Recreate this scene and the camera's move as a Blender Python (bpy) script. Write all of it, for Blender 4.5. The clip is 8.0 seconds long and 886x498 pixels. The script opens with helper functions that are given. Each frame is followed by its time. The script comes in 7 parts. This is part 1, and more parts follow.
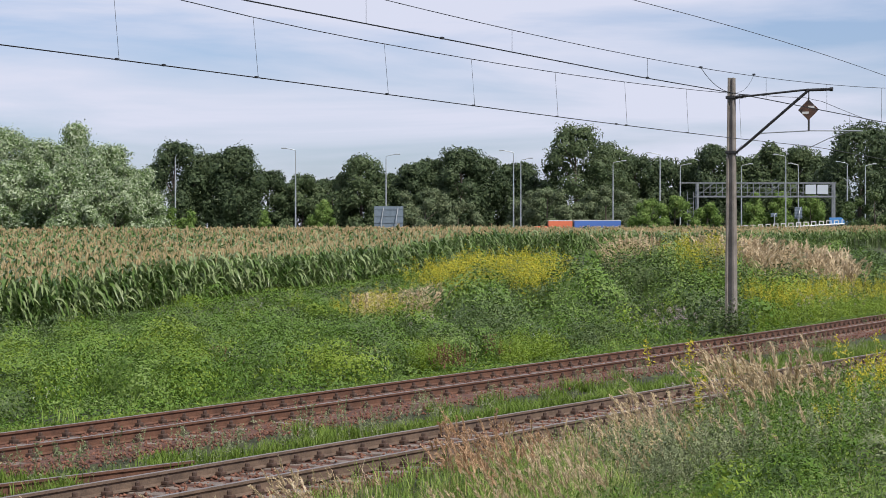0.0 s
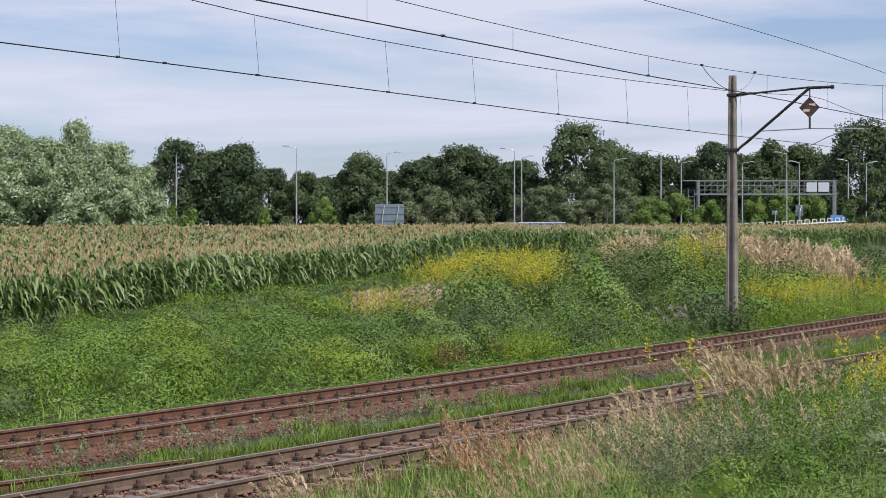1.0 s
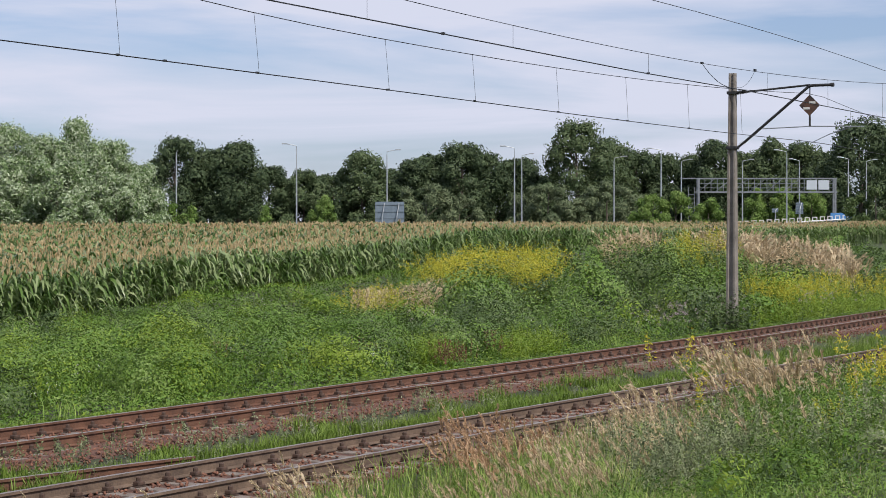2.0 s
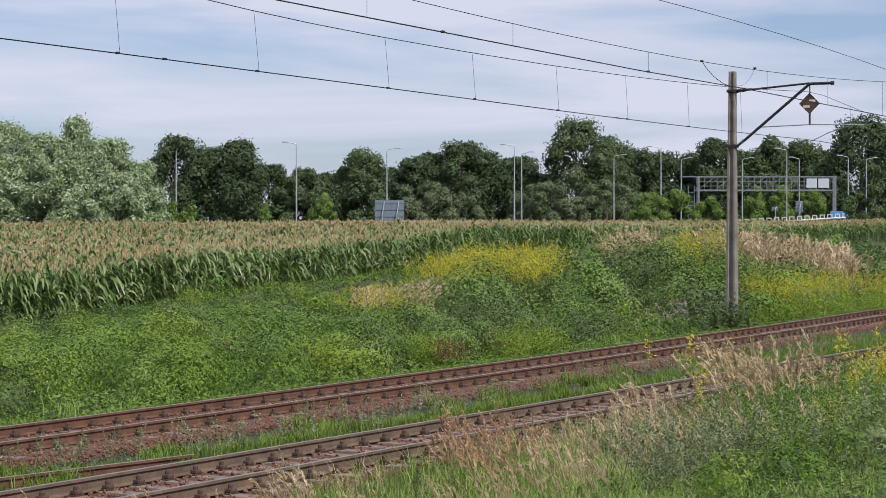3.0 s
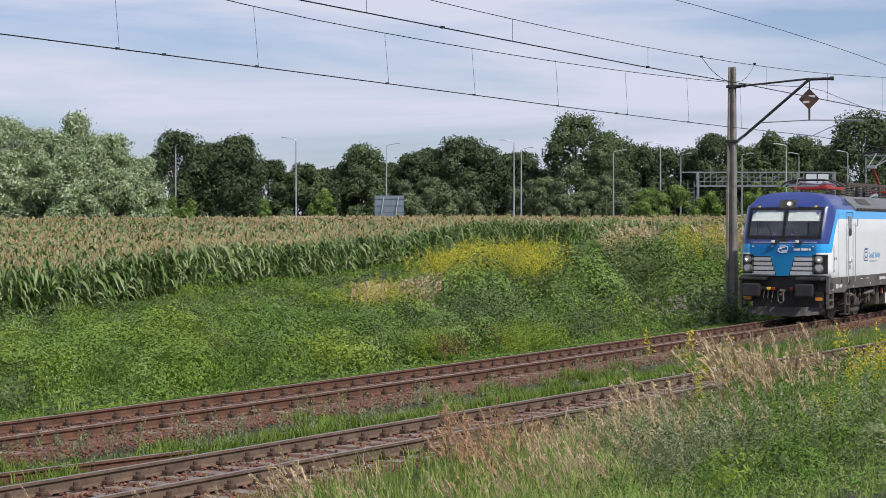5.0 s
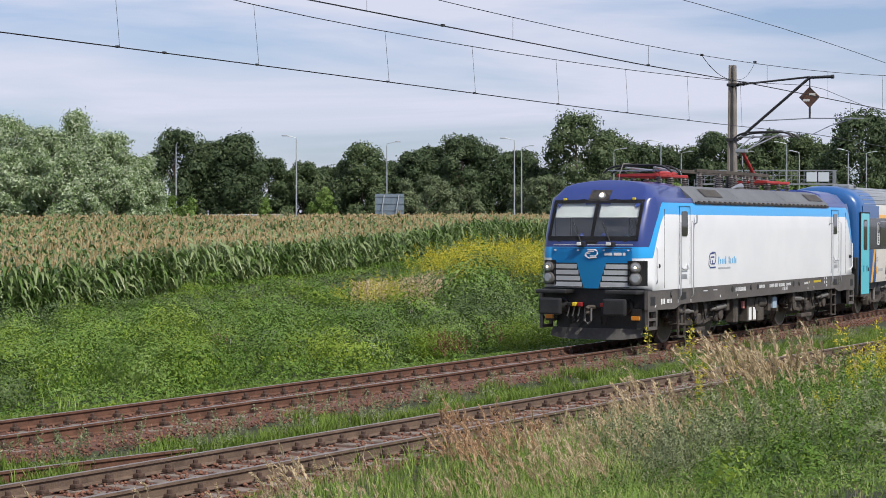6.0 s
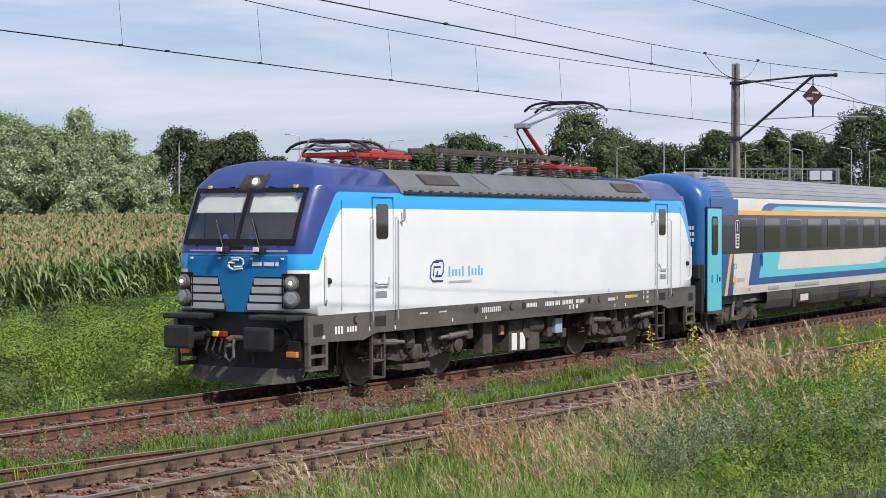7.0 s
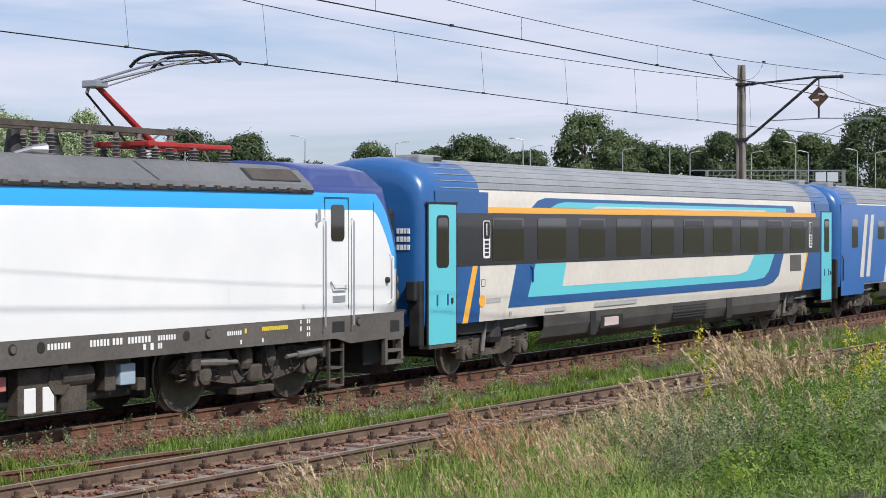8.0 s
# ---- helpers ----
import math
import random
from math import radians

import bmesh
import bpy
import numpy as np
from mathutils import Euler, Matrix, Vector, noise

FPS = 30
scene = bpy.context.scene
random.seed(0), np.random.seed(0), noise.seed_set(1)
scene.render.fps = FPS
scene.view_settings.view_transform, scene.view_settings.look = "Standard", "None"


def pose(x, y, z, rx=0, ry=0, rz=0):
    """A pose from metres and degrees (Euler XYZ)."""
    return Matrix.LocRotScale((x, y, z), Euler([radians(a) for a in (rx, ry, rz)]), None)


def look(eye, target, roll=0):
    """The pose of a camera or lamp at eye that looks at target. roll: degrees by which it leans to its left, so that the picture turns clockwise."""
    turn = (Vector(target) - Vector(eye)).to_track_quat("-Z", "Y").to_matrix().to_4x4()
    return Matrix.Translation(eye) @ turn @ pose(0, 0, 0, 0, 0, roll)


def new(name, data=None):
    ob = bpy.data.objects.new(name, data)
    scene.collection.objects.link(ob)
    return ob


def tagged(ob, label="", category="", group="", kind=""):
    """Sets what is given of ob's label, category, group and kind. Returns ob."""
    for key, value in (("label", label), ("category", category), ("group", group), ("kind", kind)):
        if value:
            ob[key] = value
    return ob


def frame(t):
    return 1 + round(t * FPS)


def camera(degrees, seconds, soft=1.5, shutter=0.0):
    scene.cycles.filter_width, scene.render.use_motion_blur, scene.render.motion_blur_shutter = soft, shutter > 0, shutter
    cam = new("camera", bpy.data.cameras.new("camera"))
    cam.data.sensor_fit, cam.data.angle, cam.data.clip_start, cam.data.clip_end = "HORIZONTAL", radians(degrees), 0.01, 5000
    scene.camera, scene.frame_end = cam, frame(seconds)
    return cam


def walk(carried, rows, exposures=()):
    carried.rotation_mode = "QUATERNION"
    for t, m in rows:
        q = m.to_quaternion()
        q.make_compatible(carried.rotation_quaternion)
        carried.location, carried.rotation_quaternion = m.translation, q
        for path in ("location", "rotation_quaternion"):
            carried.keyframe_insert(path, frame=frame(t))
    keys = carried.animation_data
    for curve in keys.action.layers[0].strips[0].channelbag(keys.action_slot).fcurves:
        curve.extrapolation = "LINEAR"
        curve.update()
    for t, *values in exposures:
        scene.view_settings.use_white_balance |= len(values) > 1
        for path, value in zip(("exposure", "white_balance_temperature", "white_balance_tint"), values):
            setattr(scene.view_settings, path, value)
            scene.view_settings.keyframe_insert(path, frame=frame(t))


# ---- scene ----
# ---- the camera on its tripod: it only tilts and pans a little ----
cam = camera(27.53, 8.0, 0.5)
EYE = (0.0, -20.044, 3.074)
AIM = [(0.0, 58.000, -0.345), (0.5, 57.977, -0.376), (1.0, 57.971, -0.417), (1.5, 57.973, -0.453),
       (3.0, 57.973, -0.542), (3.5, 58.000, -0.566), (4.0, 58.014, -0.613), (4.5, 57.997, -0.650),
       (6.0, 57.975, -0.739), (6.5, 57.945, -0.764), (7.0, 57.880, -0.790), (7.5, 57.820, -0.752),
       (8.0, 57.700, -0.740)]
walk(cam, [(t, pose(*EYE, 90 + tilt, 0, -turn)) for t, turn, tilt in AIM],
     [(0.0, 0.0), (2.0, -0.04), (4.5, -0.08), (6.5, 0.0), (8.0, 0.06)])

# ---- daylight ----
SUN_UP, SUN_AZ = 48.0, 199.0      # degrees; azimuth clockwise from +y
world = bpy.data.worlds.new("world")
scene.world = world
world.use_nodes = True
nt = world.node_tree
nt.nodes.clear()
w_out = nt.nodes.new("ShaderNodeOutputWorld")
w_bg = nt.nodes.new("ShaderNodeBackground")
sky = nt.nodes.new("ShaderNodeTexSky")
sky.sky_type, sky.sun_disc = "NISHITA", False
sky.sun_elevation, sky.sun_rotation = radians(SUN_UP), radians(SUN_AZ)
sky.dust_density, sky.ozone_density, sky.air_density = 1.2, 1.6, 1.0
geo_co = nt.nodes.new("ShaderNodeTexCoord")
stretch = nt.nodes.new("ShaderNodeMapping")
stretch.inputs["Scale"].default_value = (1.6, 1.6, 11.0)
stretch.inputs["Rotation"].default_value = (0.05, -0.04, 0.4)
clouds = nt.nodes.new("ShaderNodeTexNoise")
clouds.inputs["Scale"].default_value, clouds.inputs["Detail"].default_value = 2.1, 8.0
clouds.inputs["Roughness"].default_value, clouds.inputs["Distortion"].default_value = 0.52, 0.35
ramp = nt.nodes.new("ShaderNodeValToRGB")
ramp.color_ramp.elements[0].position, ramp.color_ramp.elements[0].color = 0.39, (0.2, 0.2, 0.2, 1)
ramp.color_ramp.elements[1].position, ramp.color_ramp.elements[1].color = 0.61, (0.95, 0.95, 0.95, 1)
mixer = nt.nodes.new("ShaderNodeMix")
mixer.data_type = "RGBA"
mixer.inputs["B"].default_value = (7.2, 7.45, 8.9, 1)
nt.links.new(geo_co.outputs["Generated"], stretch.inputs["Vector"])
nt.links.new(stretch.outputs["Vector"], clouds.inputs["Vector"])
nt.links.new(clouds.outputs["Fac"], ramp.inputs["Fac"])
nt.links.new(ramp.outputs["Color"], mixer.inputs["Factor"])
tint = nt.nodes.new("ShaderNodeMix")
tint.data_type, tint.blend_type = "RGBA", "MULTIPLY"
tint.inputs["Factor"].default_value = 1.0
tint.inputs["B"].default_value = (0.80, 0.94, 1.22, 1)
nt.links.new(sky.outputs["Color"], tint.inputs["A"])
nt.links.new(tint.outputs["Result"], mixer.inputs["A"])
nt.links.new(mixer.outputs["Result"], w_bg.inputs["Color"])
w_bg.inputs["Strength"].default_value = 0.10
nt.links.new(w_bg.outputs["Background"], w_out.inputs["Surface"])
sun_data = bpy.data.lights.new("sun", "SUN")
sun_data.energy, sun_data.angle, sun_data.color = 4.7, radians(0.6), (1.0, 0.955, 0.88)
sun = new("sun", sun_data)
_sa = radians(SUN_AZ)
_to_sun = Vector((math.sin(_sa) * math.cos(radians(SUN_UP)), math.cos(_sa) * math.cos(radians(SUN_UP)), math.sin(radians(SUN_UP))))
sun.matrix_world = look(_to_sun * 300, (0, 0, 0))
scene.view_settings.exposure = 0.0


# ---- materials ----
def wire_up(name):
    m = bpy.data.materials.new(name)
    m.use_nodes = True
    return m, m.node_tree, m.node_tree.nodes["Principled BSDF"]


def surface(name, dark, light, scale=6.0, rough=0.7, metal=0.0, bump=0.0, fine=60.0, spots=None, spot_scale=1.2, coat=0.0):
    """A weathered surface: two tones mixed at two scales, optional larger stains, and relief."""
    m, t, b = wire_up(name)
    co = t.nodes.new("ShaderNodeTexCoord")
    big = t.nodes.new("ShaderNodeTexNoise")
    big.inputs["Scale"].default_value, big.inputs["Detail"].default_value = scale, 6.0
    small = t.nodes.new("ShaderNodeTexNoise")
    small.inputs["Scale"].default_value, small.inputs["Detail"].default_value = fine, 3.0
    both = t.nodes.new("ShaderNodeMath")
    both.operation = "MULTIPLY_ADD"
    both.inputs[1].default_value = 0.45
    for n in (big, small):
        t.links.new(co.outputs["Object"], n.inputs["Vector"])
    t.links.new(small.outputs["Fac"], both.inputs[0])
    half = t.nodes.new("ShaderNodeMath")
    half.operation = "MULTIPLY"
    half.inputs[1].default_value = 0.55
    t.links.new(big.outputs["Fac"], half.inputs[0])
    t.links.new(half.outputs[0], both.inputs[2])
    r = t.nodes.new("ShaderNodeValToRGB")
    r.color_ramp.elements[0].position, r.color_ramp.elements[1].position = 0.36, 0.64
    r.color_ramp.elements[0].color, r.color_ramp.elements[1].color = (*dark, 1), (*light, 1)
    t.links.new(both.outputs[0], r.inputs["Fac"])
    colour = r.outputs["Color"]
    if spots:
        s = t.nodes.new("ShaderNodeTexNoise")
        s.inputs["Scale"].default_value, s.inputs["Detail"].default_value = spot_scale, 5.0
        t.links.new(co.outputs["Object"], s.inputs["Vector"])
        sr = t.nodes.new("ShaderNodeValToRGB")
        sr.color_ramp.elements[0].position, sr.color_ramp.elements[1].position = 0.48, 0.66
        t.links.new(s.outputs["Fac"], sr.inputs["Fac"])
        mx = t.nodes.new("ShaderNodeMix")
        mx.data_type = "RGBA"
        mx.inputs["B"].default_value = (*spots, 1)
        t.links.new(sr.outputs["Color"], mx.inputs["Factor"])
        t.links.new(colour, mx.inputs["A"])
        colour = mx.outputs["Result"]
    t.links.new(colour, b.inputs["Base Color"])
    b.inputs["Roughness"].default_value, b.inputs["Metallic"].default_value = rough, metal
    b.inputs["Coat Weight"].default_value = coat
    b.inputs["Coat Roughness"].default_value = 0.08
    if bump:
        bp = t.nodes.new("ShaderNodeBump")
        bp.inputs["Strength"].default_value, bp.inputs["Distance"].default_value = bump, 0.02
        t.links.new(both.outputs[0], bp.inputs["Height"])
        t.links.new(bp.outputs["Normal"], b.inputs["Normal"])
    return m


def leafy(name, tones, glow=0.28, rough=0.5, patch=0.25, vary=0.6):
    """Leaves and blades: each island takes its own tone, larger drifts vary it again; light shines through."""
    m, t, b = wire_up(name)
    g = t.nodes.new("ShaderNodeNewGeometry")
    co = t.nodes.new("ShaderNodeTexCoord")
    n = t.nodes.new("ShaderNodeTexNoise")
    n.inputs["Scale"].default_value, n.inputs["Detail"].default_value = patch, 4.0
    t.links.new(co.outputs["Object"], n.inputs["Vector"])
    add = t.nodes.new("ShaderNodeMath")
    add.operation = "MULTIPLY_ADD"
    add.inputs[1].default_value, add.inputs[2].default_value = vary, 0.2 - vary / 2
    t.links.new(g.outputs["Random Per Island"], add.inputs[0])
    s = t.nodes.new("ShaderNodeMath")
    s.operation = "MULTIPLY_ADD"
    s.inputs[1].default_value = 0.8
    t.links.new(n.outputs["Fac"], s.inputs[0])
    t.links.new(add.outputs[0], s.inputs[2])
    r = t.nodes.new("ShaderNodeValToRGB")
    e = r.color_ramp.elements
    while len(e) < len(tones):
        e.new(0.5)
    for i, tone in enumerate(tones):
        e[i].position = 0.1 + 0.8 * i / max(1, len(tones) - 1)
        e[i].color = (*tone, 1)
    t.links.new(s.outputs[0], r.inputs["Fac"])
    t.links.new(r.outputs["Color"], b.inputs["Base Color"])
    b.inputs["Roughness"].default_value = rough
    b.inputs["Specular IOR Level"].default_value = 0.18
    tr = t.nodes.new("ShaderNodeBsdfTranslucent")
    t.links.new(r.outputs["Color"], tr.inputs["Color"])
    mix = t.nodes.new("ShaderNodeMixShader")
    mix.inputs["Fac"].default_value = glow
    t.links.new(b.outputs[0], mix.inputs[1])
    t.links.new(tr.outputs[0], mix.inputs[2])
    t.links.new(mix.outputs[0], t.nodes["Material Output"].inputs["Surface"])
    return m


def plain(name, colour, rough=0.5, metal=0.0, coat=0.0, glow=0.0):
    m, t, b = wire_up(name)
    b.inputs["Base Color"].default_value = (*colour, 1)
    b.inputs["Roughness"].default_value, b.inputs["Metallic"].default_value = rough, metal
    b.inputs["Coat Weight"].default_value = coat
    if glow:
        b.inputs["Emission Color"].default_value = (*colour, 1)
        b.inputs["Emission Strength"].default_value = glow
    return m


SOIL = surface("soil and thatch", (0.016, 0.02, 0.008), (0.05, 0.056, 0.02), 0.6, 0.95, bump=0.6, fine=9.0)
BALLAST = surface("rusty stone", (0.07, 0.028, 0.018), (0.25, 0.115, 0.072), 9.0, 0.95, bump=0.5, fine=40.0)
STONE_BED = surface("rusty ballast bed", (0.045, 0.019, 0.013), (0.15, 0.07, 0.046), 8.0, 0.97, bump=1.0, fine=26.0)
RAIL_RUST = surface("rusty rail steel", (0.062, 0.028, 0.017), (0.155, 0.072, 0.042), 4.0, 0.85, bump=0.15, fine=50.0)
RAIL_BROWN = surface("brown rail steel", (0.075, 0.05, 0.036), (0.17, 0.115, 0.08), 4.0, 0.8, bump=0.15, fine=50.0)
RAIL_TOP = surface("worn rail head", (0.19, 0.155, 0.13), (0.32, 0.27, 0.23), 3.0, 0.42, 0.5, fine=30.0)
SLEEPER = surface("weathered sleeper", (0.11, 0.085, 0.07), (0.26, 0.21, 0.175), 5.0, 0.9, bump=0.4, fine=45.0)
CLIP = surface("rusty clip iron", (0.035, 0.022, 0.016), (0.09, 0.05, 0.034), 14.0, 0.8, fine=80.0)
CONCRETE = surface("weathered concrete", (0.14, 0.122, 0.105), (0.27, 0.24, 0.21), 2.5, 0.9, bump=0.35, fine=35.0, spots=(0.15, 0.13, 0.11))
GALV = surface("galvanised steel", (0.33, 0.35, 0.37), (0.47, 0.49, 0.51), 3.0, 0.5, 0.55, fine=30.0)
BLACK_IRON = surface("dark painted iron", (0.012, 0.012, 0.014), (0.035, 0.033, 0.032), 6.0, 0.6, fine=40.0)
GANTRY_STEEL = surface("dull grey steel", (0.15, 0.165, 0.18), (0.22, 0.235, 0.25), 2.0, 0.6, 0.3, fine=20.0)
WIRE = plain("old copper wire", (0.035, 0.037, 0.04), 0.5, 0.4)
WOOD = surface("bark", (0.05, 0.04, 0.03), (0.14, 0.115, 0.09), 5.0, 0.95, bump=0.8, fine=30.0)
GRASS = leafy("meadow grass", [(0.073, 0.124, 0.023), (0.187, 0.288, 0.055), (0.333, 0.418, 0.11)], 0.3)
VERGE = leafy("short verge grass", [(0.082, 0.142, 0.02), (0.135, 0.215, 0.031), (0.193, 0.258, 0.054)], 0.3)
HERB = leafy("nettle leaves", [(0.05, 0.105, 0.014), (0.09, 0.17, 0.023), (0.175, 0.265, 0.05)], 0.2, 0.5, 0.5, 0.4)
SHRUB = leafy("bramble leaves", [(0.03, 0.058, 0.016), (0.06, 0.098, 0.028), (0.135, 0.175, 0.07)], 0.16, 0.42, 0.5, 0.45)
GREYHERB = leafy("mugwort leaves", [(0.1, 0.132, 0.055), (0.185, 0.215, 0.105), (0.285, 0.305, 0.175)], 0.2)
STRAW = leafy("dry grass plumes", [(0.36, 0.265, 0.15), (0.52, 0.4, 0.245), (0.66, 0.545, 0.38)], 0.3)
RUST_STRAW = leafy("reddish dry plumes", [(0.36, 0.21, 0.115), (0.49, 0.31, 0.18), (0.6, 0.42, 0.27)], 0.3)
GOLD = leafy("goldenrod flowers", [(0.33, 0.33, 0.03), (0.48, 0.44, 0.045), (0.56, 0.47, 0.06)], 0.25)
LIME = leafy("young goldenrod leaves", [(0.085, 0.155, 0.02), (0.175, 0.265, 0.03), (0.28, 0.35, 0.055)], 0.3, 0.5, 0.4, 0.4)
MAUVE = leafy("thistle flowers", [(0.3, 0.2, 0.22), (0.42, 0.31, 0.32), (0.5, 0.42, 0.42)], 0.2)
BURGUNDY = leafy("reddish dock seed", [(0.10, 0.03, 0.03), (0.17, 0.055, 0.05), (0.22, 0.09, 0.07)], 0.1)
# darkest and palest maize tones also paint in shaded gaps and leaf highlights
MAIZE = leafy("maize leaves", [(0.022, 0.055, 0.012), (0.105, 0.175, 0.042), (0.28, 0.335, 0.165)], 0.28, 0.28, 0.12, 0.65)
TASSEL = leafy("maize tassels", [(0.38, 0.27, 0.135), (0.5, 0.37, 0.2), (0.6, 0.48, 0.29)], 0.25)
# greyed leaf tones: distance haze is mixed into this colour
OAK = leafy("dark tree leaves", [(0.026, 0.045, 0.023), (0.052, 0.08, 0.037), (0.1, 0.132, 0.062)], 0.15, 0.55, 0.2, 0.5)
POPLAR = leafy("deep green tree leaves", [(0.036, 0.062, 0.029), (0.072, 0.106, 0.046), (0.13, 0.165, 0.076)], 0.18, 0.5, 0.2, 0.5)
WILLOW = leafy("silvery willow leaves", [(0.055, 0.1, 0.03), (0.165, 0.24, 0.09), (0.46, 0.52, 0.36)], 0.22, 0.45, 0.3, 0.75)
OLIVE = leafy("grey green bush leaves", [(0.061, 0.088, 0.043), (0.115, 0.149, 0.074), (0.189, 0.223, 0.121)], 0.18, 0.55, 0.3)
BRIGHT = leafy("light green bush leaves", [(0.078, 0.144, 0.032), (0.143, 0.228, 0.05), (0.22, 0.3, 0.088)], 0.25, 0.5, 0.3)


# ---- mesh helpers ----
def part(name, bm, material, parent=None, label="", smooth=False):
    """Links a bmesh as one mesh object, under a thing or part where one is given."""
    me = bpy.data.meshes.new(name)
    bm.to_mesh(me)
    bm.free()
    if smooth:
        me.polygons.foreach_set("use_smooth", [True] * len(me.polygons))
    for mm in material if isinstance(material, (list, tuple)) else [material]:
        me.materials.append(mm)
    ob = new(name, me)
    if parent:
        ob.parent = parent
    if label:
        ob["label"] = label
    return ob


def shared(name, me, parent, at=None):
    ob = new(name, me)
    ob.parent = parent
    if at is not None:
        ob.matrix_basis = at
    return ob


def box(bm, x0, x1, y0, y1, z0, z1, bevel=0.0):
    vs = [bm.verts.new((x, y, z)) for x in (x0, x1) for y in (y0, y1) for z in (z0, z1)]
    fs = [bm.faces.new([vs[i] for i in q]) for q in ((0, 1, 3, 2), (4, 6, 7, 5), (0, 4, 5, 1), (2, 3, 7, 6), (0, 2, 6, 4), (1, 5, 7, 3))]
    if bevel:
        es = list({e for f in fs for e in f.edges})
        bmesh.ops.bevel(bm, geom=es, offset=bevel, segments=2, affect="EDGES", profile=0.6)
    return bm


def tube(bm, pts, radii, sides=6, caps=True):
    """A tube along points, with one radius or one for each point."""
    pts = [Vector(q) for q in pts]
    if not isinstance(radii, (list, tuple)):
        radii = [radii] * len(pts)
    rings = []
    for i, q in enumerate(pts):
        d = (pts[min(i + 1, len(pts) - 1)] - pts[max(i - 1, 0)]).normalized()
        a = d.cross(Vector((0, 0, 1)) if abs(d.z) < 0.95 else Vector((0, 1, 0))).normalized()
        c = d.cross(a)
        rings.append([bm.verts.new(q + (a * math.cos(k * math.tau / sides) + c * math.sin(k * math.tau / sides)) * radii[i]) for k in range(sides)])
    for r0, r1 in zip(rings, rings[1:]):
        for k in range(sides):
            bm.faces.new((r0[k], r0[(k + 1) % sides], r1[(k + 1) % sides], r1[k]))
    if caps:
        bm.faces.new(rings[0][::-1])
        bm.faces.new(rings[-1])
    return bm


def disc(bm, centre, axis, profile, sides=20):
    """A turned solid: profile rows are (distance along the axis, radius)."""
    centre, d = Vector(centre), Vector(axis).normalized()
    a = d.cross(Vector((0, 0, 1)) if abs(d.z) < 0.95 else Vector((0, 1, 0))).normalized()
    c = d.cross(a)
    rings = [[bm.verts.new(centre + d * s + (a * math.cos(k * math.tau / sides) + c * math.sin(k * math.tau / sides)) * r) for k in range(sides)] for s, r in profile]
    for r0, r1 in zip(rings, rings[1:]):
        for k in range(sides):
            bm.faces.new((r0[k], r0[(k + 1) % sides], r1[(k + 1) % sides], r1[k]))
    bm.faces.new(rings[0][::-1])
    bm.faces.new(rings[-1])
    return bm


def prism(bm, outline, y0, y1):
    """A plate: an outline in x and z, between two depths."""
    a = [bm.verts.new((x, y0, z)) for x, z in outline]
    b = [bm.verts.new((x, y1, z)) for x, z in outline]
    bm.faces.new(a)
    bm.faces.new(b[::-1])
    n = len(a)
    for i in range(n):
        bm.faces.new((a[i], b[i], b[(i + 1) % n], a[(i + 1) % n]))
    return bm


def empty(name, at=None):
    ob = new(name)
    ob.empty_display_size = 0.2
    if at is not None:
        ob.matrix_basis = at
    return ob


rng = np.random.default_rng(7)


class Sprig:
    """Triangles of one small plant or spray of leaves, with a material slot for each."""

    def __init__(self):
        self.v, self.f, self.m = [], [], []

    def strip(self, pts, widths, side, slot=0):
        """A blade: a strip of quads that ends in a point."""
        side = np.asarray(side, float)
        k = len(self.v)
        for q, wd in zip(pts[:-1], widths):
            self.v += [np.asarray(q) - side * wd / 2, np.asarray(q) + side * wd / 2]
        self.v.append(np.asarray(pts[-1], float))
        n = len(pts) - 1
        for i in range(n - 1):
            b = k + 2 * i
            self.f += [(b, b + 1, b + 3), (b, b + 3, b + 2)]
            self.m += [slot, slot]
        b = k + 2 * (n - 1)
        self.f.append((b, b + 1, k + 2 * n))
        self.m.append(slot)

    def leaf(self, at, along, across, length, width, slot=0):
        """A leaf: a bent diamond of two triangles."""
        k = len(self.v)
        at, along, across = np.asarray(at, float), np.asarray(along, float), np.asarray(across, float)
        self.v += [at, at + along * length * 0.45 + across * width / 2, at + along * length, at + along * length * 0.45 - across * width / 2]
        self.f += [(k, k + 1, k + 2), (k, k + 2, k + 3)]
        self.m += [slot, slot]

    def arrays(self):
        return np.array(self.v, float), np.array(self.f, np.int64), np.array(self.m, np.int64)


def unit(v):
    return v / max(1e-9, np.linalg.norm(v))


def any_way(r, up=0.0):
    v = r.normal(size=3)
    v[2] += up
    return unit(v)


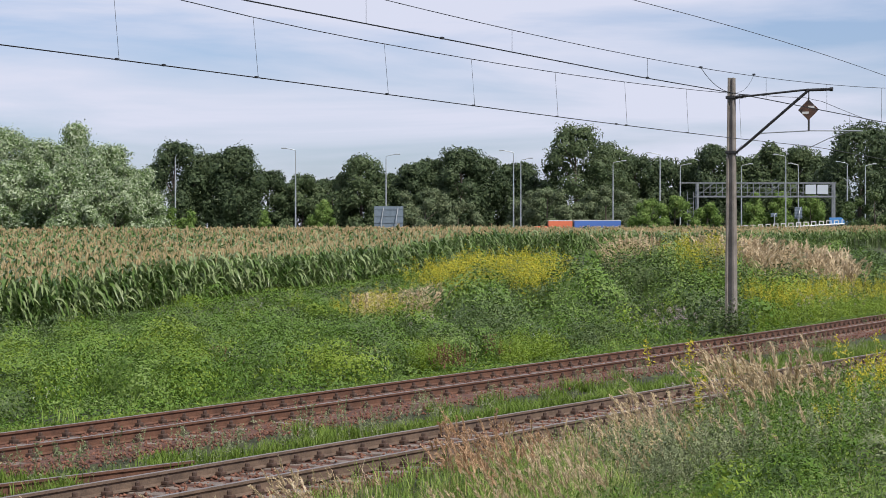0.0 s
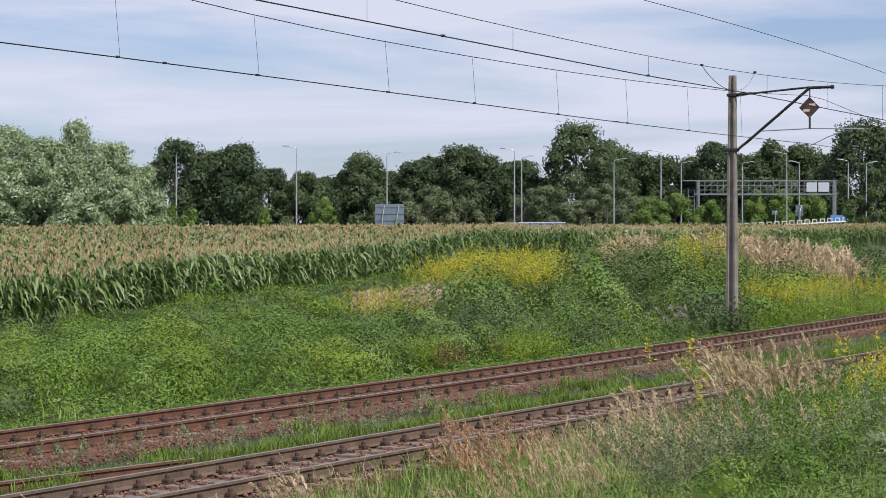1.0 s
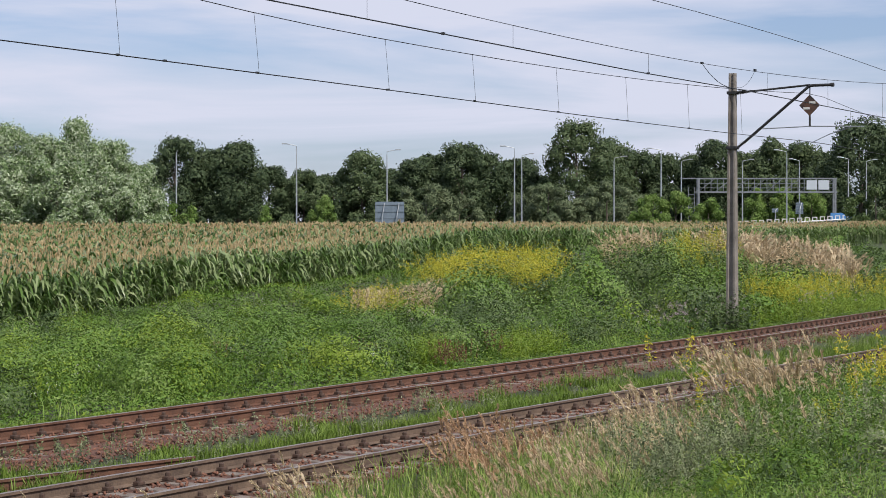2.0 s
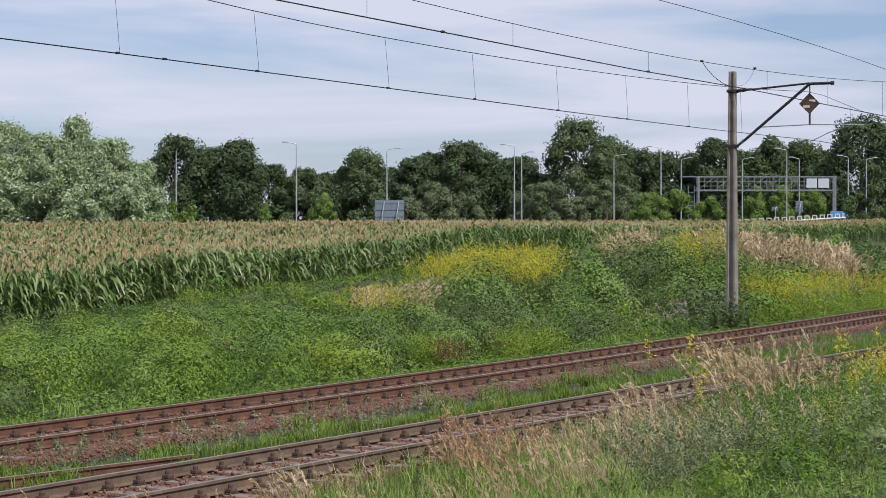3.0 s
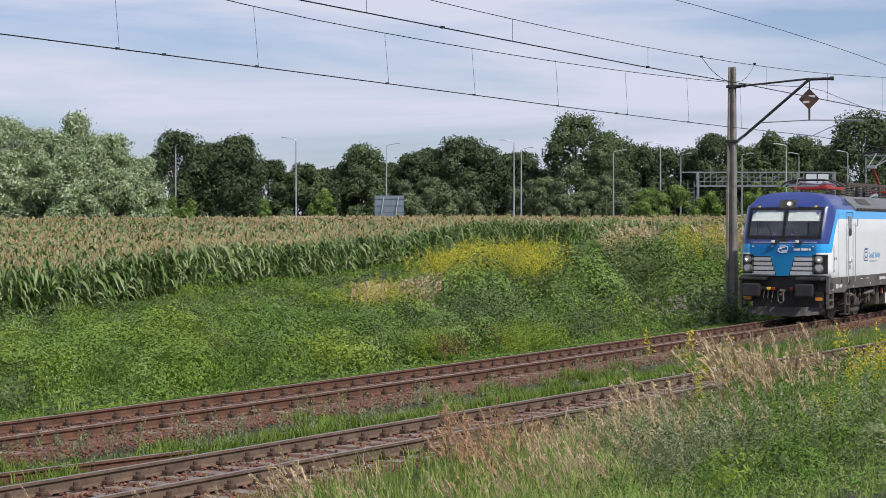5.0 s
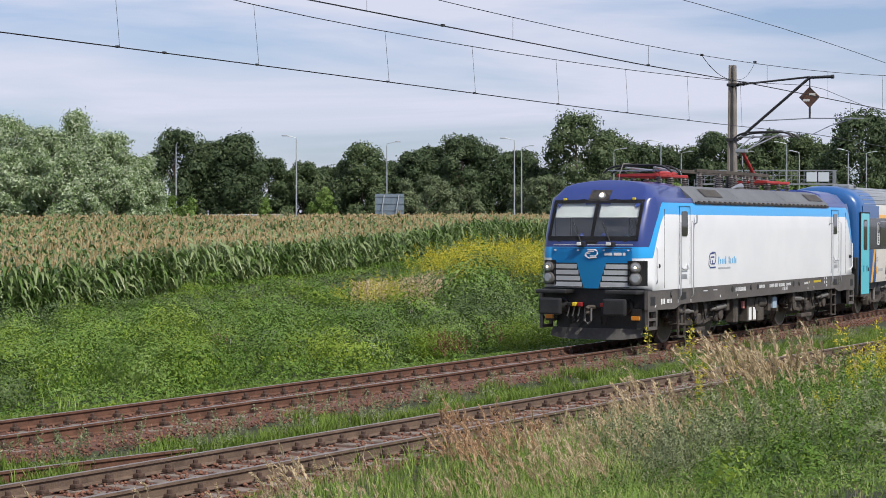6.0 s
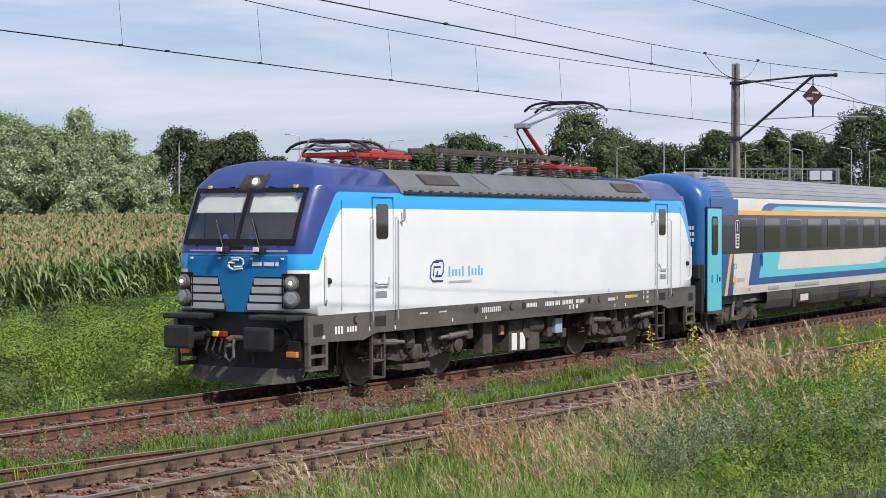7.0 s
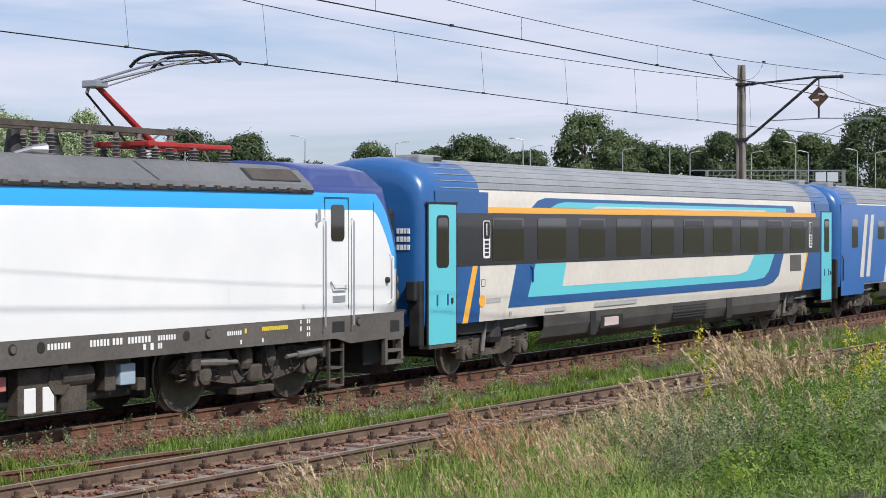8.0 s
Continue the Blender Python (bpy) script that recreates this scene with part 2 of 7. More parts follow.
def bake(name, sprigs, pts, scale, mats, yaw=None, lean=0.12, parent=None, pick=None):
    """One mesh out of many copies of the given sprigs, each turned, leaned and scaled."""
    n = len(pts)
    pts = np.asarray(pts, float)
    scale = np.broadcast_to(scale, n)
    yaw = rng.uniform(0, math.tau, n) if yaw is None else yaw
    pick = rng.integers(0, len(sprigs), n) if pick is None else pick
    vs, fs, ms, base = [], [], [], 0
    for k, sp in enumerate(sprigs):
        v, f, m = sp.arrays()
        idx = np.nonzero(pick == k)[0]
        if not len(idx):
            continue
        c, s, sc = np.cos(yaw[idx])[:, None], np.sin(yaw[idx])[:, None], scale[idx][:, None]
        lx, ly = rng.normal(0, lean, (len(idx), 1)), rng.normal(0, lean, (len(idx), 1))
        x = (v[None, :, 0] * c - v[None, :, 1] * s + v[None, :, 2] * lx) * sc + pts[idx, 0:1]
        y = (v[None, :, 0] * s + v[None, :, 1] * c + v[None, :, 2] * ly) * sc + pts[idx, 1:2]
        z = v[None, :, 2] * sc + pts[idx, 2:3]
        vs.append(np.stack([x, y, z], 2).reshape(-1, 3))
        fs.append((f[None] + (base + np.arange(len(idx)) * len(v))[:, None, None]).reshape(-1, 3))
        ms.append(np.tile(m, len(idx)))
        base += len(v) * len(idx)
    v, f, m = np.concatenate(vs), np.concatenate(fs), np.concatenate(ms)
    me = bpy.data.meshes.new(name)
    me.vertices.add(len(v))
    me.vertices.foreach_set("co", v.astype(np.float32).ravel())
    me.loops.add(len(f) * 3)
    me.loops.foreach_set("vertex_index", f.astype(np.int32).ravel())
    me.polygons.add(len(f))
    me.polygons.foreach_set("loop_start", np.arange(0, len(f) * 3, 3, dtype=np.int32))
    me.polygons.foreach_set("material_index", m.astype(np.int32))
    for mm in mats:
        me.materials.append(mm)
    me.update(calc_edges=True)
    ob = new(name, me)
    if parent:
        ob.parent = parent
    return ob


LATTICE = np.random.default_rng(3).uniform(-1, 1, (128, 128))


def bumps(x, y, size, shift=0):
    """Smooth swells between -1 and 1 over the plan, about the given size."""
    u, w = np.asarray(x, float) / size + 17.3 * shift, np.asarray(y, float) / size + 5.7 * shift
    i, j = np.floor(u).astype(int), np.floor(w).astype(int)
    fu, fw = u - i, w - j
    fu, fw = fu * fu * (3 - 2 * fu), fw * fw * (3 - 2 * fw)
    g = lambda a, b: LATTICE[(i + a) % 128, (j + b) % 128]
    return (g(0, 0) * (1 - fu) + g(1, 0) * fu) * (1 - fw) + (g(0, 1) * (1 - fu) + g(1, 1) * fu) * fw


def normed(a):
    return a / np.maximum(1e-9, np.linalg.norm(a, axis=1))[:, None]


def foliage(name, pts, face, size, slim, mats, slots=None, parent=None, upright=0.0):
    """Leaves as single pointed blades, each facing roughly its given way."""
    n = len(pts)
    size = np.broadcast_to(size, n)[:, None]
    face = normed(face)
    way = rng.normal(size=(n, 3))
    way[:, 2] += upright
    along = normed(way - face * np.sum(way * face, 1)[:, None])
    across = np.cross(face, along) * (size * slim * rng.uniform(0.7, 1.3, (n, 1)))
    along = along * size * rng.uniform(0.7, 1.3, (n, 1))
    v = np.stack([pts + along * 0.6, pts - along * 0.4 + across * 0.5, pts - along * 0.4 - across * 0.5], 1).reshape(-1, 3)
    me = bpy.data.meshes.new(name)
    me.vertices.add(n * 3)
    me.vertices.foreach_set("co", v.astype(np.float32).ravel())
    me.loops.add(n * 3)
    me.loops.foreach_set("vertex_index", np.arange(n * 3, dtype=np.int32))
    me.polygons.add(n)
    me.polygons.foreach_set("loop_start", np.arange(0, n * 3, 3, dtype=np.int32))
    if slots is not None:
        me.polygons.foreach_set("material_index", slots.astype(np.int32))
    for mm in mats:
        me.materials.append(mm)
    me.update(calc_edges=True)
    ob = new(name, me)
    if parent:
        ob.parent = parent
    return ob


def canopy(name, label, category, x, y, height, size, slim, mats, slots=None, ragged=0.6, deep=0.45, upright=0.0):
    """A leafy cover whose top swells as height(x, y) says, with leaves down into its gaps."""
    h = height(x, y)
    gx, gy = (height(x + 0.12, y) - h) / 0.12, (height(x, y + 0.12) - h) / 0.12
    face = normed(np.stack([-gx, -gy, np.ones_like(h)], 1)) + rng.normal(0, ragged, (len(x), 3))
    z = land(x, y) + h * (1 - deep * rng.random(len(x)) ** 1.6) + rng.normal(0, 0.04, len(x))
    ob = foliage(name, np.stack([x, y, z], 1), face, size, slim, mats, slots, upright=upright)
    return tagged(ob, label, category, kind="stuff")


def mounds(name, label, category, x, y, radius, squash, leaf, per, mats, slots, slim=0.6):
    """Rounded shrubs and cushions of weeds: each one a knobbly shell of leaves in one tone."""
    count = np.maximum(30, (per * radius ** 2 * rng.uniform(0.8, 1.2, len(x)))).astype(int)
    own = np.repeat(np.arange(len(x)), count)
    d = normed(rng.normal(size=(len(own), 3)) + [0, 0, 0.45])
    twig = normed(rng.normal(size=(len(x) * 7, 3))).reshape(len(x), 7, 3)
    knob = np.max(np.einsum("nk,nqk->nq", d, twig[own]), 1)
    out = radius[own] * (0.55 + 0.6 * knob ** 4) * rng.uniform(0.8, 1.08, len(own))
    c = np.stack([x, y, land(x, y) + radius * squash * 0.35], 1)[own]
    p = c + d * out[:, None] * np.stack([np.ones(len(own)), np.ones(len(own)), squash[own]], 1)
    ob = foliage(name, p, d + rng.normal(0, 0.25, d.shape), leaf, slim, mats, slots[own])
    return tagged(ob, label, category, kind="stuff")


# ---- the lie of the land ----
HEADING = radians(58.0)
AHEAD = np.array([math.sin(HEADING), math.cos(HEADING)])
ASIDE = np.array([math.cos(HEADING), -math.sin(HEADING)])
BEND = 0.0011


def track_y(x):
    """Middle of the far track: a wide bend that straightens out."""
    x = np.asarray(x, float)
    xs = np.clip(x, 0, 140)
    return BEND * xs * xs / 2 + BEND * xs * (x - xs)


NEAR_Y = -5.03


def smooth(a, b, x):
    t = np.clip((np.asarray(x, float) - a) / (b - a), 0, 1)
    return t * t * (3 - 2 * t)


def field_edge(x):
    """Line of the first row of maize."""
    x = np.asarray(x, float)
    return np.where(x < 140, 40.4 + 0.254 * (x - 61.0), 40.4 + 0.254 * 79)


def land(x, y, road=True):
    """Height of the ground; road: with the cutting of the motorway."""
    x, y = np.asarray(x, float), np.asarray(y, float)
    v = y - track_y(x)
    z = np.full(np.broadcast(x, y).shape, -0.235)
    z = z - 0.35 * smooth(1.9, 3.6, v) - 1.05 * smooth(3.0, 32.0, v)
    z = z - 0.10 * smooth(-1.9, -2.6, v) * smooth(NEAR_Y + 1.5, NEAR_Y + 2.1, y)
    z = z - 0.12 * smooth(NEAR_Y - 1.6, NEAR_Y - 2.6, y) + 1.85 * smooth(NEAR_Y - 3.2, -18.0, y)
    deep = x * AHEAD[0] + (y + 20.0) * AHEAD[1]
    rise = 4.0 * np.clip((deep - 88.0) / 182.0, 0, 1)
    z = z + rise * smooth(10.0, 38.0, v)
    slope = (x * ASIDE[0] + (y + 20.0) * ASIDE[1]) / np.maximum(deep, 5.0)
    mound = (0.95 + 0.8 * smooth(0.05, 0.12, slope)) * np.exp(-((deep - 98.0) / 21.0) ** 2) * smooth(-0.04, 0.03, slope) * smooth(7.0, 16.0, v)
    cutting = (0.3 + 1.3 * smooth(0.10, 0.02, slope)) * smooth(262.0, 272.0, deep) * smooth(325.0, 300.0, deep)
    lift = np.interp(deep, [74, 97, 132, 152, 180, 200, 216, 240], [0.1, 0.85, 0.85, 1.35, 0.95, 0.4, 0.1, 0.0])
    z = z + lift * smooth(13.0, 1.0, field_edge(x) - y)
    return z + mound - cutting * (1.0 if road else 0.0)


def spot(k, depth):
    """A place in the plan by its bearing (as a slope) and its distance ahead of the tripod."""
    q = np.array([0.0, -20.044]) + AHEAD * depth + ASIDE * (k * depth)
    return float(q[0]), float(q[1])


def on_land(k, depth, lift=0.0):
    x, y = spot(k, depth)
    return x, y, float(land(x, y, False)) + lift


def build_ground():
    xs = np.concatenate([[-3000, -1200, -500, -200, -80], np.arange(-40, 150, 1.6), np.arange(150, 420, 9), [480, 600, 900, 1500, 3200]])
    ys = np.concatenate([[-3000, -1200, -500, -200, -90, -55], np.arange(-32, -9, 0.8), np.arange(-9, 12, 0.3), np.arange(12, 60, 1.6), np.arange(60, 330, 9), [400, 600, 1000, 1800, 3200]])
    gx, gy = np.meshgrid(xs, ys, indexing="ij")
    gz = land(gx, gy)
    me = bpy.data.meshes.new("ground")
    nx, ny = gx.shape
    idx = np.arange(nx * ny).reshape(nx, ny)
    faces = np.stack([idx[:-1, :-1], idx[1:, :-1], idx[1:, 1:], idx[:-1, 1:]], -1).reshape(-1, 4)
    me.from_pydata(np.stack([gx, gy, gz], -1).reshape(-1, 3).tolist(), [], faces.tolist())
    me.polygons.foreach_set("use_smooth", [True] * len(me.polygons))
    me.materials.append(SOIL)
    return tagged(new("ground", me), "dark soil and thatch under grass and weeds", "ground", kind="structure")


build_ground()


# ---- the two tracks ----
RAIL_PROFILE = [(-0.036, 0.0), (0.036, 0.0), (0.037, -0.035), (0.010, -0.05), (0.010, -0.145), (0.075, -0.165), (0.075, -0.175),
                (-0.075, -0.175), (-0.075, -0.165), (-0.010, -0.145), (-0.010, -0.05), (-0.037, -0.035)]


def rail(path, offset, side_mat, parent):
    bm = bmesh.new()
    rings = []
    for x, y, ang in path:
        nx, ny = -math.sin(ang), math.cos(ang)
        rings.append([bm.verts.new((x + nx * (offset + a), y + ny * (offset + a), b)) for a, b in RAIL_PROFILE])
    n = len(RAIL_PROFILE)
    for r0, r1 in zip(rings, rings[1:]):
        for k in range(n):
            f = bm.faces.new((r0[k], r1[k], r1[(k + 1) % n], r0[(k + 1) % n]))
            f.material_index = 1 if k == 0 else 0
    return part("rail", bm, [side_mat, RAIL_TOP], parent)


def clip_mesh():
    """Rib plate with two clips and bolts."""
    bm = bmesh.new()
    box(bm, -0.09, 0.09, -0.18, 0.18, -0.182, -0.166)
    for s in (-1, 1):
        box(bm, -0.065, 0.065, s * 0.12 - 0.05, s * 0.12 + 0.05, -0.166, -0.112, 0.014)
        disc(bm, (0, s * 0.115, -0.13), (0, 0, 1), [(0, 0.036), (0.06, 0.034), (0.075, 0.02)], 6)
    me = bpy.data.meshes.new("clip")
    bm.to_mesh(me)
    bm.free()
    me.materials.append(CLIP)
    return me


def sleeper_mesh():
    bm = bmesh.new()
    box(bm, -0.12, 0.12, -1.27, 1.27, -0.33, -0.184, 0.018)
    me = bpy.data.meshes.new("sleeper")
    bm.to_mesh(me)
    bm.free()
    me.materials.append(SLEEPER)
    return me


def railway(name, label, yfun, x0, x1, gap, side_mat, near0, near1):
    track = tagged(empty(name), label, "railway track", "tracks", "structure")
    path = []
    for x in np.arange(-40, 330, 2.5):
        y0, y1 = float(yfun(x)), float(yfun(x + 0.5))
        path.append((float(x), y0, math.atan2(y1 - y0, 0.5)))
    for s in (0.7535, -0.7535):
        rail(path, s, side_mat, track)
    cm, sm = clip_mesh(), sleeper_mesh()
    x = x0
    while x < x1:
        y0, y1 = float(yfun(x)), float(yfun(x + 0.5))
        m = Matrix.Translation((x, y0, 0)) @ Matrix.Rotation(math.atan2(y1 - y0, 0.5) + random.gauss(0, 0.006), 4, "Z")
        shared("sleeper", sm, track, m)
        for s in (0.7535, -0.7535):
            shared("clip", cm, track, m @ Matrix.Translation((0, s, 0)))
        x += gap + random.gauss(0, 0.012)
    return track


railway("railway_track", "far railway track with rust-red rails on stone ballast", track_y, 14, 92, 0.61, RAIL_RUST, 14, 70)
railway("railway_track", "near railway track with brown worn rails, overgrown beside it", lambda x: NEAR_Y + 0 * x, 9, 66, 0.572, RAIL_BROWN, 9, 50)


def ballast():
    """Loose stones in and beside the tracks."""
    stones = []
    for k in range(5):
        sp, r = Sprig(), np.random.default_rng(k)
        dirs = [(1, 0, 0.2), (0.2, 1, 0), (-1, 0.1, 0.1), (0, -1, 0.2), (0.1, 0, 1), (0, 0.1, -0.7)]
        sp.v = [np.array(d) * r.uniform(0.55, 1.1) for d in dirs]
        for a, b in ((0, 1), (1, 2), (2, 3), (3, 0)):
            sp.f += [(a, b, 4), (b, a, 5)]
            sp.m += [0, 0]
        stones.append(sp)
    pts, sc = [], []
    for yf, n, xa, xb, lo, hi in ((track_y, 12500, 14, 75, -2.25, 1.75), (lambda x: NEAR_Y + 0 * x, 6500, 10, 52, -1.7, 1.5)):
        x = xa + (xb - xa) * rng.random(n) ** 1.6
        v = rng.uniform(lo, hi, n)
        y = yf(x) + v
        pts.append(np.stack([x, y, land(x, y) + rng.uniform(0.035, 0.06, n)], 1))
        sc.append(rng.uniform(0.022, 0.05, n))
    ob = bake("ballast_stones", stones, np.concatenate(pts), np.concatenate(sc), [BALLAST], lean=0.0)
    tagged(ob, "loose reddish-brown ballast stones between the sleepers", "ballast", kind="stuff")
    # the beds on which they lie
    for yf, lo, hi, lift in ((track_y, -2.1, 1.9, 0.048), (lambda x: NEAR_Y + 0 * x, -1.75, 1.6, 0.03)):
        bm = bmesh.new()
        rows = []
        for x in np.arange(-40, 330, 1.2):
            row = []
            for v in np.linspace(lo, hi, 9):
                y = float(yf(x)) + v
                edge = min(v - lo, hi - v)
                row.append(bm.verts.new((x, y, float(land(x, y)) + (lift if edge > 0.1 else -0.03) + random.uniform(-0.008, 0.008))))
            rows.append(row)
        for a, b in zip(rows, rows[1:]):
            for k in range(8):
                bm.faces.new((a[k], b[k], b[k + 1], a[k + 1]))
        tagged(part("ballast_bed", bm, STONE_BED, smooth=True), "bed of rusty reddish ballast under the track", "ballast", kind="structure")


ballast()


def old_rail():
    """A length of worn-out rail left between the tracks."""
    a, b = Vector((13.5, -2.5, -0.10)), Vector((19.8, -3.5, -0.10))
    ang = math.atan2(b.y - a.y, b.x - a.x)
    ob = tagged(empty("old_rail"), "rusty worn-out rail lying in the grass between tracks", "rail")
    rail([(*a.lerp(b, i / 6).xy, ang) for i in range(7)], 0.0, RAIL_RUST, ob)
    ob.location.z = -0.07


old_rail()


# ---- overhead line ----
def catenary_pole():
    x, y = 58.5, 4.72
    pole = tagged(empty("catenary_pole", pose(x, y, 0, 0, 0, 3.7)), "weathered concrete overhead line pole with black cantilever arm", "pole")
    bm = bmesh.new()
    levels = [(-1.4, 0.205, 0.17), (1.0, 0.19, 0.16), (4.0, 0.16, 0.14), (8.63, 0.112, 0.105)]
    rings = []
    for z, a, b in levels:          # a channelled section: flanges with recessed faces
        o = [(-a, -b), (a, -b), (a, -b * 0.55), (a * 0.62, -b * 0.45), (a * 0.62, b * 0.45), (a, b * 0.55), (a, b), (-a, b), (-a, b * 0.55), (-a * 0.62, b * 0.45), (-a * 0.62, -b * 0.45), (-a, -b * 0.55)]
        rings.append([bm.verts.new((px + (0.02 if z > 5 else 0), py, z)) for px, py in o])
    for r0, r1 in zip(rings, rings[1:]):
        for k in range(12):
            bm.faces.new((r0[k], r0[(k + 1) % 12], r1[(k + 1) % 12], r1[k]))
    bm.faces.new(rings[-1])
    part("mast", bm, CONCRETE, pole)
    for z in (7.95, 6.05):
        bm = bmesh.new()
        w = 0.15 + (8.63 - z) * 0.012
        box(bm, -w, w, -w, w, z - 0.05, z + 0.05, 0.01)
        part("clamp_band", bm, BLACK_IRON, pole)
    arm = part("tie_bar", tube(bmesh.new(), [(0, -0.5, 7.97), (0, -2.75, 8.12)], 0.035, 8), BLACK_IRON, pole)
    part("bracket_arm", tube(bmesh.new(), [(0, -0.42, 6.22), (0, -2.72, 8.08), (0, -2.80, 8.1), (0, -3.52, 8.1)], 0.05, 8), BLACK_IRON, pole, "black steel bracket arm")
    part("end_cap", disc(bmesh.new(), (0, -3.48, 8.1), (0, -1, 0), [(0, 0.07), (0.1, 0.07)], 10), BLACK_IRON, pole)
    for q0, q1 in (((0, -0.12, 7.95), (0, -0.52, 7.98)), ((0, -0.12, 6.0), (0, -0.44, 6.25))):
        bm = bmesh.new()
        d = Vector(q1) - Vector(q0)
        prof = []
        for i in range(9):
            prof += [(d.length * i / 9, 0.03), (d.length * (i + 0.3) / 9, 0.075), (d.length * (i + 0.6) / 9, 0.03)]
        disc(bm, q0, d, prof, 10)
        part("insulator", bm, BLACK_IRON, pole)
    part("steady_arm", tube(bmesh.new(), [(0, -0.98, 6.68), (0, -2.8, 6.72), (0, -4.6, 6.66)], 0.022, 6), GALV, pole)
    part("registration_arm", tube(bmesh.new(), [(0, -4.2, 6.66), (0.1, -3.4, 6.44), (0.1, -2.75, 6.15)], 0.016, 6), GALV, pole)
    part("hanger", tube(bmesh.new(), [(0, -2.75, 8.05), (0, -2.75, 7.72)], 0.02, 6), BLACK_IRON, pole)
    part("hanger", tube(bmesh.new(), [(0, -2.75, 7.12), (0, -2.75, 6.72)], 0.035, 6), BLACK_IRON, pole)
    bm = bmesh.new()
    s = 0.36
    # faces the oncoming trains
    pts = [(-0.02, -2.75 + a, 7.43 + b) for a, b in ((s, 0), (0, s), (-s, 0), (0, -s))]
    v0 = [bm.verts.new(q) for q in pts]
    v1 = [bm.verts.new((q[0] - 0.03, q[1], q[2])) for q in pts]
    bm.faces.new(v0)
    bm.faces.new(v1[::-1])
    for i in range(4):
        bm.faces.new((v0[i], v1[i], v1[(i + 1) % 4], v0[(i + 1) % 4]))
    sign = part("diamond_sign", bm, surface("rusty sign plate", (0.05, 0.03, 0.025), (0.16, 0.075, 0.045), 5.0, 0.8, fine=30.0, spots=(0.035, 0.03, 0.03), spot_scale=3.0), pole, "rusty diamond plate with two pale patches")
    for a, b in ((-0.10, 0.09), (0.10, -0.10)):
        bm = bmesh.new()
        box(bm, -0.056, -0.051, -2.75 + a - 0.11, -2.75 + a + 0.11, 7.43 + b - 0.04, 7.43 + b + 0.04)
        part("pale_patch", bm, plain("worn white enamel", (0.62, 0.6, 0.56), 0.5), sign)
    bm = bmesh.new()
    box(bm, 0.207, 0.213, -0.02, 0.03, 1.2, 1.75)
    part("marker_strip", bm, plain("white enamel", (0.75, 0.75, 0.74), 0.4), pole)


catenary_pole()


def sag(x, xa, xb, top, low):
    m = (x - xa) / (xb - xa)
    return top - (top - low) * 4 * m * (1 - m)


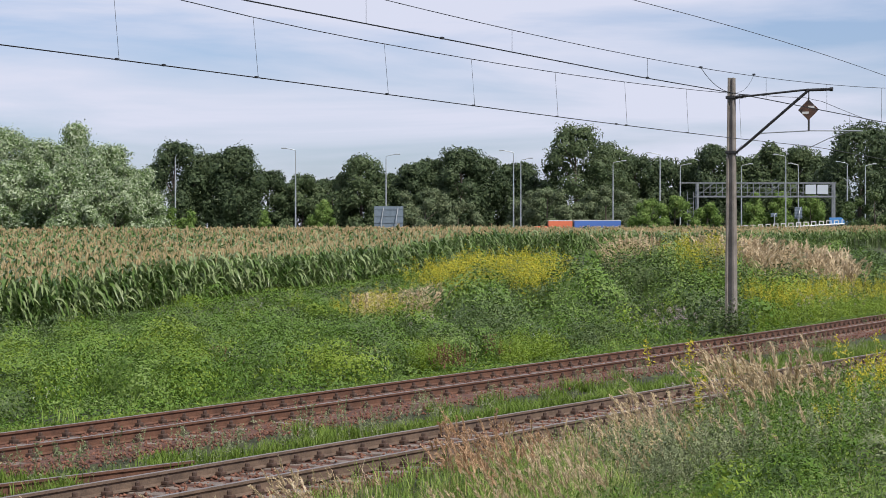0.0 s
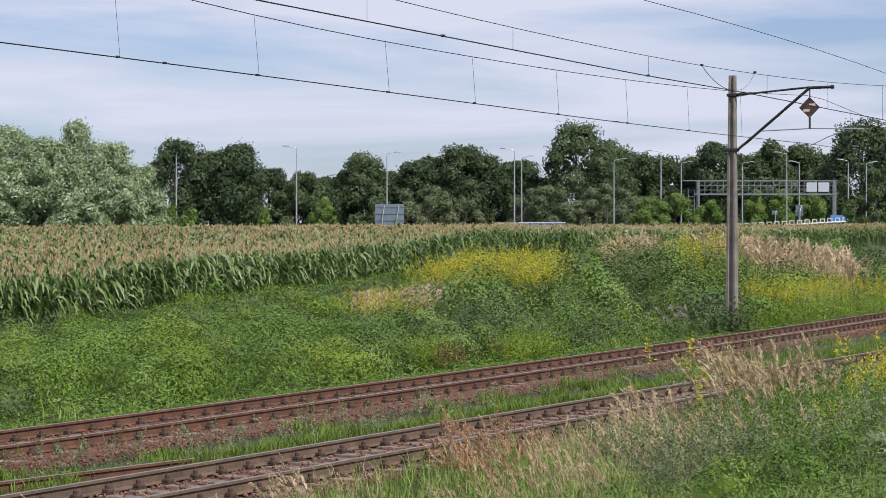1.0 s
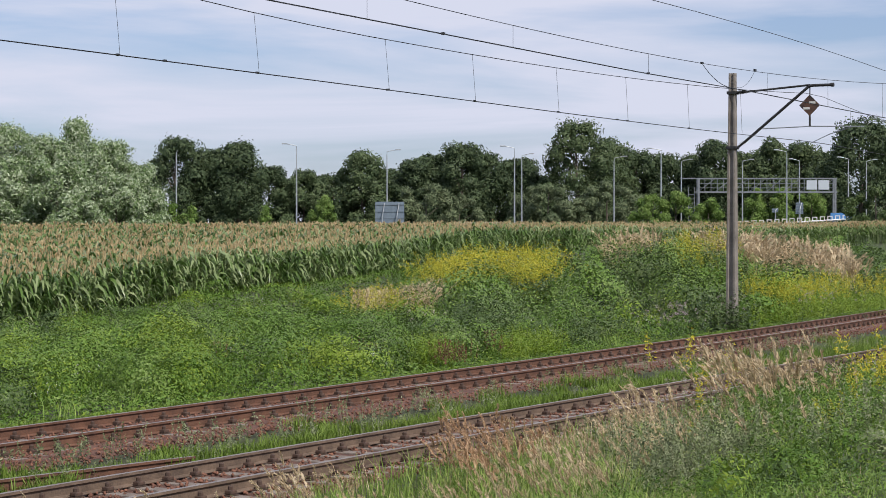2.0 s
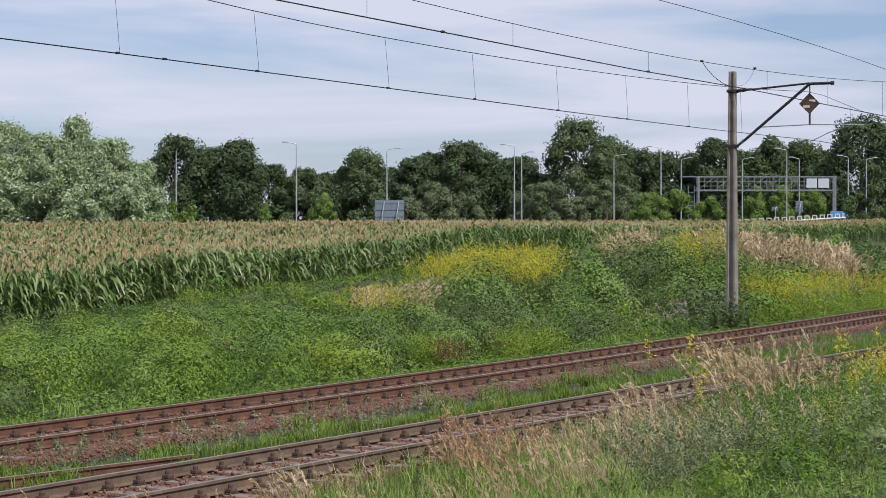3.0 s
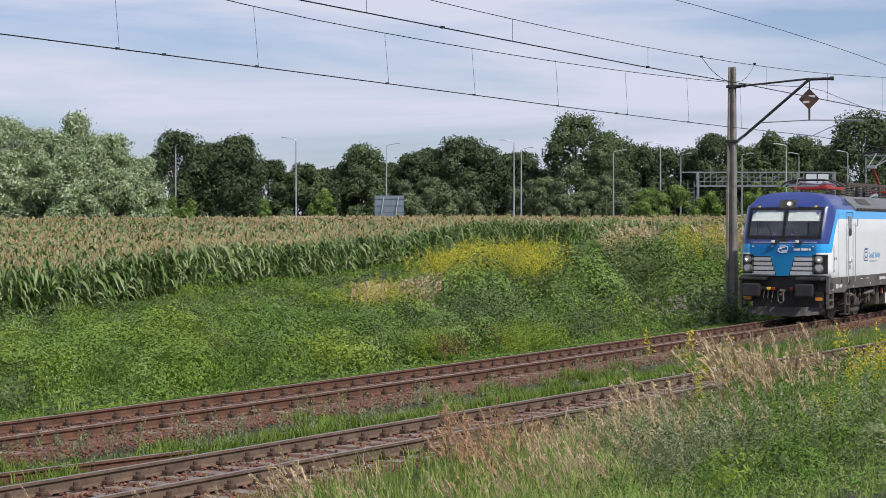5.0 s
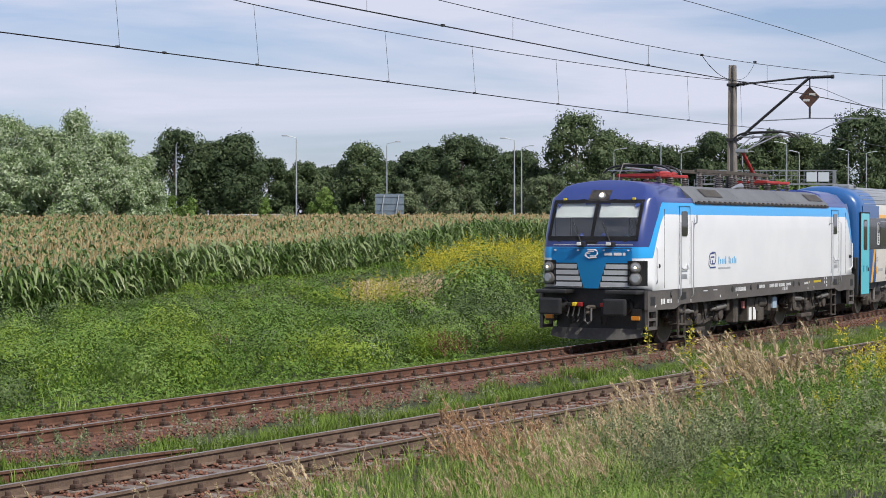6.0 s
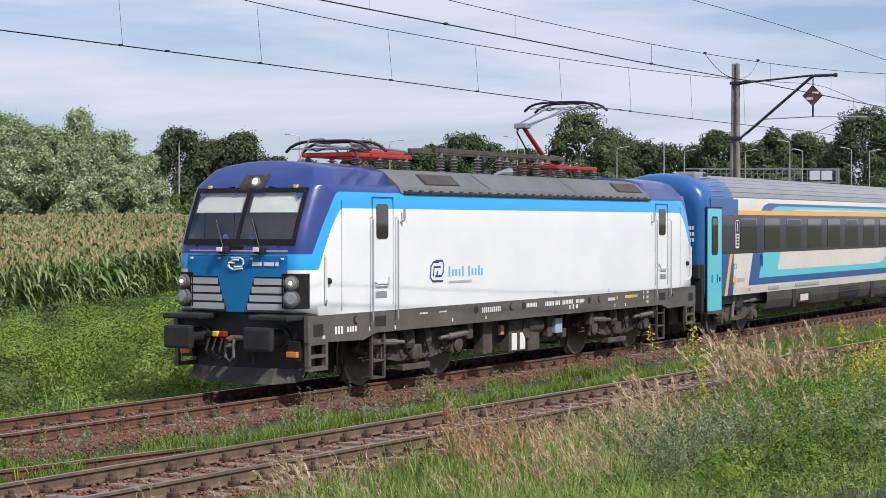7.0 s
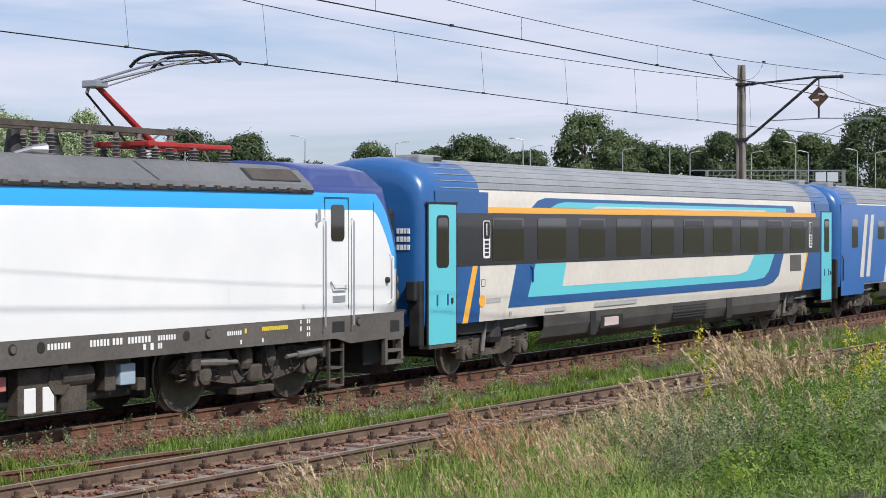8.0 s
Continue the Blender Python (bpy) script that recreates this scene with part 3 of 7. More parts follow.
def overhead_lines():
    lines = []

    def wire(name, label, pts, r):
        ob = part(name, tube(bmesh.new(), pts, r, 5), WIRE)
        return tagged(ob, label, "wire", "overhead wires")

    xs = np.arange(-2, 118.1, 2.0)
    stag = lambda x: 0.18 * math.sin((x - 5) / 54 * math.pi)
    far_low = lambda x: 6.01 + (0.00035 * max(0, x - 36) ** 2 if x < 59 else 0.00035 * 23 ** 2 * max(0, 1 - (x - 59) / 22))
    far_top = lambda x: sag(x, 5, 59, 7.85, 7.03) + 0.0022 * max(0, 30 - x) ** 2 if x < 59 else sag(x, 59, 115, 7.85, 7.05)
    for d in (-0.02, 0.02):
        wire("contact_wire", "dark copper contact wire above the far track", [(x, float(track_y(x)) + d, far_low(x)) for x in xs], 0.0075)
    wire("messenger_wire", "thin sagging messenger wire above the far track", [(x, float(track_y(x)), far_top(x)) for x in xs], 0.009)
    near_low = lambda x: 6.13 + max(0, 31 - x) * 0.0095 - max(0, x - 36) * 0.009
    near_top = lambda x: 6.51 + (0.002 if x > 31 else 0.0015) * (x - 31) ** 2
    xn = np.arange(4, 58.1, 1.5)
    for d in (-0.02, 0.02):
        wire("contact_wire", "dark copper contact wire above the near track", [(x, NEAR_Y + d, near_low(x)) for x in xn], 0.006)
    wire("messenger_wire", "thin messenger wire above the near track", [(x, NEAR_Y, near_top(x)) for x in xn], 0.0065)
    wire("feeder_wire", "single thin feeder wire high above the bank", [(x, -7.5, 6.82 - 0.0017 * (x - 25.7) * abs(x - 25.7)) for x in np.arange(6, 52, 2.0)], 0.006)
    for x in (18.7, 22.4, 26.25, 30.75, 34.4, 38.6, 42.75, 47.1, 51.5, 63.5, 68, 72.5, 77, 81.5, 86):
        y = float(track_y(x))
        tagged(part("dropper", tube(bmesh.new(), [(x - 0.1, y, far_top(x)), (x + 0.05, y, far_low(x))], 0.0045, 4), WIRE), "thin vertical dropper between two overhead wires", "dropper", "droppers")
    for x in (21.9, 26.2, 31.4, 37.4, 41.2, 45.2):
        tagged(part("dropper", tube(bmesh.new(), [(x, NEAR_Y, near_top(x)), (x, NEAR_Y, near_low(x))], 0.004, 4), WIRE), "thin vertical dropper between two overhead wires", "dropper", "droppers")
    for x, y, z in [(x, float(track_y(x)), far_low(x)) for x in (22.4, 23.6, 26.25, 30.75, 34.4, 38.6, 42.75, 42.1, 47.1)] + [(x, NEAR_Y, near_low(x)) for x in (24.0, 31.4)] + [(33.9, NEAR_Y, 6.53), (36.7, NEAR_Y, 6.6)]:
        bm = box(bmesh.new(), -0.032, 0.032, -0.026, 0.026, -0.012, 0.026, 0.006)
        ob = tagged(part("wire_clamp", bm, WIRE), "small dark clamp on an overhead wire", "clamp", "wire clamps")
        ob.location = (x, y, z)
    # jumper between the two wires of the near line
    pts = [(33.9 + 1.6 * s, NEAR_Y, 6.53 - 0.40 * (1 - (1 - s) ** 2.2)) for s in np.linspace(0, 1, 9)]
    tagged(part("jumper_cable", tube(bmesh.new(), pts, 0.007, 5), WIRE), "drooping jumper cable between overhead wires", "cable")
    pts = [(36.7 - 1.0 * s, NEAR_Y, 6.6 - 0.44 * (1 - (1 - s) ** 2.2)) for s in np.linspace(0, 1, 9)]
    tagged(part("jumper_cable", tube(bmesh.new(), pts, 0.004, 5), WIRE), "drooping jumper cable between overhead wires", "cable")


overhead_lines()


# ---- the motorway behind the field ----
ROAD_DEPTH = 285.0


def street_lamp(k, depth, height, arm):
    """A tall galvanised lamp; arm is the reach of its bracket, to either side."""
    x, y, z = on_land(k, depth)
    lamp = tagged(empty("street_lamp", pose(x, y, z, 0, 0, -58)), "tall galvanised street lamp with a single bracket arm", "street lamp", "street lamps")
    part("post", tube(bmesh.new(), [(0, 0, -2.2), (0, 0, height * 0.5), (0, 0, height - 0.5)], [0.13, 0.105, 0.075], 8), GALV, lamp)
    s = 1 if arm > 0 else -1
    part("arm", tube(bmesh.new(), [(0, 0, height - 0.55), (0.03 * s, 0, height - 0.1), (arm * 0.3, 0, height + 0.05), (arm * 0.75, 0, height + 0.2)], 0.055, 6), GALV, lamp)
    bm = bmesh.new()
    box(bm, min(arm * 0.7, arm * 1.15), max(arm * 0.7, arm * 1.15), -0.16, 0.16, height + 0.15, height + 0.32, 0.05)
    part("lamp_head", bm, GALV, lamp)


for k, depth, height, arm in ((-0.1480, 300, 12.2, 0.25), (-0.0815, 270, 11.9, -1.9), (-0.0315, 285, 11.7, 1.9), (0.0390, 275, 11.8, -1.9), (0.0430, 290, 11.3, 1.7),
                              (0.0940, 300, 11.3, 1.9), (0.1200, 280, 11.7, -1.9), (0.1312, 310, 11.2, 1.7), (0.1650, 310, 11.2, 1.7), (0.1895, 290, 11.9, -1.8), (0.1965, 315, 11.5, -1.6), (0.2235, 310, 11.6, -1.7), (0.2335, 320, 11.6, 1.7)):
    street_lamp(k, depth, height + 2.0, arm)


def sign_gantry():
    x, y, z = on_land(0.1405, 292)
    W = 22.0
    g = tagged(empty("sign_gantry", pose(x, y, z, 0, 0, -58)), "grey steel motorway sign gantry with railed walkway", "gantry")
    zb, zt = 7.4, 9.6
    for px in (0.0, W):
        for dy in (-0.6, 0.6):
            part("leg", box(bmesh.new(), px - 0.17, px + 0.17, dy - 0.17, dy + 0.17, -2.4, zt, 0.02), GANTRY_STEEL, g)
    for zz, r in ((zb, 0.13), (zt, 0.09)):
        for dy in (-0.6, 0.6):
            part("chord", box(bmesh.new(), -0.4 if zz < 8 else -3.0 * (dy < 0), W + 0.3, dy - r, dy + r, zz - r, zz + r), GANTRY_STEEL, g)
    for zz in (8.1, 8.8):
        part("rail_bar", box(bmesh.new(), 0, W, -0.62, -0.55, zz - 0.04, zz + 0.04), GANTRY_STEEL, g)
    for i in range(23):
        px = W * i / 22
        part("post", box(bmesh.new(), px - 0.05, px + 0.05, -0.66, -0.56, zb, zt), GANTRY_STEEL, g)
    for i in range(8):
        a = W * i / 8
        part("brace", tube(bmesh.new(), [(a, 0.6, zb), (a + W / 8, 0.6, zt)], 0.06, 5), GANTRY_STEEL, g)
    part("walkway", box(bmesh.new(), 0, W, -0.6, 0.6, zb - 0.06, zb + 0.06), GANTRY_STEEL, g)
    for px in (W - 3.8, W - 1.9):
        part("sign_panel", box(bmesh.new(), px - 0.85, px + 0.85, -0.8, -0.7, zb + 0.4, zb + 1.9, 0.02), plain("pale sign back", (0.42, 0.46, 0.5), 0.5), g)
    for zz in np.arange(0, 7.4, 0.7):
        part("rung", box(bmesh.new(), -1.6, -0.6, -0.3, -0.25, zz, zz + 0.08), GANTRY_STEEL, g)
    for px in (-1.6, -0.6):
        part("ladder_rail", box(bmesh.new(), px - 0.05, px + 0.05, -0.32, -0.22, -2.0, 8.2), GANTRY_STEEL, g)


sign_gantry()


def road_sign(k, depth, w, h, base, label, legs=2):
    x, y, z = on_land(k, depth)
    s = tagged(empty("road_sign", pose(x, y, z, 0, 0, -58)), label, "road sign", "road signs")
    mat = surface("sign back sheet", (0.13, 0.17, 0.21), (0.19, 0.235, 0.28), 1.5, 0.55, 0.2, fine=12.0)
    part("panel", box(bmesh.new(), -w / 2, w / 2, -0.04, 0.0, base, base + h, 0.01), mat, s)
    for i in range(4 if h > 1.5 else 1):
        zz = base + h * (i + 0.5) / (4 if h > 1.5 else 1)
        part("stiffener", box(bmesh.new(), -w / 2, w / 2, -0.10, -0.04, zz - 0.04, zz + 0.04), plain("dark channel", (0.10, 0.125, 0.15), 0.6), s)
    for i in range(legs):
        px = (i + 0.5) / legs * w - w / 2
        part("post", tube(bmesh.new(), [(px, -0.5, -2.2), (px, -0.5, base + h * 0.45), (px + 0.3, -0.15, base + h * 0.95)], 0.07, 6), GALV, s)


road_sign(-0.0300, 262, 4.2, 3.9, 1.6, "grey-blue back of a large road sign on two posts")
road_sign(0.1830, 280, 1.0, 0.6, 4.0, "small grey road sign on a post", 1)
road_sign(0.1965, 285, 1.2, 1.8, 3.8, "white and grey road sign on a post", 1)


def barrier():
    b = tagged(empty("crash_barrier"), "pale crash barrier with square reflectors along the motorway ramp", "barrier")
    pale = plain("pale painted steel", (0.62, 0.60, 0.55), 0.5)
    pts = []
    for i in range(15):
        k = 0.163 + 0.0042 * i
        x, y = spot(k, 268 + 0.5 * i)
        pts.append((x, y, float(land(x, y)) + 2.15 + 0.075 * i))
    part("beam", tube(bmesh.new(), pts, 0.13, 6), GALV, b)
    part("beam", tube(bmesh.new(), [(x, y, z - 0.75) for x, y, z in pts], 0.16, 6), pale, b)
    for x, y, z in pts:
        bm = bmesh.new()
        for a0, a1, c0, c1 in ((-0.38, -0.26, 0, 0.72), (0.26, 0.38, 0, 0.72), (-0.38, 0.38, 0.62, 0.75), (-0.38, 0.38, 0.0, 0.12)):
            box(bm, a0, a1, -0.06, 0.06, c0, c1)
        fr = part("reflector_frame", bm, pale, b)
        fr.matrix_basis = pose(x, y, z - 0.1, 0, 0, -58)
        part("post", tube(bmesh.new(), [(x, y, z - 4.6), (x, y, z)], 0.06, 5), GALV, b)
    x, y, z = on_land(0.222, 276, 2.75)
    bm = box(bmesh.new(), -2.3, 1.6, -0.05, 0.05, 0, 1.1, 0.02)
    ob = tagged(part("blue_board", bm, plain("blue board", (0.07, 0.22, 0.48), 0.5)), "blue board fixed beside the motorway barrier", "board")
    ob.matrix_basis = pose(x, y, z, 0, 0, -58)
    part("post", tube(bmesh.new(), [(0, 0.1, -3.6), (0, 0.1, 0.2)], 0.08, 5), GALV, ob)


barrier()


def lorry():
    """Cab and box trailer; returned to be moved along the motorway."""
    t = tagged(empty("lorry"), "orange and blue box lorry driving behind the maize", "lorry")
    orange, blue, pale = plain("orange tarpaulin", (0.62, 0.15, 0.07), 0.6), plain("blue tarpaulin", (0.06, 0.14, 0.42), 0.6), plain("pale roof", (0.6, 0.6, 0.6), 0.5)
    part("front_box", box(bmesh.new(), -5.6, -1.9, -1.25, 1.25, 1.0, 3.9, 0.06), orange, t)
    part("cab", box(bmesh.new(), -7.9, -5.75, -1.2, 1.2, 0.6, 3.1, 0.2), orange, t)
    part("trailer_box", box(bmesh.new(), -1.6, 5.6, -1.25, 1.25, 1.0, 3.95, 0.05), blue, t)
    part("roof_edge", box(bmesh.new(), -1.65, 5.65, -1.27, 1.27, 3.95, 4.07, 0.02), pale, t)
    part("roof_edge", box(bmesh.new(), -5.6, -1.9, -1.27, 1.27, 3.9, 4.02, 0.02), pale, t)
    for px in (-6.8, -3.2, 2.6, 3.9):
        for s in (-1, 1):
            part("wheel", disc(bmesh.new(), (px, s * 1.1, 0.5), (0, s, 0), [(-0.15, 0.4), (-0.15, 0.5), (0.12, 0.5), (0.15, 0.42), (0.1, 0.25)], 16), BLACK_IRON, t)
    return t


LORRY = lorry()


# ---- the train ----
VEHICLES, WHEELS = [], []
WHITE = surface("white gloss paint", (0.80, 0.81, 0.82), (0.86, 0.865, 0.87), 0.7, 0.28, fine=9.0, coat=0.4)
SKIRT = surface("dark brown-grey frame paint", (0.075, 0.068, 0.062), (0.12, 0.108, 0.098), 1.2, 0.6, fine=14.0)
ROOF_GREY = surface("grey roof paint", (0.10, 0.104, 0.11), (0.14, 0.144, 0.15), 0.9, 0.55, fine=10.0)
RUN_DIRT = surface("brown brake dust", (0.035, 0.029, 0.024), (0.095, 0.078, 0.064), 3.0, 0.85, bump=0.3, fine=30.0)
RUBBER = surface("black rubber and frame paint", (0.012, 0.012, 0.013), (0.028, 0.027, 0.027), 3.0, 0.55, fine=25.0)
TYRE = surface("worn wheel steel", (0.10, 0.09, 0.08), (0.20, 0.18, 0.165), 4.0, 0.5, 0.5, fine=30.0)
WHEEL_FACE = surface("oily wheel face", (0.045, 0.045, 0.03), (0.09, 0.085, 0.05), 4.0, 0.7, fine=30.0)
STEEL = plain("bright steel", (0.5, 0.5, 0.5), 0.3, 0.9)
CHROME = plain("brushed rail steel", (0.62, 0.63, 0.64), 0.32, 0.8)
RED = surface("red pantograph paint", (0.27, 0.02, 0.018), (0.40, 0.03, 0.025), 4.0, 0.5, fine=30.0)
INSUL = plain("brown-grey insulator glaze", (0.16, 0.14, 0.135), 0.35)
YELLOW = plain("signal yellow paint", (0.72, 0.55, 0.04), 0.45)
PALE_MARK = plain("pale lettering paint", (0.72, 0.72, 0.72), 0.5)
LIGHT_GLOW = plain("lit headlamp", (1.0, 0.80, 0.5), 0.2, glow=2.5)
LENS = plain("lamp lens", (0.30, 0.30, 0.29), 0.08, 0.5, coat=1.0)
NAVY_C, BLUE_C, WHITE_C = (0.022, 0.042, 0.185), (0.02, 0.34, 0.74), (0.765, 0.77, 0.775)
BLUE = plain("bright blue gloss paint", BLUE_C, 0.28, coat=0.4)
NAVY = plain("navy gloss paint", NAVY_C, 0.28, coat=0.4)
TEAL = plain("turquoise gloss paint", (0.11, 0.52, 0.60), 0.3, coat=0.3)
COACH_BLUE = surface("coach blue gloss paint", (0.012, 0.082, 0.25), (0.016, 0.098, 0.29), 0.8, 0.3, fine=9.0, coat=0.4)
COACH_CREAM = surface("cream white coach paint", (0.58, 0.545, 0.485), (0.67, 0.635, 0.575), 0.6, 0.35, fine=8.0, coat=0.2)
COACH_ORANGE = plain("orange line paint", (0.80, 0.40, 0.05), 0.35, coat=0.3)
COACH_ROOF = surface("pale grey coach roof", (0.19, 0.205, 0.22), (0.255, 0.27, 0.285), 0.7, 0.5, fine=8.0)
COACH_SKIRT = surface("dusty grey underframe", (0.10, 0.095, 0.088), (0.165, 0.155, 0.145), 1.2, 0.65, fine=14.0)
BAND = plain("dark window band", (0.021, 0.021, 0.023), 0.22, coat=0.5)
TINT = plain("brown tinted window glass", (0.022, 0.02, 0.013), 0.04, coat=1.0)
CAB_TRIM = surface("grey cab lining", (0.36, 0.37, 0.37), (0.46, 0.465, 0.46), 2.0, 0.8, fine=20.0)
BLIND = plain("pale roller blind", (0.46, 0.49, 0.48), 0.8)


def clear_glass():
    m, t, b = wire_up("windscreen glass")
    b.inputs["Base Color"].default_value = (0.93, 0.97, 0.96, 1)
    b.inputs["Roughness"].default_value = 0.02
    b.inputs["Transmission Weight"].default_value = 1.0
    b.inputs["IOR"].default_value = 1.08
    b.inputs["Coat Weight"].default_value = 1.0
    b.inputs["Coat IOR"].default_value = 1.9
    return m


GLASS = clear_glass()


def livery():
    """Paint of the locomotive's shell: navy above, a bright blue line that sweeps down at the cabs, white below."""
    m, t, b = wire_up("locomotive paint scheme")
    co = t.nodes.new("ShaderNodeTexCoord")
    sep = t.nodes.new("ShaderNodeSeparateXYZ")
    t.links.new(co.outputs["Object"], sep.inputs[0])

    def math_node(op, a, c=None):
        n = t.nodes.new("ShaderNodeMath")
        n.operation = op
        for i, q in enumerate((a, c)):
            if q is None:
                continue
            if isinstance(q, (int, float)):
                n.inputs[i].default_value = q
            else:
                t.links.new(q, n.inputs[i])
        return n.outputs[0]

    x = math_node("SUBTRACT", 9.49, math_node("ABSOLUTE", math_node("SUBTRACT", sep.outputs[0], 9.49)))
    z = sep.outputs[2]

    def sweep(top, x1, reach, drop, power):
        f = math_node("DIVIDE", math_node("MAXIMUM", math_node("SUBTRACT", x1, x), 0.0), reach)
        return math_node("SUBTRACT", top, math_node("MULTIPLY", math_node("POWER", math_node("MINIMUM", f, 1.0), power), drop))

    above_outer = math_node("GREATER_THAN", z, sweep(3.66, 1.48, 0.78, 1.12, 1.4))
    above_inner = math_node("GREATER_THAN", z, sweep(3.36, 1.60, 0.78, 1.10, 1.5))
    dirt = t.nodes.new("ShaderNodeTexNoise")
    dirt.inputs["Scale"].default_value, dirt.inputs["Detail"].default_value = 0.9, 5.0
    t.links.new(co.outputs["Object"], dirt.inputs["Vector"])
    white = t.nodes.new("ShaderNodeValToRGB")
    white.color_ramp.elements[0].position, white.color_ramp.elements[1].position = 0.35, 0.6
    white.color_ramp.elements[0].color, white.color_ramp.elements[1].color = (0.72, 0.73, 0.74, 1), (*WHITE_C, 1)
    t.links.new(dirt.outputs["Fac"], white.inputs["Fac"])

    def mix(fac, a, colour):
        n = t.nodes.new("ShaderNodeMix")
        n.data_type = "RGBA"
        t.links.new(fac, n.inputs["Factor"])
        t.links.new(a, n.inputs["A"])
        n.inputs["B"].default_value = (*colour, 1)
        return n.outputs["Result"]

    c = mix(above_inner, white.outputs["Color"], BLUE_C)
    c = mix(above_outer, c, NAVY_C)
    t.links.new(c, b.inputs["Base Color"])
    b.inputs["Roughness"].default_value = 0.28
    b.inputs["Coat Weight"].default_value = 0.4
    return m


LOCO_PAINT = livery()
LEN = 18.98


def loco_outline(n=15):
    """Half section of the shell, from the sill up to the crown: (half width, height)."""
    return [(1.495, 1.45), (1.50, 1.7), (1.50, 2.0), (1.50, 2.3), (1.50, 2.6), (1.50, 2.9), (1.50, 3.2), (1.495, 3.45), (1.475, 3.64), (1.42, 3.80),
            (1.30, 3.78), (1.10, 4.08), (0.83, 4.17), (0.5, 4.22), (0.2, 4.24), (0.0, 4.245)]


def nose(y, z):
    """How far back the front lies at a place of its face."""
    rake = 0.44 * max(0.0, min(1.25, (z - 2.62) / 1.05)) ** 1.15
    u = 0.40 + 0.07 * (y / 1.5) ** 2 + rake
    side = max(0.0, (abs(y) - 1.20) / 0.30)
    crown = max(0.0, (z - 3.74) / 0.52)
    return u + 0.40 * min(1.0, side) ** 2.2 + 0.55 * min(1.0, crown) ** 1.7


def loco_shell():
    half = loco_outline()
    ring = [(-y, z) for y, z in half] + [(y, z) for y, z in half[-2::-1]]
    n = len(ring)
    bm = bmesh.new()

    def hull(u_of, xs=None):
        return [bm.verts.new((u_of(y, z), y, z)) for y, z in ring]

    shrink = [1.0, 0.985, 0.965, 0.94, 0.91, 0.87, 0.82, 0.76, 0.68, 0.58, 0.46, 0.32, 0.16]

    def end(back):
        rings = []
        for s in shrink:
            row = []
            for y, z in ring:
                yy, zz = y * s, 2.3 + (z - 2.3) * s
                u = nose(yy, zz)
                row.append(bm.verts.new((LEN - u if back else u, yy, zz)))
            rings.append(row)
        return rings

    front, rear = end(False), end(True)
    body = [front[0]] + [[bm.verts.new((u, y, min(z, top))) for y, z in ring] for u, top in
                          ((1.9, 9), (3.0, 9), (3.62, 9), (3.68, 3.78), (6.0, 3.78), (9.5, 3.78), (13.0, 3.78), (15.3, 3.78), (15.36, 9), (16.0, 9), (17.1, 9))] + [rear[0]]
    for group, flip in ((front, False), (rear, True), (body, True)):
        for r0, r1 in zip(group, group[1:]):
            for k in range(n - 1):
                q = (r0[k], r0[k + 1], r1[k + 1], r1[k])
                cy, cz = sum(v.co.y for v in q) / 4, sum(v.co.z for v in q) / 4
                if group is not body and abs(cy) < 1.19 and 2.75 < cz < 3.67:
                    continue            # windscreen opening
                bm.faces.new(q)
    for group in (front, rear):
        last = group[-1]
        bm.faces.new(last)
        for r0, r1 in zip(group, group[1:]):
            bm.faces.new((r0[0], r1[0], r1[-1], r0[-1]))
    bmesh.ops.recalc_face_normals(bm, faces=bm.faces)
    return bm


def face_patch(y0, y1, z0, z1, proud, ny=10, nz=8, skew=None, back=False, thick=0.0):
    """A sheet that follows the front of the locomotive."""
    bm = bmesh.new()
    grid = []
    for j in range(nz + 1):
        z = z0 + (z1 - z0) * j / nz
        row = []
        for i in range(ny + 1):
            f = i / ny
            a, b = (y0, y1) if skew is None else skew(j / nz)
            y = a + (b - a) * f
            u = nose(y, z) - proud
            row.append(bm.verts.new((LEN - u if back else u, y, z)))
        grid.append(row)
    for j in range(nz):
        for i in range(ny):
            bm.faces.new((grid[j][i], grid[j][i + 1], grid[j + 1][i + 1], grid[j + 1][i]))
    if thick:
        bmesh.ops.solidify(bm, geom=list(bm.faces), thickness=thick)
    bmesh.ops.recalc_face_normals(bm, faces=bm.faces)
    return bm


def wheelset(parent, x, r, half, name="wheelset"):
    """Axle with two wheels; turned as it rolls."""
    ws = part(name, tube(bmesh.new(), [(0, -half, 0), (0, half, 0)], 0.09, 10), RUN_DIRT, parent)
    ws.matrix_basis = pose(x, 0, r)
    for s in (-1, 1):
        bm = disc(bmesh.new(), (0, s * 0.75, 0), (0, s, 0), [(-0.08, r - 0.02), (-0.075, r + 0.028), (-0.045, r + 0.028), (-0.03, r + 0.002), (0.06, r - 0.004), (0.065, r - 0.07)], 36)
        w = part("tyre", bm, TYRE, ws)
        bm = disc(bmesh.new(), (0, s * 0.75, 0), (0, s, 0), [(0.066, r - 0.072), (0.03, r - 0.10), (0.02, 0.24), (0.09, 0.20), (0.10, 0.10)], 30)
        for k in range(8):
            a = k * math.tau / 8
            disc(bm, (math.cos(a) * 0.32, s * 0.78, math.sin(a) * 0.32), (0, s, 0), [(0, 0.035), (0.02, 0.03)], 6)
        part("wheel_disc", bm, WHEEL_FACE, ws)
    WHEELS.append((ws, x, r))
    return ws


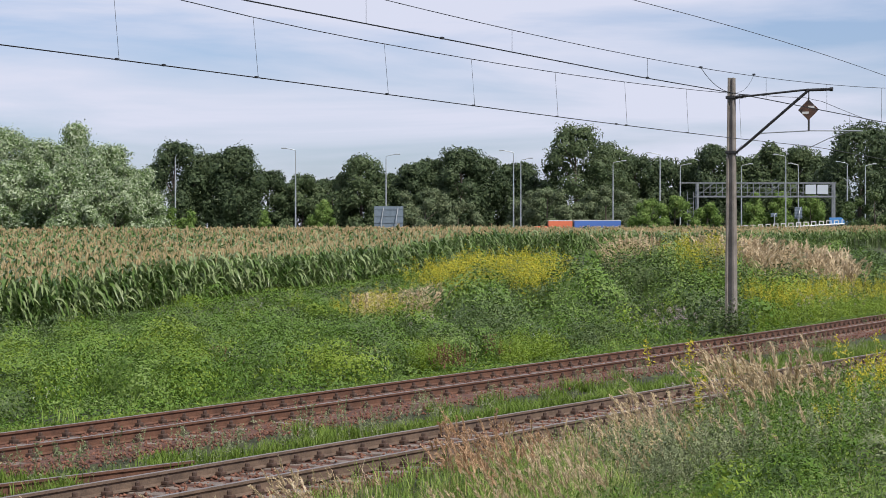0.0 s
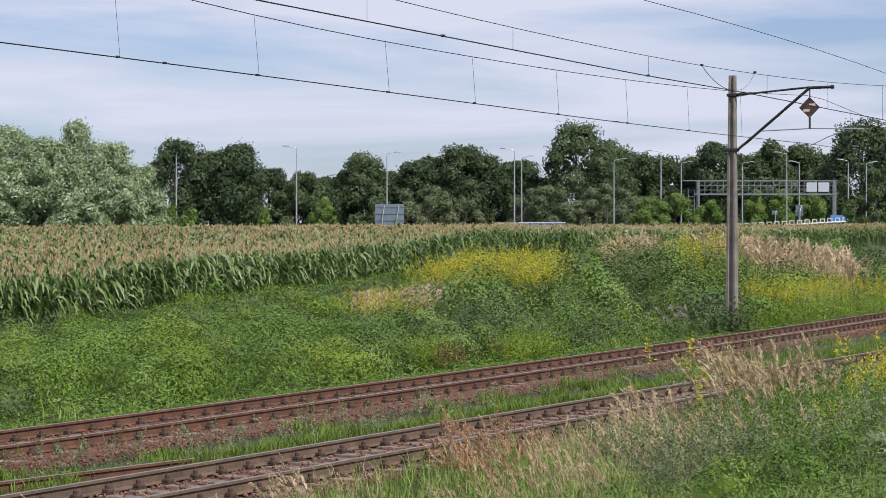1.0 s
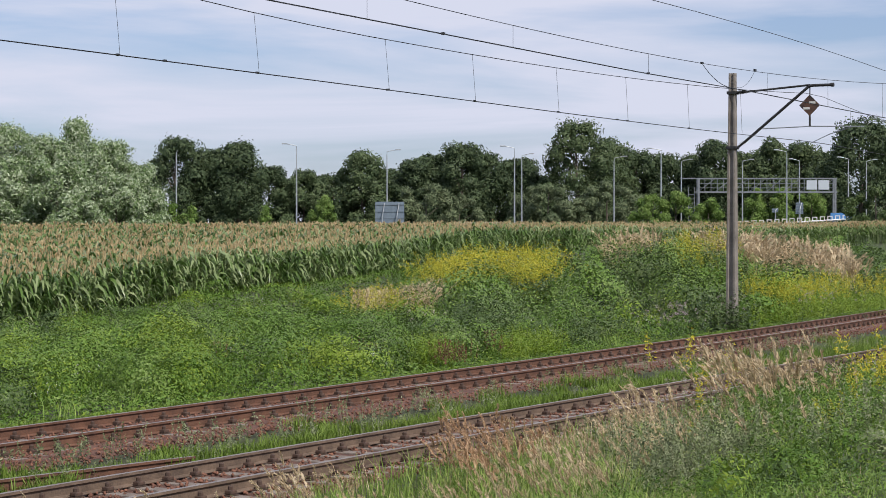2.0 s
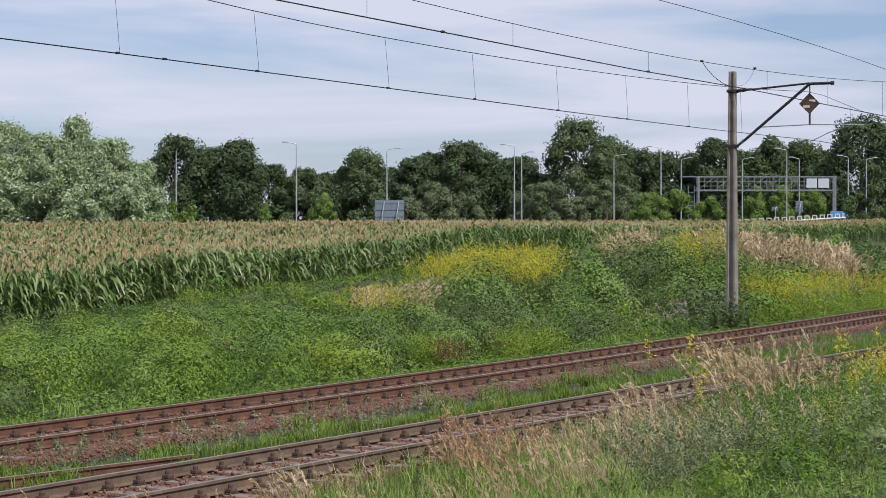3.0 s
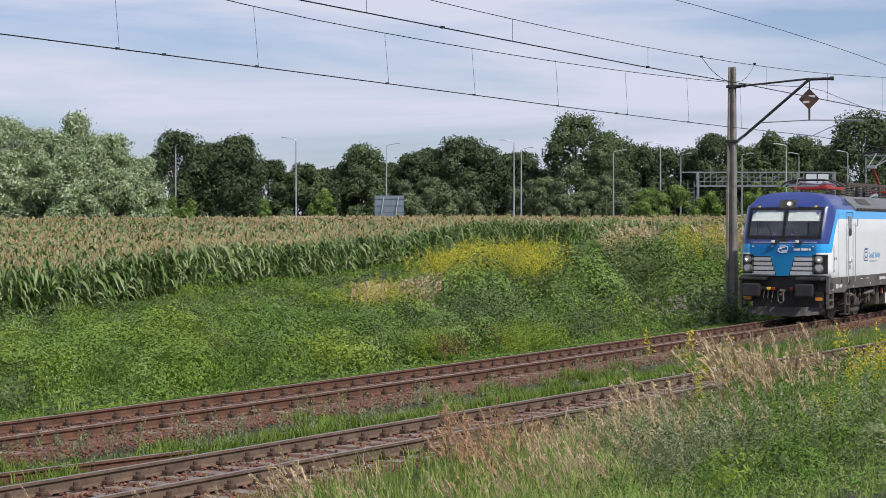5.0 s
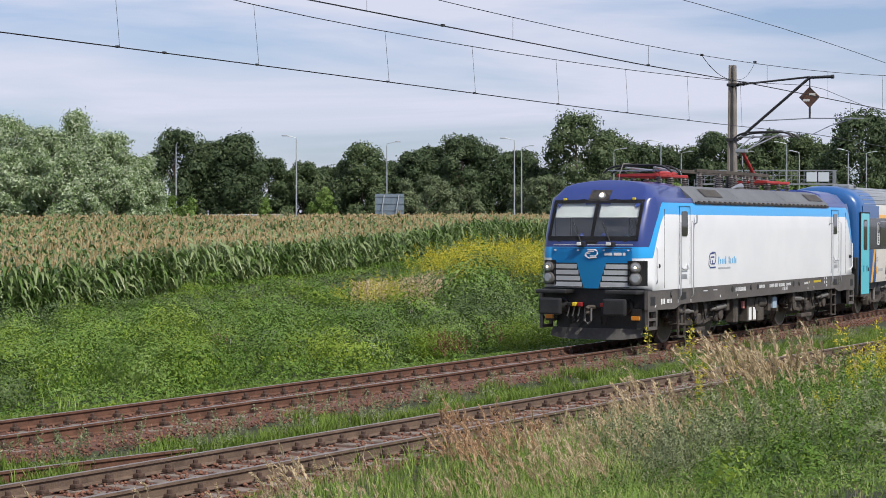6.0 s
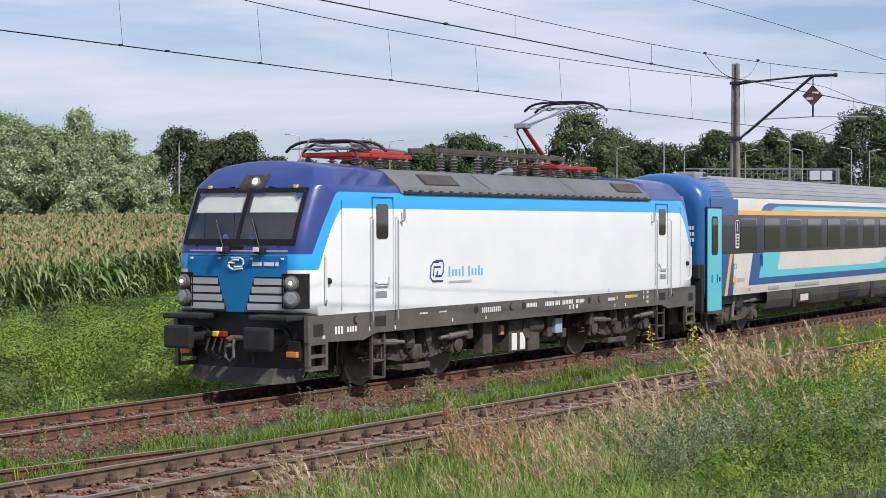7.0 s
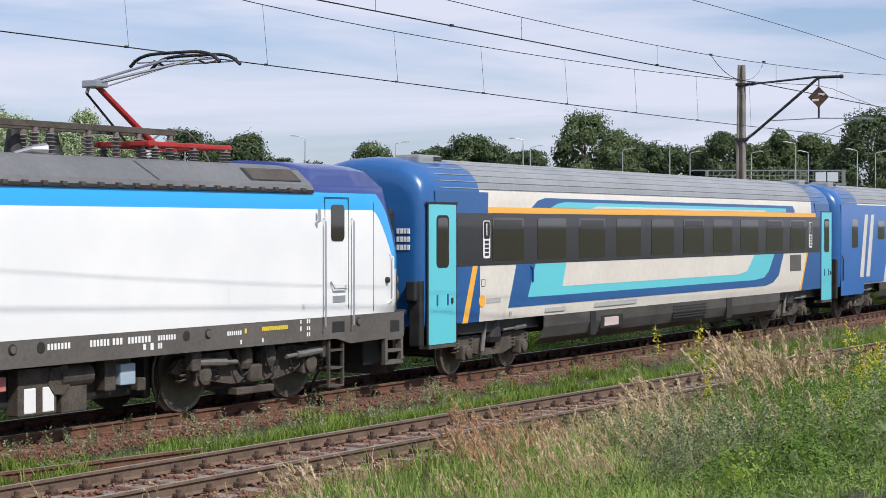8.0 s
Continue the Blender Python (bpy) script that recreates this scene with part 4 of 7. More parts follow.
def loco_bogie(loco, cx):
    """Frame, springs, dampers, axle boxes, pipes and sanders of one bogie."""
    # added black blocks: they close the see-through bogie and stand for its deep shade
    for x0, x1 in ((cx - 0.8, cx + 0.8), (cx - 2.3, cx - 2.12), (cx + 2.12, cx + 2.3)):
        part("dark_core_block", box(bmesh.new(), x0, x1, -0.66, 0.66, 0.28, 1.1, 0.05), RUBBER, loco)
    for s in (-1, 1):
        bm = prism(bmesh.new(), [(cx - 2.2, 0.72), (cx - 1.9, 0.95), (cx - 0.7, 0.98), (cx - 0.5, 0.66), (cx + 0.5, 0.66), (cx + 0.7, 0.98), (cx + 1.9, 0.95), (cx + 2.2, 0.72), (cx + 1.9, 0.62), (cx + 0.65, 0.42), (cx - 0.65, 0.42), (cx - 1.9, 0.62)], s * 1.02, s * 1.14)
        part("bogie_frame", bm, RUN_DIRT, loco)
        for ax in (-1.5, 1.5):
            bm = box(bmesh.new(), cx + ax - 0.2, cx + ax + 0.2, min(s * 1.0, s * 1.24), max(s * 1.0, s * 1.24), 0.45, 0.82, 0.04)
            part("axle_box", bm, RUN_DIRT, loco)
            disc_bm = disc(bmesh.new(), (cx + ax, s * 1.2, 0.63), (0, s, 0), [(0, 0.17), (0.09, 0.16), (0.11, 0.1)], 16)
            part("axle_cover", disc_bm, RUN_DIRT, loco)
            for d in (-0.42, 0.42):
                bm = bmesh.new()
                pts = [(cx + ax + d + 0.085 * math.cos(i * 0.9), s * 1.12 + 0.085 * math.sin(i * 0.9), 0.52 + 0.40 * i / 34) for i in range(35)]
                part("coil_spring", tube(bm, pts, 0.018, 5), RUN_DIRT, loco)
            part("brake_caliper", box(bmesh.new(), cx + ax - 0.72 * (1 if ax > 0 else -1) - 0.1, cx + ax - 0.72 * (1 if ax > 0 else -1) + 0.1, s * 0.95 - 0.1, s * 0.95 + 0.1, 0.45, 0.8, 0.03), RUN_DIRT, loco)
            part("sand_pipe", tube(bmesh.new(), [(cx + ax * 1.55, s * 1.0, 0.95), (cx + ax * 1.5, s * 0.95, 0.5), (cx + ax * 1.44, s * 0.8, 0.14)], 0.028, 6), RUBBER, loco)
        part("air_spring", disc(bmesh.new(), (cx - 0.33, s * 1.1, 0.66), (0, 0, 1), [(0, 0.17), (0.1, 0.21), (0.25, 0.21), (0.42, 0.16)], 16), RUN_DIRT, loco)
        part("air_spring", disc(bmesh.new(), (cx + 0.33, s * 1.1, 0.66), (0, 0, 1), [(0, 0.17), (0.1, 0.21), (0.25, 0.21), (0.42, 0.16)], 16), RUN_DIRT, loco)
        part("yaw_damper", tube(bmesh.new(), [(cx + 0.7, s * 1.3, 0.80), (cx + 1.0, s * 1.3, 0.815), (cx + 1.01, s * 1.3, 0.815), (cx + 1.75, s * 1.3, 0.86)], [0.04, 0.04, 0.075, 0.075], 10), COACH_SKIRT, loco, "pale grey damper")
        part("yaw_damper", tube(bmesh.new(), [(cx - 0.7, s * 1.3, 0.80), (cx - 1.0, s * 1.3, 0.815), (cx - 1.01, s * 1.3, 0.815), (cx - 1.75, s * 1.3, 0.86)], [0.04, 0.04, 0.075, 0.075], 10), COACH_SKIRT, loco, "pale grey damper")
        part("damper_bracket", box(bmesh.new(), cx + 1.72, cx + 1.95, min(s * 1.2, s * 1.38), max(s * 1.2, s * 1.38), 0.72, 1.08, 0.03), RUN_DIRT, loco)
        part("damper_bracket", box(bmesh.new(), cx - 1.95, cx - 1.72, min(s * 1.2, s * 1.38), max(s * 1.2, s * 1.38), 0.72, 1.08, 0.03), RUN_DIRT, loco)
        for d in (-0.7, 0.1, 0.75):
            pts = [(cx + d, s * 1.28, 1.05), (cx + d + 0.06, s * 1.3, 0.75), (cx + d + 0.2, s * 1.28, 0.55), (cx + d + 0.4, s * 1.26, 0.62), (cx + d + 0.42, s * 1.24, 0.85)]
            part("hose", tube(bmesh.new(), pts, 0.02, 6), RUBBER, loco)
        part("lower_beam", box(bmesh.new(), cx - 0.55, cx + 0.5, min(s * 1.0, s * 1.2), max(s * 1.0, s * 1.2), 0.22, 0.34, 0.02), RUN_DIRT, loco)
        part("traction_gear", box(bmesh.new(), cx - 0.25, cx + 0.1, min(s * 0.9, s * 1.26), max(s * 0.9, s * 1.26), 0.42, 0.72, 0.05), RUN_DIRT, loco)


def lamp_unit(loco, s, back):
    """Headlamp cluster at one corner of the front."""
    y0, y1 = (0.98, 1.42) if s > 0 else (-1.42, -0.98)
    lamp = part("headlight", face_patch(y0, y1, 1.58, 2.20, 0.012, 8, 6, back=back, thick=0.02), RUBBER, loco, "black headlight cluster with two round lamps")
    for z, r, on in ((2.03, 0.11, not back), (1.75, 0.125, False)):
        y = s * 1.19
        u = nose(y, z) - 0.03
        d = Vector((-1 if not back else 1, s * 0.28, 0.05))
        c = (u if not back else LEN - u, y, z)
        part("bezel", disc(bmesh.new(), c, d, [(-0.05, r * 1.25), (0.02, r * 1.25), (0.03, r * 1.05)], 20), SKIRT, lamp)
        part("lens", disc(bmesh.new(), c, d, [(-0.03, r), (0.035, r), (0.05, r * 0.7)], 20), LENS, lamp)
        if on:
            part("bulb", disc(bmesh.new(), Vector(c) + d * 0.05, d, [(0, 0.035), (0.02, 0.03)], 12), LIGHT_GLOW, lamp)


def logo(loco, x, z, side=-1.506):
    """Two interlocked rounded letters, as plain outline shapes."""
    mark = empty("emblem")
    mark.parent = loco
    bm = bmesh.new()
    for pts in ([(0.50, 0.0), (0.10, 0.0), (0.0, 0.08), (0.03, 0.30), (0.12, 0.38), (0.34, 0.38)], [(0.12, 0.10), (0.15, 0.28), (0.40, 0.28)], [(0.26, 0.10), (0.28, 0.2)], [(0.20, 0.10), (0.44, 0.10), (0.50, 0.16), (0.53, 0.33), (0.48, 0.40), (0.20, 0.40)]):
        tube(bm, [(x + a, side, z + b) for a, b in pts], 0.024, 6)
    for v in bm.verts:
        v.co.y = side + (v.co.y - side) * 0.1
    part("emblem_letters", bm, NAVY, mark)


def small_bars(parent, rows, mat, y=-1.507):
    """Lettering too small to keep: short bars."""
    for x0, x1, z, h in rows:
        n = max(1, round((x1 - x0) / (h * 0.8)))
        bm = bmesh.new()
        for i in range(n):
            a = x0 + (x1 - x0) * i / n
            box(bm, a, a + (x1 - x0) / n * 0.62, y - 0.002, y + 0.002, z - h / 2, z + h / 2)
        part("lettering_bar", bm, mat, parent)


def pantograph(x, raised, flip):
    """Single-arm pantograph with red frame; x is the foot of its lower arm, flip points its knee."""
    p = tagged(empty("pantograph"), "raised single-arm pantograph with red lower arm" if raised else "folded single-arm pantograph on a red frame", "pantograph", "pantographs")
    s = -1 if flip else 1
    P = lambda dx, y, z: (x + s * dx, y, z)
    for y in (-0.55, 0.55):
        part("base_beam", box(bmesh.new(), min(x - s * 0.8, x + s * 1.4), max(x - s * 0.8, x + s * 1.4), y - 0.045, y + 0.045, 4.37, 4.45, 0.02), RED, p)
    for dx in (-0.7, 0.3, 1.3):
        part("base_beam", box(bmesh.new(), x + s * dx - 0.06, x + s * dx + 0.06, -0.6, 0.6, 4.37, 4.46, 0.02), RED, p)
    for dx in (-0.6, 0.4, 1.25):
        for y in (-0.55, 0.55):
            prof = [(0, 0.05)]
            for i in range(5):
                prof += [(0.03 + i * 0.05, 0.05), (0.045 + i * 0.05, 0.11), (0.065 + i * 0.05, 0.05)]
            part("insulator", disc(bmesh.new(), P(dx, y, 4.08), (0, 0, 1), prof + [(0.3, 0.05)], 12), INSUL, p)
    if raised:
        knee, head = P(-1.42, 0, 5.36), P(0.85, 0, 6.0)
        part("lower_arm", tube(bmesh.new(), [P(0, 0, 4.46), knee], [0.06, 0.05], 10), RED, p, "red lower arm")
        part("coupling_rod", tube(bmesh.new(), [P(-0.55, 0.12, 4.48), P(-1.5, 0.1, 5.2)], 0.02, 6), RUBBER, p)
        part("knee_joint", box(bmesh.new(), knee[0] - 0.14, knee[0] + 0.14, -0.16, 0.16, knee[2] - 0.07, knee[2] + 0.05, 0.02), STEEL, p)
        part("knee_link", tube(bmesh.new(), [P(-1.5, 0.1, 5.2), P(-1.42, 0.1, 5.4)], 0.03, 6), STEEL, p)
        for y in (-0.42, 0.42):
            part("upper_arm", tube(bmesh.new(), [(knee[0], y * 0.35, knee[2] + 0.02), (head[0], y, head[2] - 0.06)], 0.023, 8), STEEL, p, "pale steel upper arm")
        part("guide_rod", tube(bmesh.new(), [(knee[0] + s * 0.3, 0, knee[2] - 0.02), (head[0] - s * 0.05, 0, head[2] - 0.12)], 0.014, 6), STEEL, p)
        hz = head[2]
        hx = head[0]
    else:
        part("lower_arm", tube(bmesh.new(), [P(0, 0, 4.50), P(-1.35, 0, 4.50)], [0.075, 0.06], 10), RED, p, "red lower arm")
        for y in (-0.40, 0.40):
            part("upper_arm", tube(bmesh.new(), [P(-1.35, y * 0.35, 4.56), P(1.2, y, 4.62)], 0.03, 8), STEEL, p, "pale steel upper arm")
        hz, hx = 4.66, x + s * 1.1
    for d in (-0.28, 0.28):
        strip = [(hx + d, -0.98 + i * 1.96 / 16, hz + 0.02 - 0.20 * (abs(i - 8) / 8) ** 5) for i in range(17)]
        part("collector_strip", tube(bmesh.new(), strip, 0.03, 6), RUBBER, p)
        horn = [(hx + d, y, z) for y, z in ((-0.9, hz - 0.06), (-0.82, hz - 0.12), (0.82, hz - 0.12), (0.9, hz - 0.06))]
        part("head_bar", tube(bmesh.new(), horn, 0.014, 6), STEEL, p)
    for y in (-0.45, 0.45):
        part("head_link", tube(bmesh.new(), [(hx - 0.28, y, hz - 0.1), (hx, y, hz - 0.16), (hx + 0.28, y, hz - 0.1)], 0.018, 6), RUBBER, p)
    cable = [P(0.3, 0.4, 4.46), P(0.9, 0.42, 4.75), P(1.4, 0.4, 4.72), P(1.75, 0.35, 4.45), P(1.95, 0.3, 4.15)]
    part("cable", tube(bmesh.new(), cable, 0.016, 6), COACH_SKIRT, p)
    return p


def locomotive():
    loco = tagged(empty("locomotive"), "white and blue four-axle electric locomotive hauling coaches", "locomotive")
    part("body", loco_shell(), LOCO_PAINT, loco, "white shell with navy cab and bright blue line", True)
    # frame sill, lower at the ends
    bm = bmesh.new()
    for y0, y1 in ((-1.49, -1.40), (1.40, 1.49)):
        prism(bm, [(0.50, 1.447), (0.50, 0.98), (2.3, 0.94), (2.75, 1.05), (LEN - 2.75, 1.05), (LEN - 2.3, 0.94), (LEN - 0.50, 0.98), (LEN - 0.50, 1.447)], y0, y1)
    part("sill", bm, SKIRT, loco, "dark brown-grey frame sill")
    part("underfloor", box(bmesh.new(), 0.6, LEN - 0.6, -1.39, 1.39, 1.12, 1.45), RUBBER, loco)
    part("transformer_tank", box(bmesh.new(), 7.6, 11.2, -1.05, 1.05, 0.42, 1.12, 0.05), RUBBER, loco)
    for s in (-1, 1):
        for x0, x1, z0, z1, mt in ((7.35, 7.75, 0.35, 1.05, RUN_DIRT), (8.5, 9.3, 0.32, 1.0, RUN_DIRT), (9.4, 9.95, 0.30, 0.75, RUN_DIRT), (10.35, 10.6, 0.55, 1.05, RUN_DIRT), (8.62, 8.86, 0.35, 0.72, PALE_MARK), (9.0, 9.24, 0.35, 0.72, PALE_MARK)):
            d = 1.25 if mt is RUN_DIRT else 1.262
            part("equipment_case", box(bmesh.new(), x0, x1, min(s * 1.0, s * d), max(s * 1.0, s * d), z0, z1, 0.02), mt, loco)
        part("air_tank", disc(bmesh.new(), (9.35, s * 1.15, 0.83), (1, 0, 0), [(0, 0.10), (0.03, 0.17), (0.7, 0.17), (0.73, 0.10)], 16), RUN_DIRT, loco)
        part("motor_cover", prism(bmesh.new(), [(9.15, 0.98), (9.5, 1.02), (9.55, 0.7), (9.4, 0.58), (9.22, 0.6), (9.1, 0.75)], s * 1.18, s * 1.28), RUN_DIRT, loco)
        part("blue_box", box(bmesh.new(), 10.65, 11.0, min(s * 1.15, s * 1.3), max(s * 1.15, s * 1.3), 0.62, 0.95, 0.02), plain("pale blue box", (0.30, 0.38, 0.46), 0.5), loco)
        part("brake_box", box(bmesh.new(), 11.1, 11.3, min(s * 1.1, s * 1.25), max(s * 1.1, s * 1.25), 0.5, 0.7, 0.02), RUN_DIRT, loco)
        part("danger_plate", box(bmesh.new(), 8.1, 8.25, min(s * 1.2, s * 1.262), max(s * 1.2, s * 1.262), 0.72, 0.92), plain("faded red plate", (0.48, 0.16, 0.14), 0.6), loco)
        # boards round the holes in the sill
        for x in (2.05, 6.6, 8.15, 8.72, 12.0, 12.55, LEN - 2.05):
            part("sill_port", disc(bmesh.new(), (x, s * 1.489, 1.32), (0, s, 0), [(0, 0.085), (0.006, 0.085), (0.008, 0.07)], 14), RUBBER, loco)
        for x in (2.05, 8.15, 12.55, LEN - 2.05):
            part("lifting_pin", disc(bmesh.new(), (x, s * 1.497, 1.32), (0, s, 0), [(0, 0.055), (0.02, 0.055), (0.022, 0.03)], 12), SKIRT, loco)
    for cx in (4.74, 14.24):
        loco_bogie(loco, cx)
    for x in (3.24, 6.24, 12.74, 15.74):
        wheelset(loco, x, 0.625, 1.1)
    # roof
    bm = bmesh.new()
    prof = [(-1.49, 3.66), (-1.43, 3.79), (-1.08, 4.09), (-0.85, 4.14), (0.85, 4.14), (1.08, 4.09), (1.43, 3.79), (1.49, 3.66)]
    a, b = [bm.verts.new((3.65, y, z)) for y, z in prof], [bm.verts.new((15.55, y, z)) for y, z in prof]
    for i in range(7):
        bm.faces.new((a[i], b[i], b[i + 1], a[i + 1]))
    bm.faces.new(a[::-1])
    bm.faces.new(b)
    bmesh.ops.recalc_face_normals(bm, faces=bm.faces)
    roof = part("roof_panel", bm, ROOF_GREY, loco, "matt grey sloping roof panels")
    for s in (-1, 1):
        bm = bmesh.new()
        box(bm, 3.75, 15.5, min(s * 1.44, s * 1.51), max(s * 1.44, s * 1.51), 3.645, 3.70)
        part("roof_edge", bm, RUBBER, loco)
        for i in range(29):
            x = 3.95 + i * 0.40
            part("roof_bolt", box(bmesh.new(), x, x + 0.10, min(s * 1.44, s * 1.525), max(s * 1.44, s * 1.525), 3.66, 3.73, 0.01), RUN_DIRT, roof)
        for x0, x1 in ((4.75, 6.15), (13.85, 15.3)):
            tip = lambda t, out: (s * (1.43 - 0.35 * t + out * 0.70), 3.79 + 0.30 * t + out * 0.71)
            bm = bmesh.new()
            fr = part("roof_vent", bm_quad_frame(bm, x0, x1, 0.16, 0.86, tip, 0.012), RUBBER, roof, "dark louvred roof vent")
            for i in range(9):
                t0 = 0.2 + i * 0.07
                bm = bmesh.new()
                q = [(x0 + 0.07, *tip(t0, 0.015)), (x1 - 0.07, *tip(t0, 0.015)), (x1 - 0.07, *tip(t0 + 0.045, 0.035)), (x0 + 0.07, *tip(t0 + 0.045, 0.035))]
                bm.faces.new([bm.verts.new(p) for p in q])
                part("louvre", bm, SKIRT, fr)
        for x in (7.3, 11.4):
            tip = lambda t: (s * (1.43 - 0.35 * t + 0.004), 3.79 + 0.30 * t + 0.006)
            bm = bmesh.new()
            bm.faces.new([bm.verts.new(p) for p in ((x, *tip(0)), (x + 0.025, *tip(0)), (x - 0.175, *tip(1)), (x - 0.2, *tip(1)))])
            part("roof_seam", bm, RUBBER, roof)
    # high-voltage gear on the roof
    for y in (-0.25, 0.35):
        part("busbar", box(bmesh.new(), 7.0, 13.2, y - 0.04, y + 0.04, 4.58, 4.68, 0.01), RUN_DIRT, loco)
    for i, x in enumerate((7.3, 8.9, 9.9, 10.25, 11.1, 11.75, 12.3, 13.1)):
        for y in ((-0.25, 0.35) if i % 2 else (-0.25,)):
            prof = [(0, 0.06)]
            for j in range(6):
                prof += [(0.03 + j * 0.06, 0.045), (0.05 + j * 0.06, 0.10), (0.07 + j * 0.06, 0.045)]
            part("insulator", disc(bmesh.new(), (x, y, 4.13), (0, 0, 1), prof + [(0.45, 0.05)], 12), INSUL, loco)
    for x in (9.75, 10.6):
        part("breaker", disc(bmesh.new(), (x, 0.05, 4.13), (0, 0, 1), [(0, 0.14), (0.05, 0.15), (0.25, 0.12), (0.42, 0.09)], 12), RUBBER, loco)
    part("horn", tube(bmesh.new(), [(9.2, -0.5, 4.15), (9.5, -0.55, 4.22), (9.75, -0.6, 4.22)], [0.03, 0.05, 0.11], 10), STEEL, loco)
    part("antenna", tube(bmesh.new(), [(1.6, 0, 4.2), (1.6, 0, 4.33)], [0.06, 0.03], 8), RUBBER, loco)
    for x, raised, flip in ((4.75, False, True), (12.95, True, False)):
        pan = pantograph(x, raised, flip)
        VEHICLES.append((pan, 0.0, 4.74, 14.24))
    # both cabs
    for back in (False, True):
        X = (lambda u: LEN - u) if back else (lambda u: u)
        span = lambda a, c: (min(X(a), X(c)), max(X(a), X(c)))
        frame_bm = bmesh.new()
        for a, c, z0, z1 in ((-1.24, 1.24, 2.70, 2.81), (-1.24, 1.24, 3.64, 3.73), (-1.24, -1.15, 2.81, 3.64), (1.15, 1.24, 2.81, 3.64), (-0.045, 0.045, 2.81, 3.64)):
            tmp = face_patch(a, c, z0, z1, 0.012, 8, 4, back=back, thick=0.015)
            me = bpy.data.meshes.new("tmp")
            tmp.to_mesh(me)
            tmp.free()
            frame_bm.from_mesh(me)
            bpy.data.meshes.remove(me)
        part("windscreen_frame", frame_bm, RUBBER, loco, "black windscreen surround")
        for a, c in ((-1.19, -0.04), (0.04, 1.19)):
            pane = part("windscreen", face_patch(a, c, 2.75, 3.69, 0.008, 8, 6, back=back), GLASS, loco, "clear slightly green windscreen pane")
            pane.visible_shadow = False
            part("sun_blind", face_patch(a + 0.04, c - 0.04, 3.28, 3.66, -0.05, 6, 3, back=back), BLIND, loco, "pale roller blind half down")
        part("cab_bulkhead", box(bmesh.new(), *span(2.5, 2.56), -1.42, 1.42, 1.6, 3.78), CAB_TRIM, loco)
        part("dashboard", box(bmesh.new(), *span(0.78, 1.5), -1.25, 1.25, 2.35, 2.72, 0.05), RUBBER, loco)
        part("seat_back", box(bmesh.new(), *span(2.0, 2.15), -0.85, -0.35, 2.3, 3.25, 0.08), RUBBER, loco)
        for y in (-0.55, 0.25):
            u0, u1 = nose(y, 2.66) - 0.06, nose(y - 0.25, 3.2) - 0.05
            part("wiper", tube(bmesh.new(), [(X(u0), y, 2.62), (X(nose(y + 0.22, 3.1) - 0.05), y + 0.30, 3.15)], 0.014, 6), RUBBER, loco)
            part("wiper_pivot", box(bmesh.new(), *span(nose(y, 2.6) - 0.10, nose(y, 2.6)), y - 0.10, y + 0.10, 2.54, 2.67, 0.03), RUBBER, loco)
            part("wiper_cap", box(bmesh.new(), *span(nose(y, 2.6) - 0.13, nose(y, 2.6) - 0.1), y - 0.02, y + 0.10, 2.58, 2.66, 0.01), PALE_MARK, loco)
        for a, c in ((-1.12, -0.66), (-0.42, 0.10), (0.40, 1.05)):
            part("grab_line", face_patch(a, c, 2.585, 2.61, 0.02, 6, 1, back=back, thick=0.02), PALE_MARK, loco)
        # top lamp
        lamp = part("top_light", face_patch(-0.28, 0.28, 3.70, 3.98, 0.012, 6, 5, back=back, thick=0.01), SKIRT, loco, "round top headlight in a dark panel")
        c = (X(nose(0, 3.82) - 0.02), -0.07, 3.83)
        part("lens", disc(bmesh.new(), c, (1 if back else -1, 0, 0.4), [(-0.02, 0.10), (0.02, 0.10), (0.03, 0.08)], 20), LENS, lamp)
        if not back:
            part("bulb", disc(bmesh.new(), Vector(c) + Vector((-0.03, 0, 0.02)), (-1, 0, 0.4), [(0, 0.06), (0.015, 0.05)], 14), LIGHT_GLOW, lamp)
        for y in (-0.95, 0.95):
            part("roof_lug", box(bmesh.new(), *span(nose(y, 3.74) - 0.03, nose(y, 3.74) + 0.05), y - 0.04, y + 0.04, 3.72, 3.78, 0.01), YELLOW, loco)
        # nose panels: blue band with a wedge, pale slats
        part("nose_band", face_patch(-1.10, 1.10, 2.14, 2.50, 0.010, 10, 3, back=back, thick=0.012), BLUE, loco, "bright blue nose panel")
        part("nose_wedge", face_patch(0, 0, 1.50, 2.14, 0.010, 6, 4, skew=lambda f: (-0.20 - 0.20 * f, 0.20 + 0.20 * f), back=back, thick=0.012), BLUE, loco)
        part("grille_back", face_patch(-1.02, 1.02, 1.53, 2.14, 0.003, 10, 4, back=back), RUBBER, loco)
        for s in (-1, 1):
            for i in range(4):
                z0 = 1.545 + i * 0.15
                w0 = 0.23 + 0.047 * (i + 0.5)
                a, c2 = (w0, 1.02) if s > 0 else (-1.02, -w0)
                part("grille_slat", face_patch(a, c2, z0, z0 + 0.112 + 0.0 * i, 0.012, 6, 1, back=back, thick=0.012), plain("pale grey slat", (0.80, 0.81, 0.82), 0.35, coat=0.3) if i == 0 and s == -1 else bpy.data.materials["pale grey slat"], loco)
            lamp_unit(loco, s, back)
        part("panel_line", face_patch(-1.10, 1.10, 2.503, 2.515, 0.012, 8, 1, back=back), RUBBER, loco)
        # emblem and number as plain shapes
        bm = bmesh.new()
